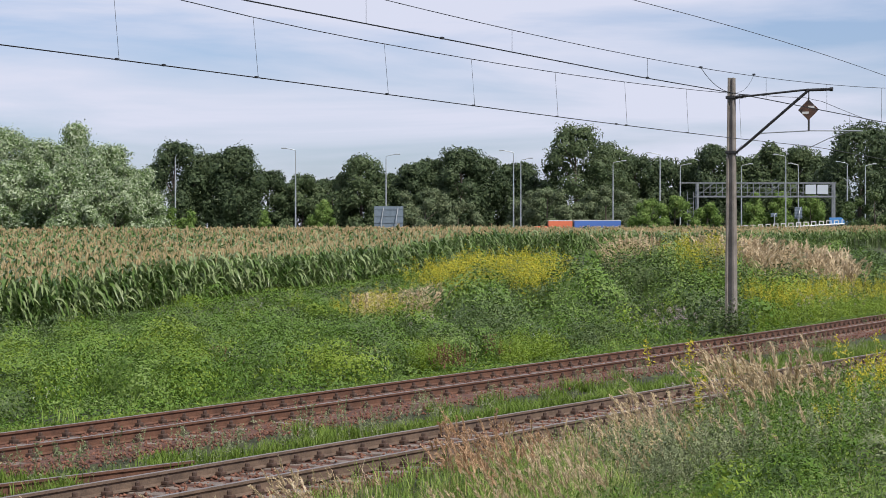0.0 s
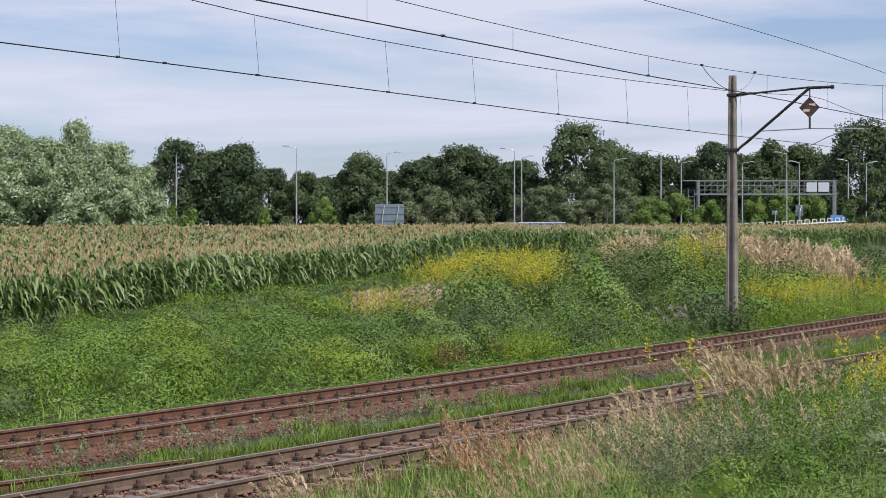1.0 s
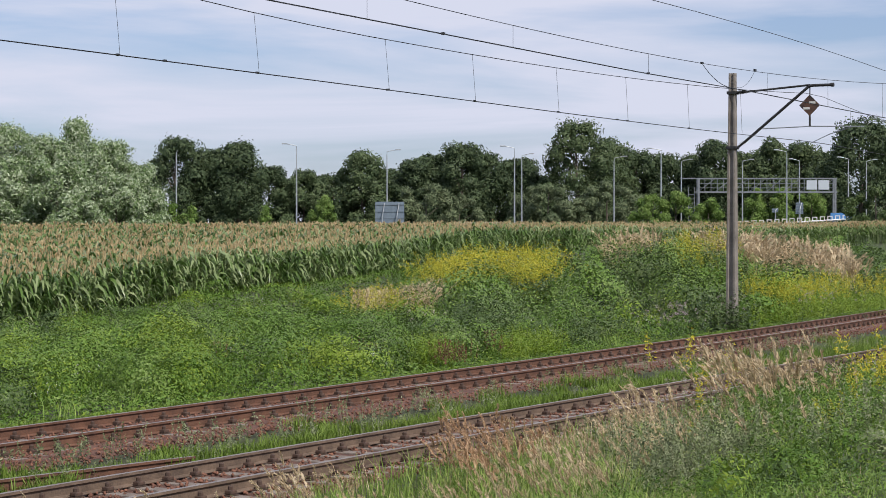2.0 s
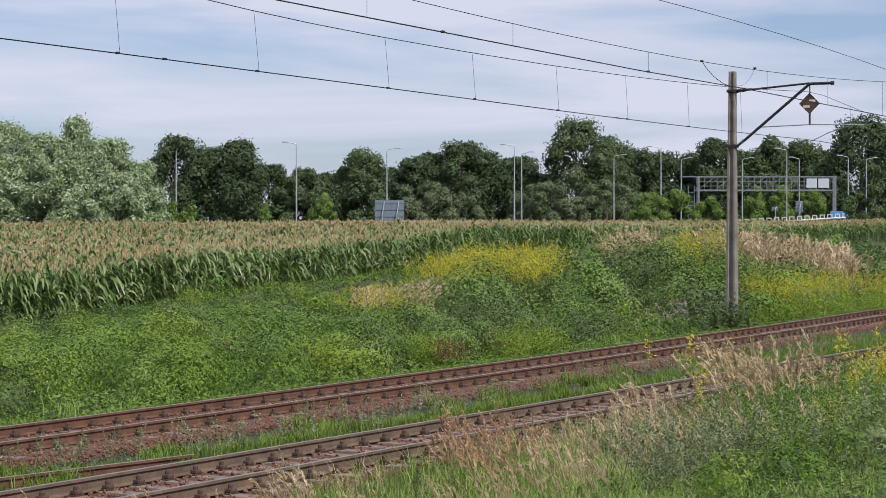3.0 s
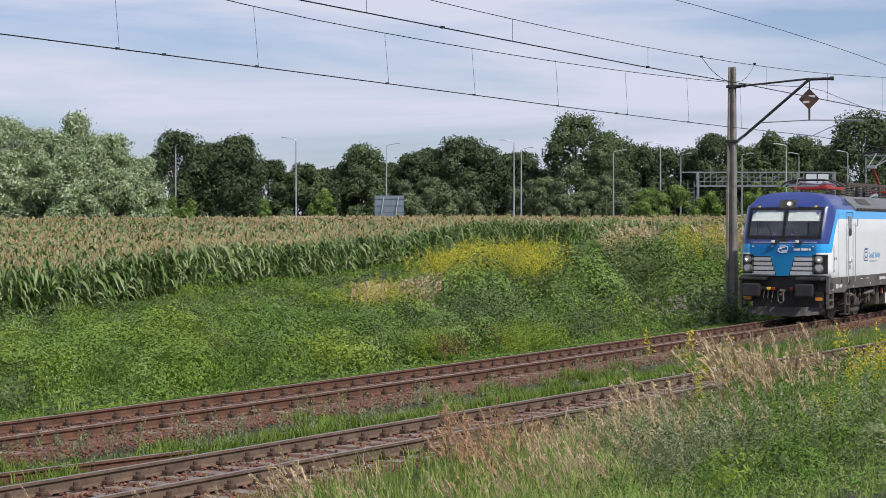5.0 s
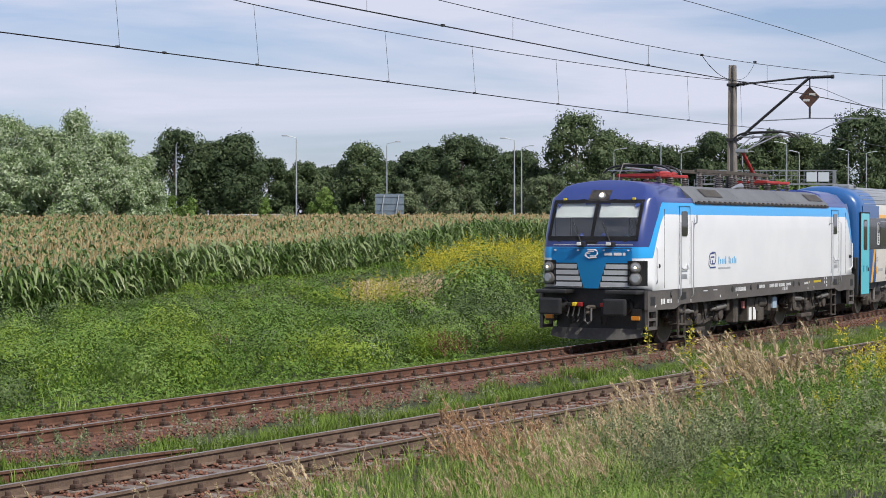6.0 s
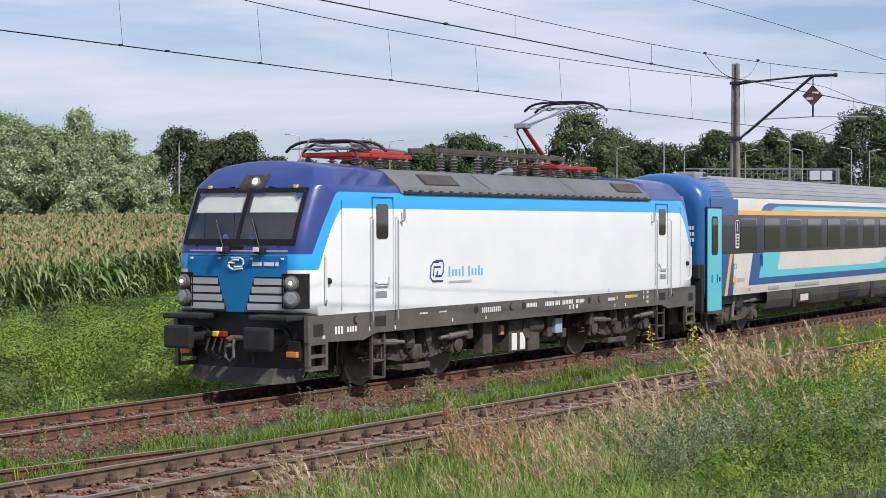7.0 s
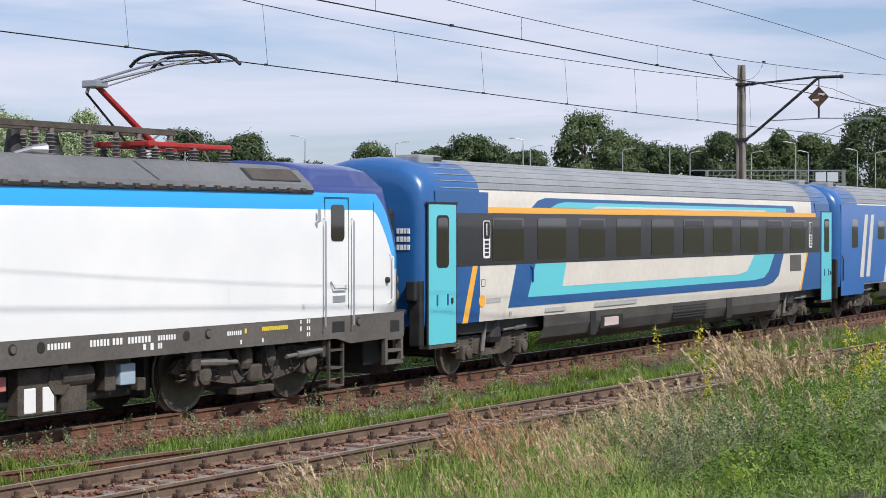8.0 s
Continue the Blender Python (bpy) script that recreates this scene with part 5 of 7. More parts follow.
        for pts in ([(0.16, 2.28), (-0.05, 2.26), (-0.13, 2.30), (-0.12, 2.39), (-0.05, 2.43), (0.08, 2.43)], [(-0.16, 2.31), (-0.14, 2.38), (-0.02, 2.38)], [(-0.02, 2.31), (0.13, 2.31), (0.18, 2.36), (0.17, 2.44), (0.11, 2.47), (-0.09, 2.47)]):
            tube(bm, [(X(nose(0, 2.35) - 0.025), -a, z) for a, z in pts], 0.016, 5)
        part("emblem", bm, PALE_MARK, loco)
        for i, (a, c2) in enumerate(((-0.37, -0.58), (-0.62, -0.83), (-0.86, -0.93))):
            part("number_bar", face_patch(min(a, c2), max(a, c2), 2.33, 2.40, 0.026, 3, 1, back=back), PALE_MARK, loco)
        for y in (-1.0, -0.35, 0.35, 1.0):
            part("nose_latch", box(bmesh.new(), *span(nose(y, 2.46) - 0.04, nose(y, 2.46)), y - 0.025, y + 0.025, 2.44, 2.475, 0.008), PALE_MARK, loco)
        # buffer beam
        part("buffer_beam", box(bmesh.new(), *span(0.58, 0.95), -1.47, 1.47, 0.98, 1.49, 0.04), RUBBER, loco, "black buffer beam")
        for s in (-1, 1):
            b = part("buffer", disc(bmesh.new(), (X(0.62), s * 0.875, 1.06), (X(0) - X(0.62), 0, 0), [(0, 0.20), (0.1, 0.20), (0.12, 0.15), (0.5 if back else 0.74, 0.14)], 20), RUBBER, loco, "black rectangular buffer")
            bm = box(bmesh.new(), *(span(0.0, 0.12) if back else span(-0.2, -0.06)), s * 0.875 - 0.30, s * 0.875 + 0.30, 0.85, 1.27, 0.05)
            part("buffer_head", bm, RUBBER, b)
            part("buffer_step", box(bmesh.new(), *span(0.02 if not back else 0.2, 0.6), s * 0.95 - 0.42, s * 0.95 + 0.42, 1.37, 1.47, 0.03), RUBBER, loco)
            # steps under the corner, with open holes
            bm = bmesh.new()
            for x0, x1, z0, z1 in ((0.52, 0.60, 0.52, 1.0), (1.06, 1.14, 0.52, 1.0), (0.52, 1.14, 0.47, 0.55), (0.60, 1.06, 0.93, 1.0), (0.60, 1.06, 0.70, 0.76)):
                a, c2 = span(x0, x1)
                box(bm, a, c2, min(s * 1.40, s * 1.485), max(s * 1.40, s * 1.485), z0, z1)
            part("corner_step", bm, SKIRT, loco)
            # no hollow is cut: a black plate paints the recess's shade on the sill
            part("step_recess_shade", box(bmesh.new(), *span(0.66, 0.98), min(s * 1.47, s * 1.495), max(s * 1.47, s * 1.495), 1.08, 1.30, 0.01), RUBBER, loco)
            part("reflector", box(bmesh.new(), *span(0.42, 0.5), s * 1.18 - 0.11, s * 1.18 + 0.11, 0.72, 0.82, 0.01), plain("amber reflector", (0.65, 0.24, 0.03), 0.3), loco)
            part("reflector_bracket", box(bmesh.new(), *span(0.5, 0.62), s * 1.18 - 0.13, s * 1.18 + 0.13, 0.66, 1.0, 0.01), RUBBER, loco)
        part("coupling_hook", tube(bmesh.new(), [(X(0.6), 0, 1.02), (X(0.25), 0, 1.04), (X(0.12), 0, 1.0), (X(0.14), 0, 0.92), (X(0.22), 0, 0.90)], 0.055, 8), RUN_DIRT, loco)
        part("screw_coupling", tube(bmesh.new(), [(X(0.22), -0.08, 1.02), (X(0.2), -0.09, 0.7), (X(0.22), 0.0, 0.62), (X(0.2), 0.09, 0.7), (X(0.22), 0.08, 1.02)], 0.03, 8), COACH_SKIRT, loco)
        for y, mt in ((0.33, RED), (0.48, YELLOW), (-0.3, RED), (-0.45, RUBBER), (0.62, RUBBER)):
            part("air_hose", tube(bmesh.new(), [(X(0.6), y, 1.10), (X(0.42), y, 1.0), (X(0.34), y * 1.02, 0.8), (X(0.42), y * 0.9, 0.62), (X(0.5), y * 0.8, 0.70)], 0.026, 6), RUBBER, loco)
            part("hose_cock", box(bmesh.new(), *span(0.40, 0.52), y - 0.06, y + 0.06, 1.04, 1.14, 0.02), mt, loco)
        bm = bmesh.new()
        pts = [(-1.25, 0.75), (-0.75, 0.50), (0.75, 0.50), (1.25, 0.75)]
        low, high = [], []
        for y, u in pts:
            low.append(bm.verts.new((X(u - 0.08), y, 0.22 + (0.06 if abs(y) > 1 else 0))))
            high.append(bm.verts.new((X(u + 0.05), y, 0.50)))
        for i in range(3):
            bm.faces.new((low[i], low[i + 1], high[i + 1], high[i]))
        bmesh.ops.solidify(bm, geom=list(bm.faces), thickness=0.03)
        part("snow_plough", bm, COACH_SKIRT, loco, "grey steel rail guard plough")
        part("pilot_frame", box(bmesh.new(), *span(0.7, 1.3), -1.1, 1.1, 0.45, 1.05, 0.04), RUBBER, loco)
        # doors, handrails, steps, seam and mirrors of the cab on each side
        if back:
            X = lambda u: LEN - u + (0.2 if u > 2.0 else 0.0)
        for s in (-1, 1):
            yy = lambda a, c2: (min(s * a, s * c2), max(s * a, s * c2))
            d = part("cab_door", bm_ring(X, s, 2.60, 3.33, 1.56, 3.57, 0.012), RUBBER, loco, "white cab door with a tall dark window")
            part("door_window", rounded_plate(*span(2.735, 3.15), 2.80, 3.45, 0.08, *yy(1.495, 1.512)), TINT, d)
            part("door_handle", tube(bmesh.new(), [(X(2.68), s * 1.515, 2.0), (X(2.72), s * 1.55, 1.95), (X(3.1), s * 1.55, 1.95), (X(3.17), s * 1.515, 2.08)], 0.016, 6), CHROME, d)
            part("door_plate", box(bmesh.new(), *span(2.7, 3.1), *yy(1.50, 1.508), 1.70, 1.82), CHROME, d)
            for u in (2.52, 3.41):
                part("handrail", tube(bmesh.new(), [(X(u), s * 1.52, 1.2), (X(u), s * 1.57, 1.28), (X(u), s * 1.57, 2.95 + 0.2), (X(u), s * 1.52, 3.2)], 0.017, 6), CHROME, loco)
            part("door_lamp", tube(bmesh.new(), [(X(3.62), s * 1.5, 3.12), (X(3.62), s * 1.58, 3.16), (X(3.62), s * 1.58, 3.36)], 0.03, 8), CHROME, loco)
            for zz in (0.18, 0.5, 0.82):
                part("ladder_step", box(bmesh.new(), *span(2.70, 3.1), *yy(1.2, 1.46), zz, zz + 0.035), RUN_DIRT, loco)
            for u in (2.68, 3.12):
                part("ladder_side", box(bmesh.new(), *span(u - 0.025, u + 0.025), *yy(1.40, 1.45), 0.18, 1.15), RUN_DIRT, loco)
            # flat black plate on the sill; its colour gives the dark inside of a pocket
            part("step_pocket_shade", box(bmesh.new(), *span(2.70, 3.10), *yy(1.47, 1.494), 1.16, 1.36, 0.01), RUBBER, loco)
            part("panel_seam", box(bmesh.new(), *span(1.556, 1.57), *yy(1.49, 1.503), 1.5, 3.5), SKIRT, loco)
            part("mirror_rail", tube(bmesh.new(), [(X(1.03), s * 1.5, 2.55), (X(0.98), s * 1.56, 2.48), (X(0.98), s * 1.56, 1.72), (X(1.05), s * 1.5, 1.62)], 0.018, 6), PALE_MARK, loco)
            part("camera_pod", disc(bmesh.new(), (X(1.12), s * 1.5, 2.06), (0, s, 0), [(0, 0.06), (0.05, 0.055), (0.07, 0.02)], 10), RUBBER, loco)
    # markings
    logo(loco, 4.72, 1.95)
    grey_mark = plain("light blue lettering paint", (0.10, 0.42, 0.70), 0.4)
    bars = []
    for i in range(11):
        if i != 5:
            tall = i in (0, 4, 6, 9)
            bars.append((5.45 + i * 0.135, 5.54 + i * 0.135, 2.13 if tall else 2.105, 0.20 if tall else 0.135))
    small_bars(loco, bars, grey_mark)
    small_bars(loco, [(5.45, 6.4, 1.92, 0.05)], plain("grey lettering paint", (0.45, 0.47, 0.5), 0.5))
    small_bars(loco, [(1.35, 1.65, 1.16, 0.14), (1.75, 2.1, 1.16, 0.1), (6.85, 7.7, 1.30, 0.11), (8.85, 9.35, 1.32, 0.09), (9.75, 10.2, 1.32, 0.10), (10.25, 10.5, 1.32, 0.10), (10.6, 11.15, 1.32, 0.10), (11.3, 11.75, 1.32, 0.08),
                      (13.05, 13.45, 1.30, 0.07), (10.95, 11.05, 1.2, 0.09), (11.12, 11.24, 1.2, 0.11), (11.3, 11.42, 1.2, 0.09), ], PALE_MARK, -1.494)
    small_bars(loco, [(15.1, 15.16, 1.40, 0.06), (15.1, 15.16, 1.28, 0.08), (15.3, 15.42, 1.40, 0.07), (15.3, 15.42, 1.28, 0.07), (15.3, 15.42, 1.17, 0.07),
                      (2.5, 2.55, 1.14, 0.08), (3.4, 3.46, 1.12, 0.08), (4.35, 4.65, 1.34, 0.03), (5.1, 5.4, 1.34, 0.03), (0.95, 1.05, 1.06, 0.06), (5.6, 5.66, 1.16, 0.07), (7.0, 7.06, 1.14, 0.07), (13.4, 13.46, 1.14, 0.07), (14.0, 14.06, 1.14, 0.07)], PALE_MARK, -1.494)
    small_bars(loco, [(14.0, 14.75, 1.33, 0.07), (13.52, 13.6, 1.32, 0.08)], YELLOW, -1.494)
    VEHICLES.append((loco, 0.0, 4.74, 14.24))
    return loco


def bm_ring(X, s, u0, u1, z0, z1, w):
    """Thin dark gap round a door leaf."""
    bm = bmesh.new()
    a, c = min(X(u0), X(u1)), max(X(u0), X(u1))
    y = sorted((s * 1.495, s * 1.504))
    for x0, x1, q0, q1 in ((a - w, a, z0, z1), (c, c + w, z0, z1), (a - w, c + w, z1, z1 + w)):
        box(bm, x0, x1, y[0], y[1], q0, q1)
    return bm


def bm_quad_frame(bm, x0, x1, t0, t1, tip, out):
    q = [(x0, *tip(t0, out)), (x1, *tip(t0, out)), (x1 + 0.0, *tip(t1, out)), (x0 + 0.0, *tip(t1, out))]
    bm.faces.new([bm.verts.new(p) for p in q])
    return bm


def rounded_plate(x0, x1, z0, z1, r, y0, y1):
    pts = []
    for cx, cz, a0 in ((x1 - r, z1 - r, 0), (x0 + r, z1 - r, 90), (x0 + r, z0 + r, 180), (x1 - r, z0 + r, 270)):
        for i in range(5):
            a = radians(a0 + i * 22.5)
            pts.append((cx + r * math.cos(a), cz + r * math.sin(a)))
    return prism(bmesh.new(), pts, y0, y1)


COACH_LEN = 26.4
COACH_HALF = [(1.38, 1.10), (1.405, 1.3), (1.41, 1.8), (1.41, 2.6), (1.41, 3.2), (1.405, 3.55), (1.385, 3.80), (1.31, 4.0), (1.14, 4.19), (0.86, 4.34), (0.45, 4.43), (0.0, 4.46)]


def coach_shell(bm):
    """Sides and roof, with rounded ends; slot 0 side, 1 roof, 2 end."""
    ring = [(-y, z) for y, z in COACH_HALF] + [(y, z) for y, z in COACH_HALF[-2::-1]]
    n = len(ring)
    stations = [(0.30, 0.80, 0.80), (0.33, 0.90, 0.90), (0.42, 0.965, 0.955), (0.58, 0.99, 0.985), (0.9, 1, 1), (2.6, 1, 1), (13.2, 1, 1), (COACH_LEN - 2.4, 1, 1), (COACH_LEN - 0.9, 1, 1), (COACH_LEN - 0.58, 0.99, 0.985), (COACH_LEN - 0.42, 0.965, 0.955), (COACH_LEN - 0.33, 0.90, 0.90), (COACH_LEN - 0.30, 0.80, 0.80)]
    rows = [[bm.verts.new((u, y * sy, 2.2 + (z - 2.2) * (sz if z > 2.2 else 1.0))) for y, z in ring] for u, sy, sz in stations]
    for j, (r0, r1) in enumerate(zip(rows, rows[1:])):
        for k in range(n - 1):
            f = bm.faces.new((r0[k], r1[k], r1[k + 1], r0[k + 1]))
            top = 6 <= k <= n - 8
            f.material_index = 2 if j < 5 or j > 6 else (1 if top else 0)
    for row in (rows[0], rows[-1]):
        f = bm.faces.new(row)
        f.material_index = 2
    bmesh.ops.recalc_face_normals(bm, faces=bm.faces)
    return bm


def coach_bogie(coach, cx):
    # added black filler in place of the shade between the wheels
    part("dark_centre_block", box(bmesh.new(), cx - 0.75, cx + 0.75, -0.66, 0.66, 0.3, 0.85, 0.05), RUBBER, coach)
    for s in (-1, 1):
        part("bogie_frame", prism(bmesh.new(), [(cx - 1.7, 0.62), (cx - 1.5, 0.8), (cx - 0.5, 0.8), (cx - 0.35, 0.5), (cx + 0.35, 0.5), (cx + 0.5, 0.8), (cx + 1.5, 0.8), (cx + 1.7, 0.62), (cx + 0.5, 0.36), (cx - 0.5, 0.36)], s * 0.98, s * 1.1), RUN_DIRT, coach)
        for ax in (-1.25, 1.25):
            part("axle_box", box(bmesh.new(), cx + ax - 0.17, cx + ax + 0.17, min(s * 0.98, s * 1.2), max(s * 0.98, s * 1.2), 0.30, 0.62, 0.05), RUN_DIRT, coach)
            part("axle_cover", disc(bmesh.new(), (cx + ax, s * 1.18, 0.46), (0, s, 0), [(0, 0.13), (0.07, 0.12), (0.09, 0.06)], 14), RUN_DIRT, coach)
            for d in (-0.3, 0.3):
                pts = [(cx + ax + d + 0.075 * math.cos(i * 0.9), s * 1.06 + 0.075 * math.sin(i * 0.9), 0.44 + 0.34 * i / 30) for i in range(31)]
                part("coil_spring", tube(bmesh.new(), pts, 0.018, 5), RUN_DIRT, coach)
        part("damper", tube(bmesh.new(), [(cx + 0.3, s * 1.2, 0.86), (cx + 0.8, s * 1.2, 0.88), (cx + 0.81, s * 1.2, 0.88), (cx + 1.3, s * 1.2, 0.90)], [0.03, 0.03, 0.06, 0.06], 8), COACH_SKIRT, coach)
        part("damper", tube(bmesh.new(), [(cx - 0.45, s * 1.18, 1.1), (cx - 0.6, s * 1.18, 0.45)], 0.05, 8), COACH_SKIRT, coach)
        part("air_spring", disc(bmesh.new(), (cx, s * 1.0, 0.62), (0, 0, 1), [(0, 0.24), (0.12, 0.28), (0.3, 0.26), (0.45, 0.22)], 18), RUBBER, coach)
    for ax in (-1.25, 1.25):
        wheelset(coach, cx + ax, 0.46, 1.05)


def coach_common(name, label, offset, lead):
    coach = tagged(empty(name), label, "railway coach", "coaches")
    part("body", coach_shell(bmesh.new()), [COACH_CREAM, COACH_ROOF, COACH_BLUE], coach, "cream and blue coach body with grey roof", True)
    for s in (-1, 1):
        for i in range(7):
            k = 6.15 + i * 0.7
            (ya, za), (yb, zb) = COACH_HALF[int(k)], COACH_HALF[min(int(k) + 1, 11)]
            f = k - int(k)
            y, z = ya + (yb - ya) * f, za + (zb - za) * f
            part("roof_rib", tube(bmesh.new(), [(1.0, s * y, z), (COACH_LEN - 1.0, s * y, z)], 0.014, 5), COACH_ROOF, coach)
    for u in (1.1, COACH_LEN - 1.9):
        hood = part("roof_vent", box(bmesh.new(), u, u + 0.9, -0.85, -0.25, 4.28, 4.50, 0.06), COACH_ROOF, coach, "grey roof ventilator")
        for i in range(3):
            part("slot", box(bmesh.new(), u + 0.55, u + 0.88, -0.862, -0.85, 4.39 + i * 0.03, 4.405 + i * 0.03), RUBBER, hood)
    for x0, x1 in ((0.06, 0.34), (COACH_LEN - 0.34, COACH_LEN - 0.06)):
        bm = bmesh.new()
        for a, c, z0, z1 in ((-0.75, -0.5, 1.0, 3.3), (0.5, 0.75, 1.0, 3.3), (-0.75, 0.75, 3.15, 3.4)):
            box(bm, x0, x1, a, c, z0, z1, 0.08)
        part("gangway", bm, RUBBER, coach, "black rubber gangway")
        part("end_door", box(bmesh.new(), min(x0 + 0.1, x1 - 0.1), max(x0 + 0.12, x1 - 0.08), -0.5, 0.5, 1.0, 3.15), COACH_SKIRT, coach)
        for s in (-1, 1):
            d = 1 if x0 < 5 else -1
            xe = 0.0 if d > 0 else COACH_LEN
            part("buffer", disc(bmesh.new(), (xe, s * 0.875, 1.06), (d, 0, 0), [(0, 0.22), (0.04, 0.23), (0.06, 0.1), (0.55, 0.12)], 18), RUBBER, coach)
            part("corner_frame", box(bmesh.new(), min(xe + d * 0.24, xe + d * 0.42), max(xe + d * 0.24, xe + d * 0.42), min(s * 1.1, s * 1.36), max(s * 1.1, s * 1.36), 0.72, 2.0, 0.03), RUBBER, coach)
    part("underframe", box(bmesh.new(), 0.4, COACH_LEN - 0.4, -1.2, 1.2, 0.85, 1.12), RUBBER, coach)
    for cx in (3.7, 22.7):
        coach_bogie(coach, cx)
    for s in (-1, 1):
        bm = bmesh.new()
        prof = [(s * 1.375, 1.10), (s * 1.37, 0.85), (s * 1.28, 0.60), (s * 1.1, 0.45)]
        a, c = [bm.verts.new((5.6, y, z)) for y, z in prof], [bm.verts.new((21.2, y, z)) for y, z in prof]
        for i in range(3):
            bm.faces.new((a[i], c[i], c[i + 1], a[i + 1]))
        bmesh.ops.solidify(bm, geom=list(bm.faces), thickness=0.03)
        skirt = part("skirt", bm, COACH_SKIRT, coach, "dusty grey underfloor skirt")
        # skirt stays whole: black boxes over it paint the dark of open gaps
        for x0, x1, z0, z1 in ((8.0, 8.3, 0.55, 1.1), (16.8, 17.2, 0.55, 1.1)):
            part("gap", box(bmesh.new(), x0, x1, min(s * 1.33, s * 1.39), max(s * 1.33, s * 1.39), z0, z1), RUBBER, skirt)
        part("hatch", box(bmesh.new(), 8.6, 9.9, min(s * 1.30, s * 1.375), max(s * 1.30, s * 1.375), 0.66, 0.98, 0.02), RUBBER, skirt)
        part("hatch_label", box(bmesh.new(), 8.8, 9.6, min(s * 1.37, s * 1.38), max(s * 1.37, s * 1.38), 0.72, 0.92), plain("faded red-white label", (0.6, 0.48, 0.45), 0.6), skirt)
        for i in range(5):
            part("louvre", box(bmesh.new(), 13.0, 15.3, min(s * 1.34, s * 1.385), max(s * 1.34, s * 1.385), 0.70 + i * 0.07, 0.735 + i * 0.07), RUBBER, skirt)
    VEHICLES.append((coach, offset, 3.7, 22.7))
    return coach


def paint(coach, outline, mat, lift, name="paint_panel"):
    """A painted field on both flanks, one coat above the other."""
    for s in (-1, 1):
        part(name, prism(bmesh.new(), outline, min(s * (1.40 + lift), s * 1.40), max(s * (1.40 + lift), s * 1.40)), mat, coach)


def entrance(coach, u0, u1, s, mat):
    yy = lambda a, c: (min(s * a, s * c), max(s * a, s * c))
    part("door_recess", box(bmesh.new(), u0 - 0.04, u1 + 0.04, *yy(1.40, 1.424), 0.72, 3.52), RUBBER, coach)
    d = part("entrance_door", rounded_plate(u0, u1, 0.74, 3.49, 0.04, *yy(1.41, 1.432)), mat, coach, "turquoise entrance door with tall window")
    m = (u0 + u1) / 2
    part("window_seal", rounded_plate(m - 0.25, m + 0.25, 2.24, 3.28, 0.1, *yy(1.432, 1.436)), RUBBER, d)
    part("window", rounded_plate(m - 0.20, m + 0.20, 2.29, 3.23, 0.08, *yy(1.436, 1.440)), TINT, d)
    for q in (-0.22, 0.2):
        part("grip", box(bmesh.new(), m + q - 0.025, m + q + 0.025, *yy(1.432, 1.45), 1.5, 1.72, 0.01), COACH_BLUE, d)
    part("handle", box(bmesh.new(), m + 0.34, m + 0.40, *yy(1.432, 1.455), 1.52, 1.64, 0.02), RUBBER, d)
    part("footstep", box(bmesh.new(), u0, u1, *yy(1.2, 1.44), 0.66, 0.73), RUN_DIRT, coach)


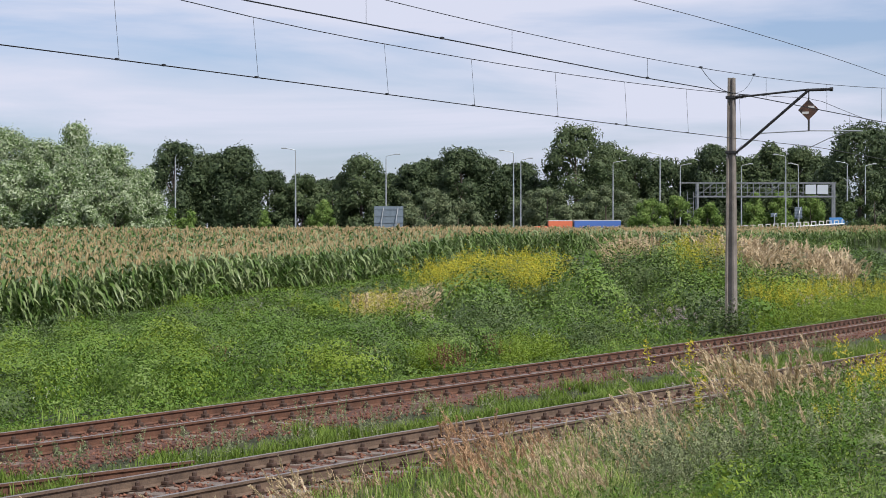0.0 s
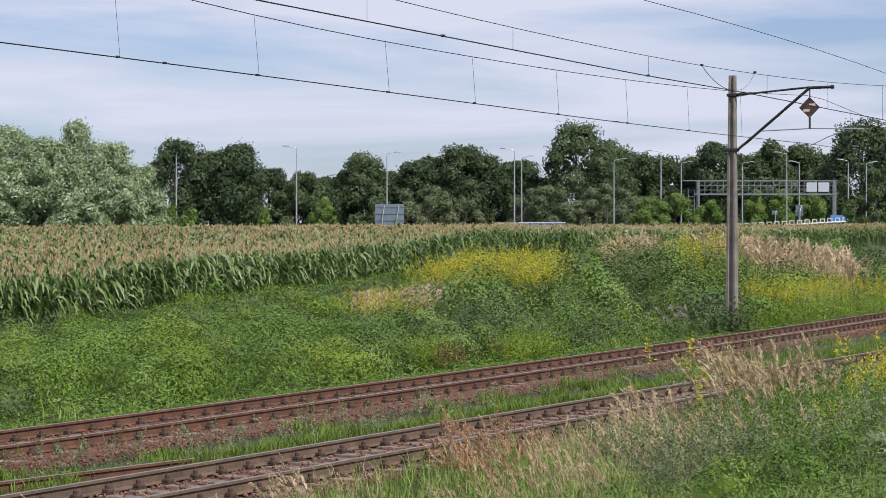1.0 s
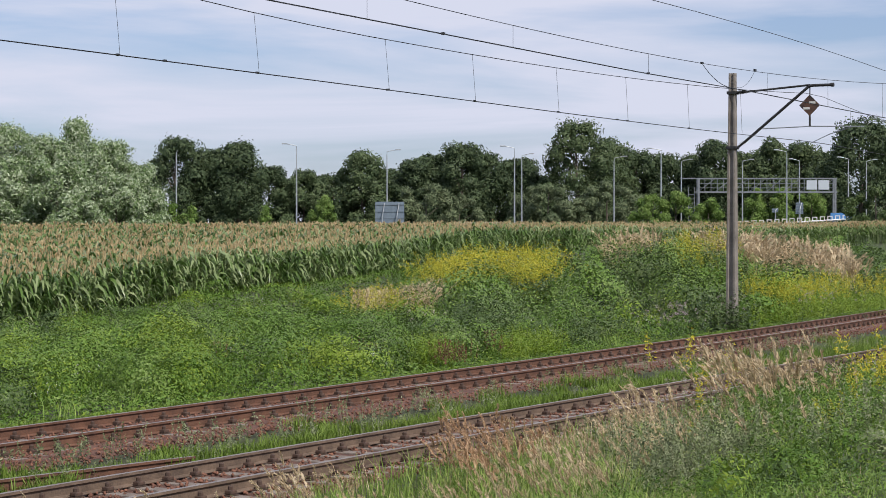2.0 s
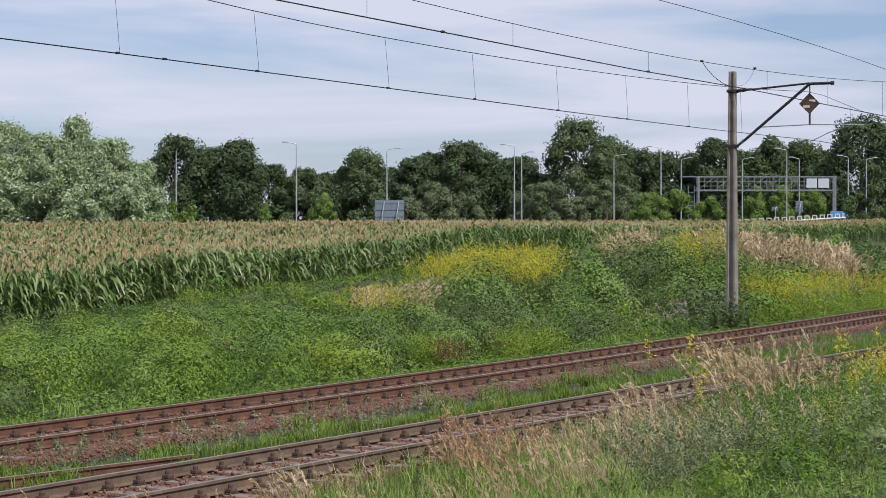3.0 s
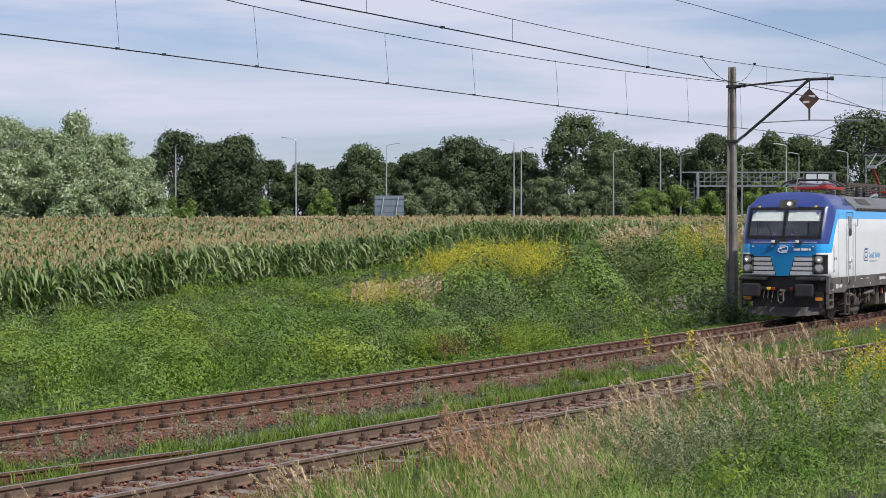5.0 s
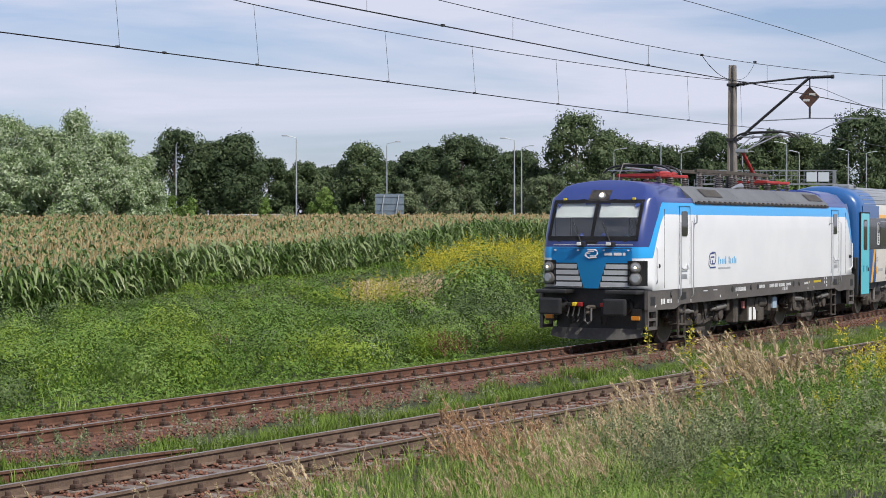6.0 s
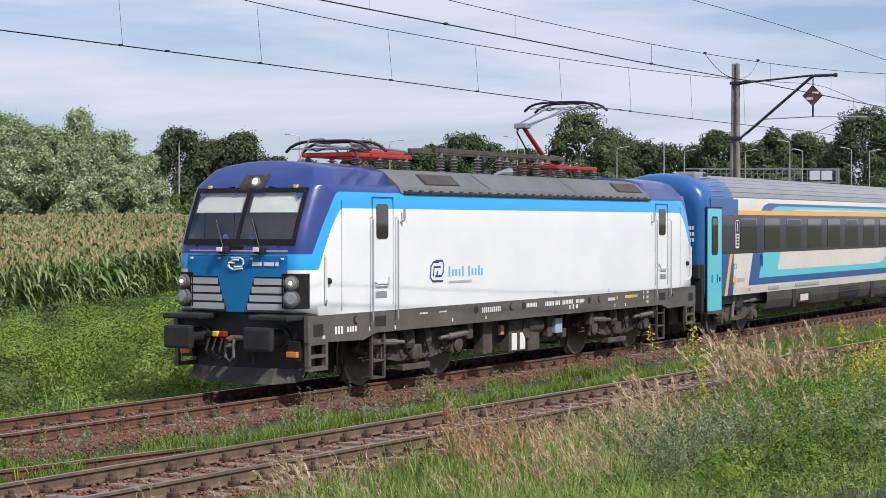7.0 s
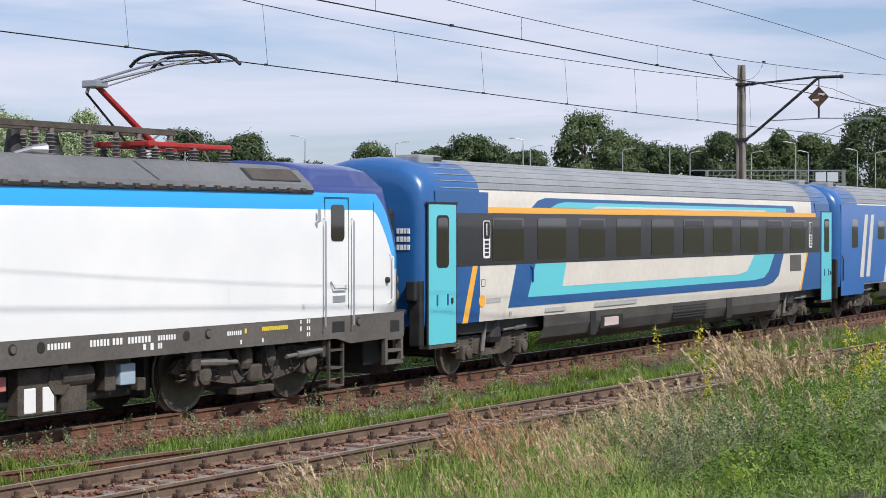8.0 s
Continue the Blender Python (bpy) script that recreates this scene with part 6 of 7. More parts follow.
def first_coach():
    c = coach_common("passenger_coach", "cream coach with dark window band and turquoise-blue swoosh", LEN, True)
    paint(c, [(0.62, 1.12), (2.0, 1.12), (2.40, 2.25), (2.40, 3.334), (2.93, 3.334), (2.95, 3.76), (0.75, 3.76), (0.75, 1.12)], COACH_BLUE, 0.014)
    paint(c, [(23.05, 1.12), (25.7, 1.12), (25.7, 3.76), (24.30, 3.76), (24.40, 3.42), (23.65, 2.25)], COACH_BLUE, 0.014)
    paint(c, [(1.84, 1.10), (2.06, 1.10), (2.49, 2.25), (2.28, 2.25)], COACH_ORANGE, 0.018)
    paint(c, [(22.92, 1.12), (23.02, 1.12), (23.66, 2.25), (23.52, 2.25)], COACH_ORANGE, 0.018)
    paint(c, [(1.62, 2.25), (24.85, 2.25), (24.85, 3.33), (1.62, 3.33)], BAND, 0.017, "window_band")
    paint(c, [(2.95, 3.335), (24.38, 3.335), (24.38, 3.46), (2.97, 3.46)], COACH_ORANGE, 0.018)
    paint(c, [(4.95, 3.464), (22.4, 3.464), (22.4, 3.52), (22.2, 3.66), (5.6, 3.68), (5.25, 3.62)], COACH_BLUE, 0.016)
    paint(c, [(5.85, 3.464), (21.6, 3.464), (21.6, 3.58), (6.6, 3.60), (6.2, 3.56)], TEAL, 0.019)
    paint(c, [(8.0, 3.464), (19.8, 3.464), (19.8, 3.51), (8.3, 3.52)], COACH_CREAM, 0.022)
    paint(c, [(4.22, 2.246), (3.85, 1.34), (19.8, 1.34), (20.5, 1.42), (21.0, 1.62), (21.42, 2.246)], COACH_BLUE, 0.014)
    paint(c, [(5.12, 2.246), (4.75, 1.53), (18.9, 1.53), (19.7, 1.58), (20.1, 1.75), (20.6, 2.246)], TEAL, 0.018)
    paint(c, [(6.66, 2.246), (6.45, 1.72), (17.6, 1.72), (18.3, 1.80), (18.9, 2.246)], COACH_CREAM, 0.022)
    for s in (-1, 1):
        yy = lambda a, b: (min(s * a, s * b), max(s * a, s * b))
        for i in range(10):
            u = 3.12 + i * 2.095
            w = part("window", rounded_plate(u, u + 1.42, 2.34, 3.24, 0.06, *yy(1.417, 1.424)), TINT, c, "brown tinted window")
            if i in (0, 2, 5, 8, 9):
                part("vent_light", box(bmesh.new(), u + 0.02, u + 1.40, *yy(1.423, 1.432), 3.00, 3.03), BAND, w)
                part("vent_pane", box(bmesh.new(), u + 0.08, u + 1.34, *yy(1.424, 1.428), 3.04, 3.20), plain("grey tinted vent pane", (0.028, 0.027, 0.025), 0.06), w)
        for u in (2.72, 23.75):
            sign = part("class_sign", rounded_plate(u, u + 0.30, 2.40, 3.18, 0.06, *yy(1.417, 1.421)), PALE_MARK, c, "narrow sign with a large 1 and small symbols")
            part("sign_field", rounded_plate(u + 0.02, u + 0.28, 2.80, 3.16, 0.05, *yy(1.421, 1.424)), RUBBER, sign)
            for i in range(4):
                part("symbol", box(bmesh.new(), u + 0.06, u + 0.24, *yy(1.421, 1.424), 2.45 + i * 0.085, 2.51 + i * 0.085), RUBBER, sign)
            if s < 0:
                txt = bpy.data.curves.new("class_number", "FONT")
                txt.body, txt.size, txt.extrude = "1", 0.36, 0.002
                tob = new("class_number", txt)
                tob.parent = sign
                tob["label"] = "white number 1"
                tob.matrix_basis = Matrix.Translation((u + 0.05, -1.427, 2.87)) @ Matrix.Rotation(radians(90), 4, "X")
                txt.materials.append(PALE_MARK)
        part("display", rounded_plate(22.0, 23.0, 1.72, 2.20, 0.03, *yy(1.412, 1.42)), SKIRT, c, "grey destination display")
        entrance(c, 0.47, 1.55, s, TEAL)
        entrance(c, 24.95, 25.95, s, TEAL)
        part("door_head", box(bmesh.new(), 0.4, 1.62, *yy(1.40, 1.43), 3.5, 3.54), RUBBER, c)
        part("emblem", disc(bmesh.new(), (2.68, s * 1.402, 1.52), (0, s, 0), [(0, 0.13), (0.014, 0.13), (0.016, 0.09)], 16), COACH_ORANGE, c)
        for x0, x1, z, h in ((2.86, 3.5, 1.52, 0.10), (8.2, 10.6, 1.24, 0.10), (5.6, 6.6, 1.22, 0.09), (3.9, 4.0, 1.22, 0.08)):
            part("lettering_bar", box(bmesh.new(), x0, x1, *yy(1.40, 1.414), z - h / 2, z + h / 2), plain("grey lettering", (0.36, 0.36, 0.36), 0.6), c)
        part("white_frame", bm_frame(2.65, 2.82, 1.82, 1.97, 0.015, *yy(1.40, 1.415)), SKIRT, c)
        part("grip_rail", tube(bmesh.new(), [(4.85, s * 1.41, 2.2), (4.95, s * 1.44, 2.15), (4.95, s * 1.44, 1.85)], 0.02, 5), NAVY, c)
    # number on the end wall as bars
    for i in range(3):
        for j in range(4):
            part("number_bar", box(bmesh.new(), 0.284, 0.304, -1.10 + j * 0.08, -1.045 + j * 0.08, 2.92 - i * 0.16, 3.02 - i * 0.16), PALE_MARK, c)
    part("tail_lamp", disc(bmesh.new(), (0.35, -1.15, 1.75), (-1, -0.2, 0), [(0, 0.10), (0.05, 0.10), (0.06, 0.07)], 16), LENS, c)
    part("cable_socket", box(bmesh.new(), 0.12, 0.35, -1.32, -1.1, 1.6, 2.0, 0.04), RUBBER, c)


def bm_frame(x0, x1, z0, z1, w, y0, y1):
    bm = bmesh.new()
    for a, b, q, r in ((x0, x0 + w, z0, z1), (x1 - w, x1, z0, z1), (x0, x1, z0, z0 + w), (x0, x1, z1 - w, z1)):
        box(bm, a, b, y0, y1, q, r)
    return bm


def second_coach():
    c = coach_common("passenger_coach", "blue coach with slanted white stripes beside its end door", LEN + COACH_LEN, False)
    bright = surface("mid blue coach paint", (0.014, 0.12, 0.39), (0.02, 0.14, 0.44), 0.8, 0.3, fine=9.0, coat=0.4)
    paint(c, [(0.62, 0.80), (3.4, 0.80), (3.4, 1.15), (6.0, 1.15), (7.2, 3.50), (7.2, 3.76), (0.62, 3.76)], bright, 0.014)
    paint(c, [(6.7, 2.25), (25.5, 2.25), (25.5, 3.33), (7.1, 3.33)], BAND, 0.018, "window_band")
    for u in (2.9, 3.7):
        paint(c, [(u, 1.35), (u + 0.45, 1.35), (u + 1.0, 3.45), (u + 0.62, 3.45)], COACH_CREAM, 0.018)
    for s in (-1, 1):
        yy = lambda a, b: (min(s * a, s * b), max(s * a, s * b))
        part("window", rounded_plate(1.9, 2.6, 2.35, 3.3, 0.06, *yy(1.41, 1.42)), TINT, c)
        part("window", rounded_plate(5.2, 6.1, 2.6, 3.24, 0.06, *yy(1.41, 1.42)), TINT, c)
        for i in range(8):
            part("window", rounded_plate(7.6 + i * 2.1, 9.0 + i * 2.1, 2.34, 3.24, 0.06, *yy(1.415, 1.422)), TINT, c)
        part("end_rail", tube(bmesh.new(), [(0.75, s * 1.40, 2.1), (0.72, s * 1.46, 2.0), (0.72, s * 1.46, 1.3)], 0.025, 6), RUBBER, c)


locomotive()
first_coach()
second_coach()


# ---- trees ----
def tree(name, label, k, depth, height, width, mat, seed, lobes=20, leaf=0.5, count=11000, low=0.1, slim=0.6, airy=0.0, pointed=0.0, category="tree"):
    """Trunk, limbs and a crown of leafy lobes with gaps between them."""
    r = np.random.default_rng(seed)
    x, y, z = on_land(k, depth)
    top = empty(name, pose(x, y, z))
    tagged(top, label, category, "trees behind the field")
    lean = r.normal(0, 0.02 * height, 2)
    bm = tube(bmesh.new(), [(0, 0, -2.0), (lean[0] * 0.3, lean[1] * 0.3, height * 0.3), (lean[0], lean[1], height * 0.85)], [height * 0.022, height * 0.017, height * 0.004], 8)
    part("trunk", bm, WOOD, top)
    centres, sizes = [], []
    for i in range(lobes):
        h = low + (1.0 - low) * (i + r.random()) / lobes
        round_top = math.sqrt(max(0.05, 1 - (max(0.0, h - 0.42) / 0.60) ** 2))
        prof = (1 - pointed) * round_top + pointed * (1.12 - h)
        size = height * r.uniform(0.10, 0.17) * (0.65 + 0.35 * prof)
        ang = i * 2.4 + r.normal(0, 0.5)
        rad = max(0.0, width / 2 * prof - size * 0.7) * math.sqrt(r.uniform(0.35, 1.0))
        c = np.array([math.cos(ang) * rad + lean[0] * h, math.sin(ang) * rad + lean[1] * h, min(h * height, height - size * 0.85)])
        centres.append(c)
        sizes.append(size)
        if i % 5 == 0:
            p0 = np.array([lean[0] * 0.4, lean[1] * 0.4, max(0.12 * height, c[2] - 0.25 * height)])
            part("limb", tube(bmesh.new(), [p0, (p0 + c) / 2 + [0, 0, 0.03 * height], c], [height * 0.007, height * 0.005, height * 0.002], 5), WOOD, top)
    centres, sizes = np.array(centres), np.array(sizes)
    # outer leaves on the lobes, small twigs of them standing out
    own = r.choice(lobes, count, p=sizes ** 2 / np.sum(sizes ** 2))
    d = normed(r.normal(size=(count, 3)) + [0, 0, 0.25])
    twig = r.normal(size=(lobes, 9, 3))
    knob = np.max(np.einsum("nk,nqk->nq", d, normed(twig.reshape(-1, 3)).reshape(lobes, 9, 3)[own]), 1)
    out = (0.62 + 0.52 * knob ** 5) * (1 + airy * r.normal(size=count) * 0.25)
    p = centres[own] + d * (sizes[own] * out)[:, None] * [1, 1, 0.92] + r.normal(0, leaf * 0.35, (count, 3))
    buried = np.zeros(count, bool)
    for c, sz in zip(centres, sizes):
        buried |= np.linalg.norm(p - c, axis=1) < sz * 0.55
    p, d = p[~buried], d[~buried]
    # dense shaded heart of each lobe
    m = count // 8
    own = r.choice(lobes, m)
    e = normed(r.normal(size=(m, 3)))
    heart = centres[own] + e * (sizes[own] * 0.55)[:, None]
    pts = np.concatenate([p, heart])
    face = np.concatenate([d + r.normal(0, 0.5, d.shape), e])
    size = np.concatenate([np.full(len(p), leaf), np.full(m, leaf * 2.4)])
    foliage("crown", pts, face, size, slim, [mat], parent=top)
    return top


def woods():
    dark = "dense dark green deciduous tree behind the field"
    # a closed row of dark trees along the motorway
    west = ((-0.255, 395, 15, 16, OAK), (-0.215, 390, 14, 15, OAK), (-0.185, 385, 17, 16, POPLAR), (-0.150, 380, 21.0, 14, OAK), (-0.128, 385, 18.6, 13, OAK), (-0.113, 380, 20, 11, OAK), (-0.097, 390, 15, 11, OAK), (-0.078, 385, 14, 12, POPLAR), (-0.062, 392, 13.5, 12, OAK), (-0.045, 380, 18, 12.5, POPLAR), (-0.030, 395, 14.5, 11, OAK), (-0.016, 385, 16.5, 11, OAK), (-0.004, 388, 17.5, 11, OAK), (0.010, 384, 19.8, 13, OAK), (0.026, 388, 17.8, 13, OAK))
    east = ((0.040, 395, 17, 12, OAK), (0.053, 392, 13, 10, OAK), (0.074, 380, 24.5, 17, POPLAR), (0.092, 388, 21, 13, POPLAR), (0.108, 392, 18.5, 13, OAK), (0.124, 396, 18, 13, OAK), (0.138, 398, 18, 10, POPLAR), (0.150, 388, 20.5, 13, OAK), (0.166, 392, 18, 12, POPLAR), (0.181, 388, 20.8, 11, POPLAR), (0.196, 392, 20.2, 12, POPLAR), (0.210, 396, 18.5, 12, OAK), (0.230, 372, 24.2, 17, OAK), (0.252, 376, 23.0, 16, OAK))
    for i, (k, depth, h, w, mat) in enumerate(west + east):
        tree("tree", dark, k, depth, h * 1.0, w * 1.3, mat, 100 + i, lobes=38, leaf=0.6, count=13000, low=0.06, airy=0.5 if k in (0.074, -0.150, -0.113) else 0.2, pointed=0.35 if mat is POPLAR else 0.1)
    for i, (k, depth, h, w) in enumerate(((-0.010, 330, 9.6, 15), (0.008, 335, 7.6, 11), (0.057, 335, 9.8, 13), (0.090, 340, 10.5, 13), (0.108, 345, 8.0, 11), (0.045, 340, 8, 10), (0.075, 338, 7, 10))):
        tree("bushy_tree", "rounded grey-green bushy tree behind the field", k, depth, h, w, OLIVE, 200 + i, lobes=18, leaf=0.45, count=7000, low=0.08)
    for i, (k, depth, h, w, mat) in enumerate(((-0.066, 330, 7.6, 6, BRIGHT), (0.115, 275, 6.6, 8, BRIGHT), (0.128, 275, 7.0, 8, BRIGHT), (0.146, 278, 6.0, 5, BRIGHT), (0.172, 330, 9, 6, BRIGHT), (0.186, 330, 9.2, 6, BRIGHT), (0.203, 330, 8.4, 7, BRIGHT),
                                               (0.239, 262, 7.6, 11, SHRUB), (0.258, 262, 7.2, 10, SHRUB))):
        tree("bush", "light green leafy bush beside the motorway" if mat is BRIGHT else "dark green leafy bush beside the motorway", k, depth, h, w, mat, 300 + i, lobes=14, leaf=0.34, count=5500, low=0.08, category="bush")
    # willows at the edge of the field
    for i, (k, depth, h, w) in enumerate(((-0.262, 205, 15.0, 14), (-0.240, 215, 14.6, 12), (-0.222, 210, 13.0, 11), (-0.203, 222, 15.6, 7.5), (-0.188, 212, 12.6, 11), (-0.170, 214, 10.0, 9), (-0.215, 196, 9.5, 12), (-0.245, 198, 10, 12), (-0.182, 203, 8.5, 9))):
        tree("willow", "silvery green willow at the edge of the maize field", k, depth, h, w, WILLOW, 400 + i, lobes=30, leaf=0.40, slim=0.42, count=21000, low=0.06, airy=0.6, pointed=0.8 if k == -0.203 else 0.2)
    for i, (k, depth, h) in enumerate(((-0.150, 215, 4.2), (-0.139, 214, 4.0), (-0.144, 216, 3.0), (-0.099, 245, 3.8))):
        tree("sapling", "light green sapling behind the maize", k, depth, h + 1.2, 2.4, BRIGHT, 500 + i, lobes=9, leaf=0.28, count=900, low=0.25, airy=0.8, pointed=0.6, category="sapling")


woods()


# ---- maize field ----
def maize(seed, leaves=10, low=0.12, tassels=3, plume=1.0):
    sp, r = Sprig(), np.random.default_rng(seed)
    H = r.uniform(2.1, 2.4)
    sp.strip([(0, 0, 0), (0, 0, H * 0.5), (0.02, 0, H)], [0.035, 0.025], (1, 0, 0))
    for i in range(leaves):
        h = H * (low + (0.93 - low) * i / (leaves - 1))
        ang = (i % 2) * math.pi + r.normal(0, 0.5)
        d = np.array([math.cos(ang), math.sin(ang), 0])
        L = r.uniform(0.65, 1.0) * (1 - 0.3 * abs(i / leaves - 0.5))
        s = np.array([-d[1], d[0], r.normal(0, 0.45)])
        droop = r.uniform(0.0, 0.8)
        p0 = np.array([0, 0, h])
        sp.strip([p0, p0 + d * L * 0.33 + [0, 0, L * 0.40], p0 + d * L * 0.68 + [0, 0, L * (0.40 - droop * 0.4)], p0 + d * L + [0, 0, L * (0.12 - droop)]], [0.07, 0.15, 0.115], s)
    for i in range(tassels):
        ang, t = r.uniform(0, math.tau), r.uniform(0.1, 0.36)
        d = np.array([math.cos(ang) * t, math.sin(ang) * t, 1.0])
        p0 = np.array([0.02, 0, H - 0.03])
        sp.strip([p0, p0 + d * 0.2, p0 + d * r.uniform(0.3, 0.42) - [0, 0, t * 0.1]], [0.018 * plume, 0.03 * plume], (math.sin(ang), -math.cos(ang), 0.2), 1)
    return sp


def maize_field():
    near = [maize(i, 10, 0.12, 5, 1.2) for i in range(10)]
    mid = [maize(50 + i, 5, 0.5, 7, 1.7) for i in range(8)]
    far = [maize(70 + i, 3, 0.6, 9, 2.6) for i in range(8)]
    ux, uy = 0.969, 0.246
    pts = [[], [], []]
    # rows run along the field's edge, ever sparser with distance
    d, row = 0.0, 0
    while d < 230:
        close = d < 5.5
        step = 0.23 if close else min(0.44 + d * 0.010, 2.0)
        s = np.arange(-45, 260, step)
        s = s + rng.normal(0, step * 0.25, len(s))
        x = 61 + s * ux - d * uy
        y = field_edge(61 + s * ux) + d * ux + rng.normal(0, 0.06, len(s))
        q = np.stack([x, y], 1) - [0, -20.044]
        deep, side = q @ AHEAD, q @ ASIDE
        keep = (deep < 262) & (np.abs(side / deep) < 0.275) & (deep > 40)
        kind = 0 if close else 1
        reach = 235 if d < 3.5 else 150
        thin = (deep < 120) | (rng.random(len(s)) < 0.7)
        for part_of, sel in ((kind, keep & (deep < reach) & (thin | (not close))), (max(kind, 2), keep & (deep >= reach))):
            pts[part_of].append(np.stack([x[sel], y[sel], land(x[sel], y[sel])], 1))
        row += 1
        d += 0.72 if close else min(0.8 + d * 0.012, 2.6)
    for kind, group in zip((near, mid, far), pts):
        p = np.concatenate(group)
        swell = np.array([noise.noise((a * 0.06, b * 0.06, 0.0)) + 0.6 * noise.noise((a * 0.3, b * 0.3, 3.0)) for a, b, _ in p])
        ob = bake("maize_plants", kind, p, rng.normal(1.0, 0.055, len(p)) + 0.07 * swell, [MAIZE, TASSEL], lean=0.05)
        tagged(ob, "tall green maize with tan tassels in rows", "maize", kind="stuff")


maize_field()


# ---- grass, weeds and flowers ----
def tuft(seed, n=14, height=0.35, width=0.012, spread=0.10, bow=0.5, slot=0):
    sp, r = Sprig(), np.random.default_rng(seed)
    for _ in range(n):
        ang = r.uniform(0, math.tau)
        d = np.array([math.cos(ang), math.sin(ang), 0])
        p0 = np.array([r.normal(0, spread), r.normal(0, spread), -0.03])
        h, b = height * r.uniform(0.55, 1.2), bow * r.uniform(0.3, 1.3)
        sp.strip([p0, p0 + d * h * b * 0.3 + [0, 0, h * 0.6], p0 + d * h * b + [0, 0, h * (1.0 - 0.25 * b)]], [width, width * 0.8], (-d[1], d[0], 0), slot)
    return sp


def weed(seed, height=0.6, stems=4, leaves=12, size=0.09, slim=0.45, bush=0.14, head=None, head_n=14, slots=(0, 1)):
    """A leafy plant of several stems; head adds flowers at the tops: plume, umbel or knob."""
    sp, r = Sprig(), np.random.default_rng(seed)
    for _ in range(stems):
        ang = r.uniform(0, math.tau)
        d = np.array([math.cos(ang), math.sin(ang), 0]) * r.uniform(0.2, 1.0)
        b = np.array([r.normal(0, bush), r.normal(0, bush), -0.03])
        h = height * r.uniform(0.7, 1.1)
        tip = b + d * h * 0.28 + [0, 0, h]
        sp.strip([b, (b + tip) / 2 + [0, 0, h * 0.05], tip], [0.009, 0.007], (-d[1], d[0], 0))
        for i in range(leaves):
            f = 0.15 + 0.85 * (i + r.random()) / leaves
            q = b + (tip - b) * f
            a = any_way(r, 0.25)
            a[2] = a[2] * 0.5 + 0.1
            a = unit(a)
            c = unit(np.cross(a, [0, 0, 1]) + r.normal(0, 0.3, 3))
            s = size * (1.15 - 0.6 * f) * r.uniform(0.7, 1.3)
            sp.leaf(q, a, c, s, s * slim)
        if head == "plume":
            for i in range(head_n):
                a = any_way(r, 0.5)
                q = tip - unit(tip - b) * h * 0.25 * r.random() + a * 0.05 * r.random()
                sp.leaf(q, a, unit(np.cross(a, any_way(r))), 0.045 * r.uniform(0.7, 1.5), 0.022, slots[1])
        elif head == "knob":
            for i in range(head_n):
                a = any_way(r, 0.6)
                sp.leaf(tip + r.normal(0, 0.03, 3), a, unit(np.cross(a, any_way(r))), 0.035, 0.02, slots[1])
        elif head == "spike":
            for i in range(head_n):
                q = tip - (tip - b) * 0.45 * r.random()
                a = any_way(r, 0.8)
                sp.leaf(q, a, unit(np.cross(a, any_way(r))), 0.05, 0.022, slots[1])
    return sp


def reed(seed, height=1.15, n=4, tufts=34, big=1.0):
    """Wood small-reed: thin stems with narrow, nodding feathery plumes."""
    sp, r = Sprig(), np.random.default_rng(seed)
    for _ in range(n):
        d = unit(np.array([1.0, r.normal(0, 0.5), 0]))
        b = np.array([r.normal(0, 0.13), r.normal(0, 0.13), -0.03])
        h = height * r.uniform(0.7, 1.1)
        bow = r.uniform(0.3, 0.95)
        tip = b + d * 0.10 * bow * h + [0, 0, h * 0.74]
        sp.strip([b, b + d * 0.03 * h + [0, 0, h * 0.4], tip], [0.006 * big, 0.005 * big], (-d[1], d[0], 0))
        arc = lambda f: tip + d * (0.05 * f + 0.13 * bow * f * f) * h + [0, 0, h * (0.30 * f - 0.12 * bow * f * f)]
        for side in ((-d[1], d[0], 0), (0.4 * d[0], 0.4 * d[1], 0.9)):
            sp.strip([arc(f) for f in (0, 0.3, 0.6, 0.85, 1.0)], [0.008 * big, 0.02 * big, 0.018 * big, 0.01 * big], side)
        for i in range(tufts):
            f = r.random() * 0.95
            a = unit(arc(min(1.0, f + 0.12)) - arc(f) + r.normal(0, 0.012, 3) * h)
            sp.leaf(arc(f) + r.normal(0, 0.006, 3), a, unit(np.cross(a, any_way(r))), 0.06 * big * (1.2 - 0.5 * f), 0.012 * big)
        for i in range(2):
            ang = r.uniform(0, math.tau)
            e = np.array([math.cos(ang), math.sin(ang), 0])
            sp.strip([b, b + e * 0.12 * h + [0, 0, h * 0.4], b + e * 0.35 * h + [0, 0, h * 0.45]], [0.007, 0.006], (-e[1], e[0], 0), 1)
    return sp


def polar(n, k0, k1, d0, d1, power=1.0):
    """n random places between two bearings and two distances, evenly over the ground."""
    k = rng.uniform(k0, k1, n)
    d = np.sqrt(d0 * d0 + (d1 * d1 - d0 * d0) * rng.random(n) ** power)
    q = np.array([0.0, -20.044]) + AHEAD * d[:, None] + ASIDE * (k * d)[:, None]
    return q[:, 0], q[:, 1], k, d


def sow(name, label, category, sprigs, x, y, scale, mats, lean=0.15, yaw=None, sink=0.0):
    ob = bake(name, sprigs, np.stack([x, y, land(x, y) - sink], 1), scale, mats, lean=lean, yaw=yaw)
    return tagged(ob, label, category, kind="stuff")


def drift(x, y, size, seed=0.0):
    return np.array([noise.noise((a / size, b / size, seed)) for a, b in zip(x, y)])


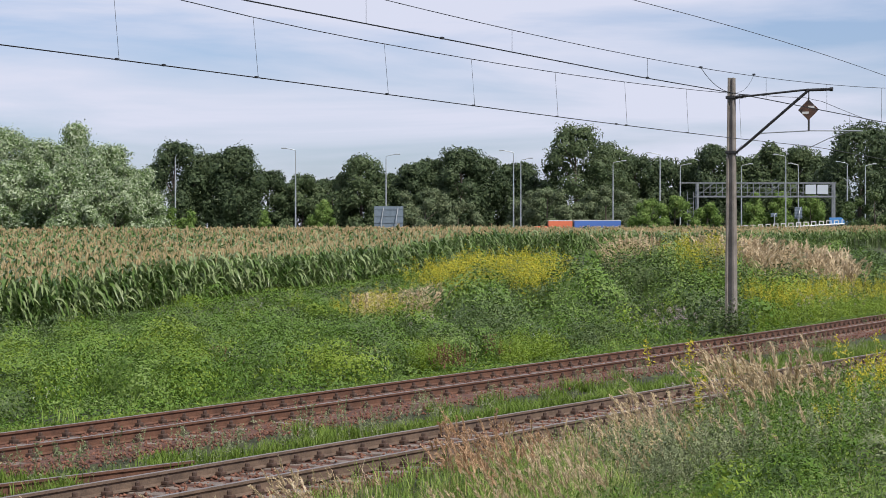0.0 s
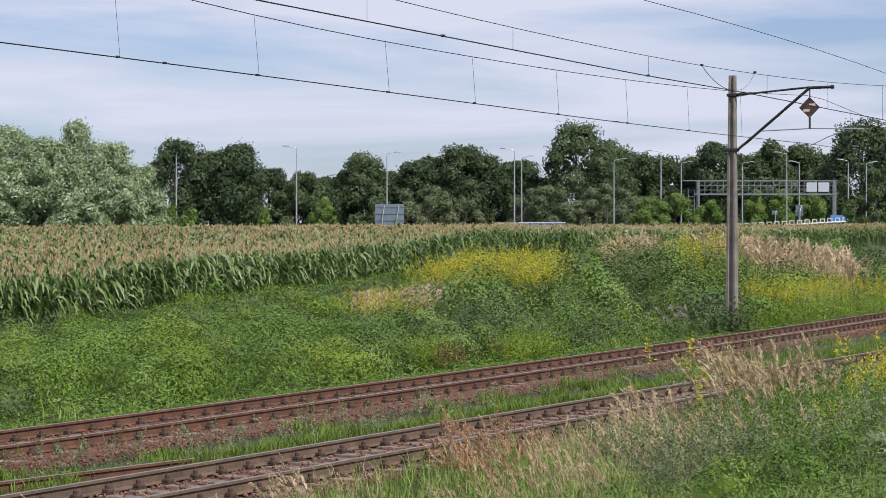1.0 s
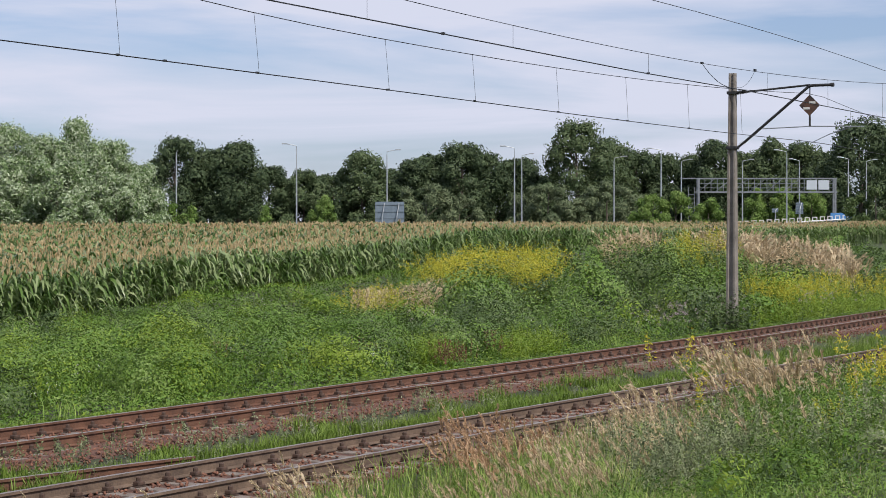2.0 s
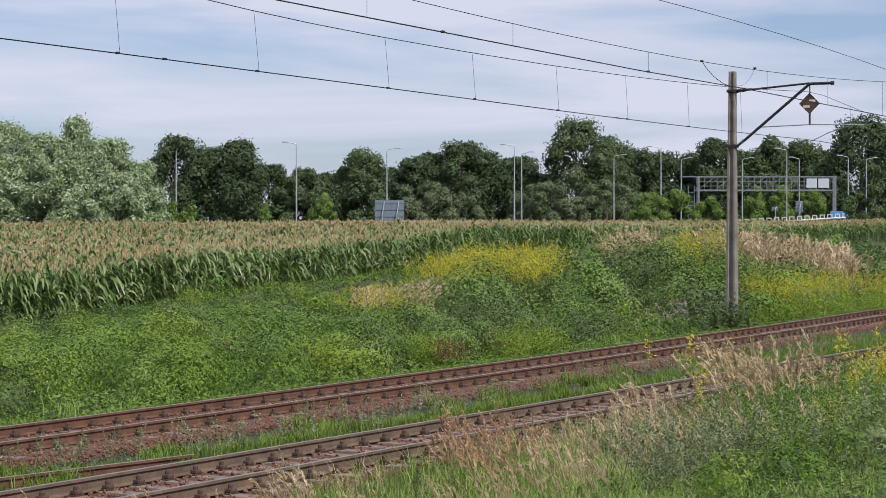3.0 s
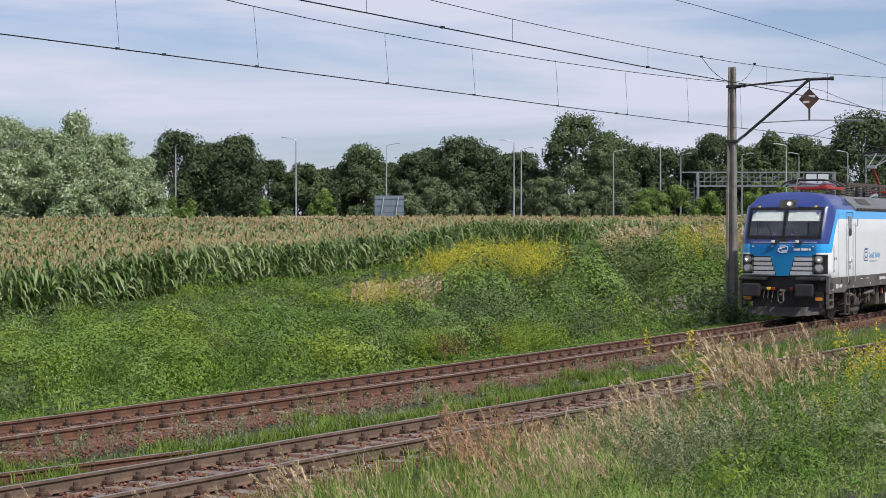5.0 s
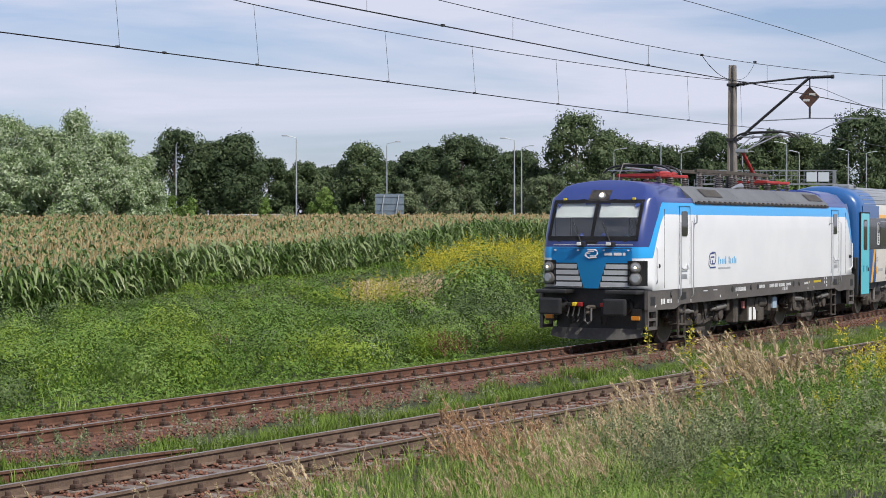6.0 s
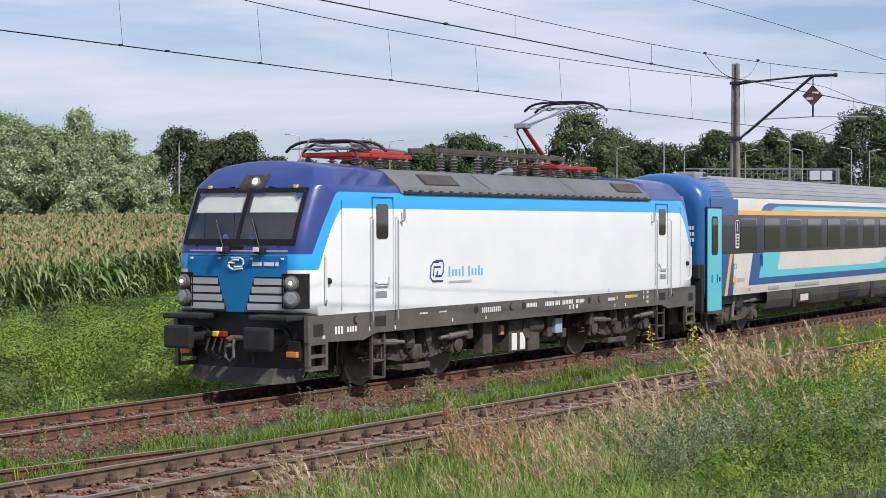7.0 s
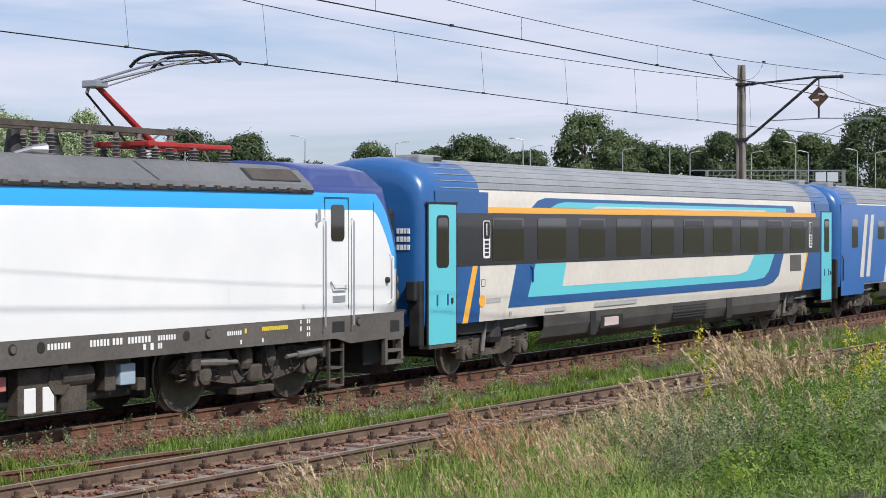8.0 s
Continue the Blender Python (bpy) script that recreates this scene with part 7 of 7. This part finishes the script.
def verges():
    grass_near = [tuft(i, 13, 0.26, 0.016, 0.10) for i in range(6)]
    # bright short grass beside the far track
    x = 16 + 60 * rng.random(5600) ** 1.3
    v = 1.75 + 2.4 * rng.random(5600) ** 1.2
    y = track_y(x) + v
    sow("verge_grass", "short bright green grass beside the track", "grass", grass_near, x, y, rng.uniform(0.35, 0.75, len(x)), [VERGE])
    # between the tracks
    x = 12 + 45 * rng.random(9000) ** 1.3
    y = NEAR_Y + 1.45 + (track_y(x) - 1.75 - NEAR_Y - 1.45) * rng.random(len(x))
    mid = np.abs((y - (NEAR_Y + 1.5)) / np.maximum(0.1, track_y(x) - 1.9 - NEAR_Y - 1.5) - 0.30)
    keep = drift(x, y, 0.9) * 1.3 + 0.24 + 0.16 * smooth(20, 34, x) - 1.35 * mid > 0.0
    sow("grass_between_tracks", "green grass growing between the two tracks", "grass", grass_near, x[keep], y[keep], rng.uniform(0.55, 1.25, keep.sum()), [VERGE])
    x = 14 + 40 * rng.random(420)
    y = NEAR_Y + 1.7 + (track_y(x) - 1.6 - NEAR_Y - 1.7) * rng.random(len(x)) ** 0.8
    sow("track_weeds", "thin grey-green weeds in the ballast", "weeds", [weed(i, 0.45, 3, 9, 0.05, 0.3, 0.06, "spike", 10) for i in range(5)], x, y, rng.uniform(0.5, 1.15, len(x)), [GREYHERB, GREYHERB])


PALE_PETAL = leafy("white petals", [(0.5, 0.5, 0.45), (0.62, 0.62, 0.58)], 0.2)


def far_bank():
    def cover(x, y):
        """Height of the leafy cover over the bank."""
        q = np.stack([x, y + 20.044], -1)
        k = (q @ ASIDE) / np.maximum(q @ AHEAD, 1.0)
        v = y - track_y(x)
        thicket = smooth(-0.045, 0.015, k) * smooth(5.5, 9.0, v) * smooth(0.5, 4.0, field_edge(x) - y)
        dome = lambda size, shift: np.sqrt(np.clip(bumps(x, y, size, shift) + 0.3, 0, 1))
        h = smooth(3.0, 4.6, v) * (0.05 + 0.2 * dome(1.9, 0) + 0.14 * dome(0.7, 1))
        return 0.06 + h + thicket * (0.25 * dome(2.4, 2) + 0.2 * dome(0.9, 3))

    # green nettles, herbs and brambles from the verge up to the maize
    for n, d0, d1, size in ((170000, 30, 62, 0.085), (150000, 62, 130, 0.15), (40000, 130, 205, 0.32)):
        x, y, k, d = polar(n, -0.275, 0.275, d0, d1)
        v = y - track_y(x)
        keep = (v > 1.9) & (y < field_edge(x) + 0.4)
        x, y, k, v = x[keep], y[keep], k[keep], v[keep]
        dark = smooth(-0.05, 0.02, k) * smooth(6.0, 9.0, v) * 1.1 + 0.7 * bumps(x, y, 4.0, 5) + 0.25 * rng.normal(size=len(x))
        lime = bumps(x, y, 3.0, 6) + 0.5 * bumps(x, y, 1.1, 7) + 0.2 * rng.normal(size=len(x))
        slots = np.where(dark > 0.5, 1, np.where(lime > 0.85, 2, np.where(lime < -0.6, 3, 0)))
        canopy("bank_weeds", "green nettles, herbs and darker brambles in swelling mounds", "weeds", x, y, cover, size, 0.62, [HERB, SHRUB, LIME, BRIGHT], slots, ragged=0.42, deep=0.75)
    # cushions of nettle on the low bank, taller shrubs in the thicket
    for n, k0, k1, d0, d1, r0, r1, leaf, per in ((300, -0.275, 0.03, 34, 62, 0.65, 1.5, 0.075, 800), (230, -0.275, 0.0, 58, 100, 0.6, 1.2, 0.11, 480), (90, -0.01, 0.17, 48, 68, 0.6, 1.25, 0.085, 680),
                                                 (240, -0.02, 0.275, 64, 128, 0.8, 2.0, 0.14, 330), (130, 0.12, 0.28, 110, 205, 1.1, 2.2, 0.26, 120)):
        x, y, k, d = polar(n, k0, k1, d0, d1)
        v = y - track_y(x)
        keep = (v > 4.6) & (y < field_edge(x) - 1.2)
        x, y, k, d, v = x[keep], y[keep], k[keep], d[keep], v[keep]
        tall = smooth(-0.04, 0.02, k) * smooth(6.0, 9.0, v)
        roll = rng.random(len(x)) + 0.5 * bumps(x, y, 5.0, 21)
        slots = np.where(tall > 0.5, np.where(roll < 0.62, 1, np.where(roll < 0.85, 3, 0)), np.where(roll < 0.22, 1, np.where(roll < 0.62, 0, np.where(roll < 0.88, 3, 2))))
        radius = rng.uniform(r0, r1, len(x)) * (0.75 + 0.25 * smooth(4.0, 8.0, v))
        mounds("leafy_mounds", "cushions of nettle, bramble and dogwood on the bank", "shrubs", x, y, radius, rng.uniform(0.6, 1.0, len(x)) + 0.25 * tall, leaf, per, [HERB, SHRUB, LIME, BRIGHT], slots)
    x, y, k, d = polar(15000, -0.275, 0.275, 30, 190, 1.6)
    v = y - track_y(x)
    keep = (v > 3.4) & (y < field_edge(x) + 0.6)
    x, y, k, d, v = x[keep], y[keep], k[keep], d[keep], v[keep]
    pick = (rng.random(len(x)) < 0.05) & (v > 4.5) & (drift(x, y, 3.0, 7.0) > 0.0)
    sow("mixed_weeds", "taller yellowish green weeds on the bank", "weeds", [weed(250 + i, 0.95, 5, 13, 0.12, 0.34, 0.18) for i in range(5)], x[pick], y[pick], rng.uniform(0.7, 1.15, pick.sum()), [LIME])
    pick = (rng.random(len(x)) < 0.05) & (v > 4.0)
    sow("white_flowers", "small white flowers among the weeds on the bank", "flowers", [weed(260 + i, 0.75, 5, 5, 0.06, 0.4, 0.2, "knob", 5) for i in range(4)], x[pick], y[pick], rng.uniform(0.8, 1.1, pick.sum()), [HERB, PALE_PETAL])
    g = (rng.random(len(x)) < 0.16) & (drift(x, y, 6.0, 2.0) > -0.05)
    sow("bank_grass", "long meadow grass among the weeds on the bank", "grass", [tuft(30 + i, 12, 0.7, 0.018, 0.16) for i in range(5)], x[g] + 0.3, y[g] + 0.2, rng.uniform(0.6, 1.2, g.sum()), [GRASS])
    # taller shrubs towards the pole
    tall = [weed(60 + i, 1.6, 7, 17, 0.2, 0.6, 0.4) for i in range(7)]
    x, y, k, d = polar(420, -0.02, 0.275, 55, 125)
    v = y - track_y(x)
    keep = (drift(x, y, 5.0, 3.0) > 0.0) & (y < field_edge(x) - 2) & (v > 7.0)
    sow("bramble_thicket", "dark green bramble and dogwood shoots on the bank", "shrubs", tall, x[keep], y[keep], rng.uniform(0.6, 1.15, keep.sum()), [SHRUB], sink=0.1)
    x, y = spot(0.156, 61.5)
    x, y = x + rng.normal(0, 0.5, 12), y + rng.normal(0, 0.3, 12)
    sow("pole_shrub", "dark green shrub round the foot of the pole", "shrub", tall, x, y, rng.uniform(0.6, 0.95, 12), [SHRUB])
    for n, k0, k1, d0, d1, sc in ((46, 0.105, 0.150, 76, 98, 1.2), (30, 0.02, 0.09, 60, 84, 0.9), (26, 0.185, 0.21, 84, 96, 1.15)):
        x, y, k, d = polar(n, k0, k1, d0, d1)
        keep = y - track_y(x) > 6
        sow("light_shrubs", "lighter green leafy shrubs on the bank", "shrubs", tall, x[keep], y[keep], sc * rng.uniform(0.75, 1.15, keep.sum()), [BRIGHT], sink=0.1)
    # goldenrod in flower along the top of the thicket and past the pole
    rod = [weed(80 + i, 1.5, 7, 12, 0.14, 0.28, 0.30, "plume", 22) for i in range(5)]
    for n, k0, k1, d0, d1, s in ((150, -0.010, 0.062, 88, 100, 1.75), (26, -0.055, -0.02, 74, 86, 1.3), (80, 0.168, 0.25, 70, 90, 1.15), (26, 0.13, 0.152, 88, 98, 1.7), (16, 0.045, 0.058, 76, 80, 1.7)):
        x, y, k, d = polar(n, k0, k1, d0, d1)
        sow("goldenrod", "flowering yellow goldenrod on the bank", "goldenrod", rod, x, y, s * rng.uniform(0.8, 1.15, n), [LIME, GOLD])
    young = [weed(95 + i, 1.0, 6, 16, 0.15, 0.3, 0.25) for i in range(4)]
    for n, k0, k1, d0, d1, s in ((700, 0.165, 0.27, 64, 92, 0.9), (60, -0.02, 0.0, 47, 52, 0.9), (110, 0.035, 0.07, 49, 56, 0.85), (60, 0.12, 0.15, 74, 84, 1.2)):
        x, y, k, d = polar(n, k0, k1, d0, d1)
        keep = y - track_y(x) > 3.6
        sow("young_goldenrod", "lime green young goldenrod on the bank", "goldenrod", young, x[keep], y[keep], s * rng.uniform(0.8, 1.2, keep.sum()), [LIME])
    # dry grass
    dry = [reed(10 + i, 1.2, 6, 10, 2.2) for i in range(5)]
    for n, k0, k1, d0, d1, s in ((300, 0.145, 0.225, 96, 110, 2.0), (100, -0.045, -0.006, 80, 92, 1.5), (50, 0.09, 0.12, 98, 108, 2.2)):
        x, y, k, d = polar(n, k0, k1, d0, d1)
        sow("dry_grass", "pale dry grass plumes on the bank", "grass", dry, x, y, s * rng.uniform(0.8, 1.15, n), [STRAW, GRASS])
    # reddish seed heads and mauve flowers
    dock = [weed(120 + i, 0.95, 5, 6, 0.08, 0.4, 0.12, "spike", 24) for i in range(3)]
    for k, d in ((0.003, 47), (0.006, 46.6), (-0.120, 48), (0.028, 52), (-0.05, 50)):
        n = 5
        x, y = spot(k, d)
        x, y = x + rng.normal(0, 0.25, n), y + rng.normal(0, 0.25, n)
        sow("dock_plants", "reddish brown dock seed heads", "dock", dock, x, y, rng.uniform(0.8, 1.1, n), [HERB, BURGUNDY])
    thistle = [weed(130 + i, 1.15, 6, 10, 0.10, 0.35, 0.16, "knob", 12) for i in range(3)]
    for k, d, n in ((0.134, 59, 9), (0.118, 60, 4), (0.0, 58, 3), (0.21, 66, 5)):
        x, y = spot(k, d)
        x, y = x + rng.normal(0, 0.9, n), y + rng.normal(0, 0.6, n)
        sow("thistles", "thistles with pale mauve flower heads", "thistle", thistle, x, y, rng.uniform(0.8, 1.2, n), [SHRUB, MAUVE])


def near_bank():
    """The slope on which the tripod stands."""
    nod_yaw = lambda n: rng.normal(math.radians(125), 0.55, n)
    ok = lambda y, m=1.75: y < NEAR_Y - m
    x, y, k, d = polar(9000, -0.27, 0.27, 11, 44)
    keep = ok(y)
    x, y, k, d = x[keep], y[keep], k[keep], d[keep]
    sow("bank_grass", "long green grass on the near bank", "grass", [tuft(40 + i, 14, 0.5, 0.012, 0.14, 0.6) for i in range(7)], x, y, rng.uniform(0.55, 1.15, len(x)) * (1 - 0.3 * smooth(0.0, -0.1, k) - 0.35 * smooth(0.1, 0.16, k)) * (0.6 + 0.4 * smooth(14, 22, d)), [GRASS])
    gx, gy, gk, gd = x, y, k, d

    def cover(x, y):
        q = np.stack([x, y + 20.044], -1)
        deep = q @ AHEAD
        k = (q @ ASIDE) / np.maximum(deep, 1.0)
        stand = smooth(0.11, 0.19, k)
        h = 0.16 + 0.2 * bumps(x, y, 1.1, 11) + 0.12 * bumps(x, y, 0.4, 12)
        h = h + stand * (0.38 + 0.36 * bumps(x, y, 1.3, 13) + 0.3 * bumps(x, y, 0.45, 14))
        return np.maximum(h * (0.2 + 0.8 * smooth(12.0, 21.0, deep)), 0.05)

    x, y, k, d = polar(210000, -0.02, 0.275, 11, 40)
    keep = ok(y, 1.9) & (rng.random(len(x)) < 0.25 + 0.75 * smooth(0.05, 0.16, k))
    x, y, k, d = x[keep], y[keep], k[keep], d[keep]
    tone = bumps(x, y, 1.6, 15) + 0.6 * bumps(x, y, 0.5, 16) + 0.25 * rng.normal(size=len(x))
    bx, by = spot(0.145, 18.6)
    grey = np.exp(-((x - bx) ** 2 + (y - by) ** 2) / 1.3) + 0.45 * bumps(x, y, 0.7, 17) + 0.2 * rng.normal(size=len(x))
    slots = np.where(grey > 0.85, 3, np.where(tone > 0.9, 2, np.where(tone < -0.75, 1, np.where(tone > 0.3, 4, 0))))
    canopy("near_weeds", "leafy green weeds with grey mugwort on the near bank", "weeds", x, y, cover, 0.026 + 0.0014 * d, 0.3, [HERB, BRIGHT, LIME, GREYHERB, SHRUB], slots, ragged=0.7, deep=0.75, upright=0.8)
    x, y, k, d = gx, gy, gk, gd
    pick = (drift(x, y, 1.3, 6.0) > -0.12) & (rng.random(len(x)) < 0.16 + 0.5 * smooth(-0.02, 0.03, k) * smooth(0.18, 0.12, k))
    sow("dry_blades", "dry straw-coloured grass blades on the near bank", "grass", [tuft(240 + i, 12, 0.6, 0.009, 0.14, 0.8) for i in range(5)], x[pick], y[pick] + 0.1, rng.uniform(0.5, 0.9, pick.sum()) * (0.45 + 0.55 * smooth(14, 23, d[pick])), [STRAW])
    nod = [reed(30 + i, 1.05, 3, 40, 1.05) for i in range(10)]
    # loose drifts of dry reed grass: (number, bearings, distances, size, margin, reddish)
    for n, k0, k1, d0, d1, s, m, red in ((24, -0.10, -0.045, 18.5, 22.0, 0.8, 1.5, False), (52, 0.0, 0.055, 21.5, 26.0, 0.88, 1.5, True), (26, 0.03, 0.08, 20, 25, 0.8, 1.5, False), (46, 0.075, 0.14, 21, 28, 0.95, 1.6, False),
                                         (16, 0.10, 0.15, 25, 30, 1.15, 1.6, False), (24, 0.165, 0.186, 26, 30, 1.65, 1.8, False), (11, 0.198, 0.214, 26, 29, 1.55, 1.8, False), (24, 0.0, 0.10, 16, 20, 0.7, 1.8, False), (14, 0.1, 0.2, 17, 23, 0.85, 2, False), (36, -0.25, -0.1, 15.5, 19, 0.75, 1.5, False)):
        x, y, k, d = polar(n, k0, k1, d0, d1)
        keep = ok(y, m)
        if keep.sum():
            sow("reed_grass", "reddish dry reed grass beside the near track" if red else "dry tan reed grass with nodding feathery plumes", "grass", nod, x[keep], y[keep], s * rng.uniform(0.75, 1.1, keep.sum()), [RUST_STRAW if red else STRAW, GRASS], yaw=nod_yaw(keep.sum()))
    # goldenrod
    rod = [weed(160 + i, 1.35, 3, 20, 0.11, 0.22, 0.16, "plume", 40) for i in range(5)]
    for n, k0, k1, d0, d1, s in ((12, 0.222, 0.262, 21, 26, 1.0), (4, 0.138, 0.156, 28, 31, 1.15), (6, 0.225, 0.258, 24, 28, 1.0), (4, 0.09, 0.13, 22, 25, 0.6), (3, 0.21, 0.25, 17, 19, 0.6)):
        x, y, k, d = polar(n, k0, k1, d0, d1)
        keep = ok(y)
        sow("goldenrod", "yellow flowering goldenrod on the near bank", "goldenrod", rod, x[keep], y[keep], s * rng.uniform(0.75, 1.1, keep.sum()), [LIME, GOLD])
    # shrubby weeds on the slope, some of them grey mugwort
    x, y, k, d = polar(520, 0.09, 0.28, 13.5, 29)
    keep = ok(y, 2.2) & (rng.random(len(x)) < 0.2 + 0.8 * smooth(0.12, 0.2, k))
    x, y, k, d = x[keep], y[keep], k[keep], d[keep]
    bx, by = spot(0.148, 18.8)
    near_bush = np.hypot(x - bx, y - by) < 0.9
    roll = rng.random(len(x))
    slots = np.where(near_bush, 3, np.where(roll < 0.42, 0, np.where(roll < 0.62, 1, np.where(roll < 0.72, 2, np.where(roll < 0.8, 3, 4)))))
    radius = rng.uniform(0.16, 0.36, len(x)) * (0.8 + 0.3 * smooth(18, 26, d))
    mounds("weed_clumps", "bushy clumps of green weeds and grey mugwort", "weeds", x, y, radius, rng.uniform(0.9, 1.6, len(x)), 0.055, 3300, [HERB, BRIGHT, LIME, GREYHERB, SHRUB], slots, 0.36)
    green = [weed(170 + i, 1.2, 4, 30, 0.12, 0.22, 0.15) for i in range(6)]
    x, y, k, d = polar(760, 0.12, 0.28, 14, 28)
    keep = ok(y, 2) & (drift(x, y, 2.0, 1.0) > -0.2) & (rng.random(len(x)) < 0.15 + 0.85 * smooth(0.13, 0.20, k))
    tone = rng.random(keep.sum()) < 0.22
    for sel, mt in ((tone, LIME), (~tone, HERB)):
        sow("green_stand", "tall leafy green stems on the near bank", "weeds", green, x[keep][sel], y[keep][sel], rng.uniform(0.4, 0.8, sel.sum()) * (0.5 + 0.5 * smooth(14, 21, d[keep][sel])), [mt])
    grey = [weed(180 + i, 0.95, 6, 24, 0.065, 0.3, 0.18, "spike", 16, (0, 0)) for i in range(5)]
    for n, k0, k1, d0, d1 in ((60, 0.11, 0.18, 16, 21), (40, 0.075, 0.125, 22, 26), (20, 0.2, 0.26, 14, 18)):
        x, y, k, d = polar(n, k0, k1, d0, d1)
        keep = ok(y, 1.8) & (drift(x, y, 2.5, 9.0) > -0.1)
        sow("mugwort", "grey-green mugwort on the near bank", "weeds", grey, x[keep], y[keep], rng.uniform(0.6, 1.0, keep.sum()), [GREYHERB, GREYHERB])
    x, y, k, d = polar(14, 0.125, 0.158, 28, 33)
    keep = ok(y, 1.6)
    sow("thistles", "thistles with pale mauve flower heads on the near bank", "thistle", [weed(190 + i, 1.4, 3, 12, 0.12, 0.35, 0.12, "knob", 16) for i in range(3)], x[keep], y[keep], rng.uniform(0.8, 1.1, keep.sum()) * 0.8, [GREYHERB, MAUVE])


verges()
far_bank()
near_bank()


# ---- what moves ----
def train_head(t):
    return 25.065 - 14.964 * (t - 7.0) + 0.0106 * (t - 7.0) ** 2


def vehicle_pose(t, offset, pivot_a, pivot_b):
    """The vehicle rides on two pivots that follow the track; its own zero is its front buffer."""
    s = train_head(t) + offset
    a, b = s + pivot_a, s + pivot_b
    ya, yb = float(track_y(a)), float(track_y(b))
    ang = math.atan2(yb - ya, b - a)
    return Matrix.Translation((a, ya, 0)) @ Matrix.Rotation(ang, 4, "Z") @ Matrix.Translation((-pivot_a, 0, 0))


def motions():
    times = [i * 0.5 for i in range(17)]
    for ob, offset, pa, pb in VEHICLES:
        walk(ob, [(t, vehicle_pose(t, offset, pa, pb)) for t in times])
    steps = [i / 30 for i in range(241)]
    for ob, x, r in WHEELS:
        walk(ob, [(t, pose(x, 0, r, 0, math.degrees((train_head(t) - train_head(0)) / r), 0)) for t in steps])
    # the lorry runs along the motorway and out of sight
    rows = []
    for t in (0.0, 0.4, 0.8, 1.2, 1.6, 2.0, 3.0, 4.0, 6.0, 8.0):
        x, y = spot(LORRY_K0 + LORRY_V * t, 282)
        rows.append((t, pose(x, y, float(land(x, y)) + LORRY_LIFT, 0, 0, -58)))
    walk(LORRY, rows)


LORRY_K0, LORRY_V, LORRY_LIFT = 0.0780, -0.031, 0.0
motions()
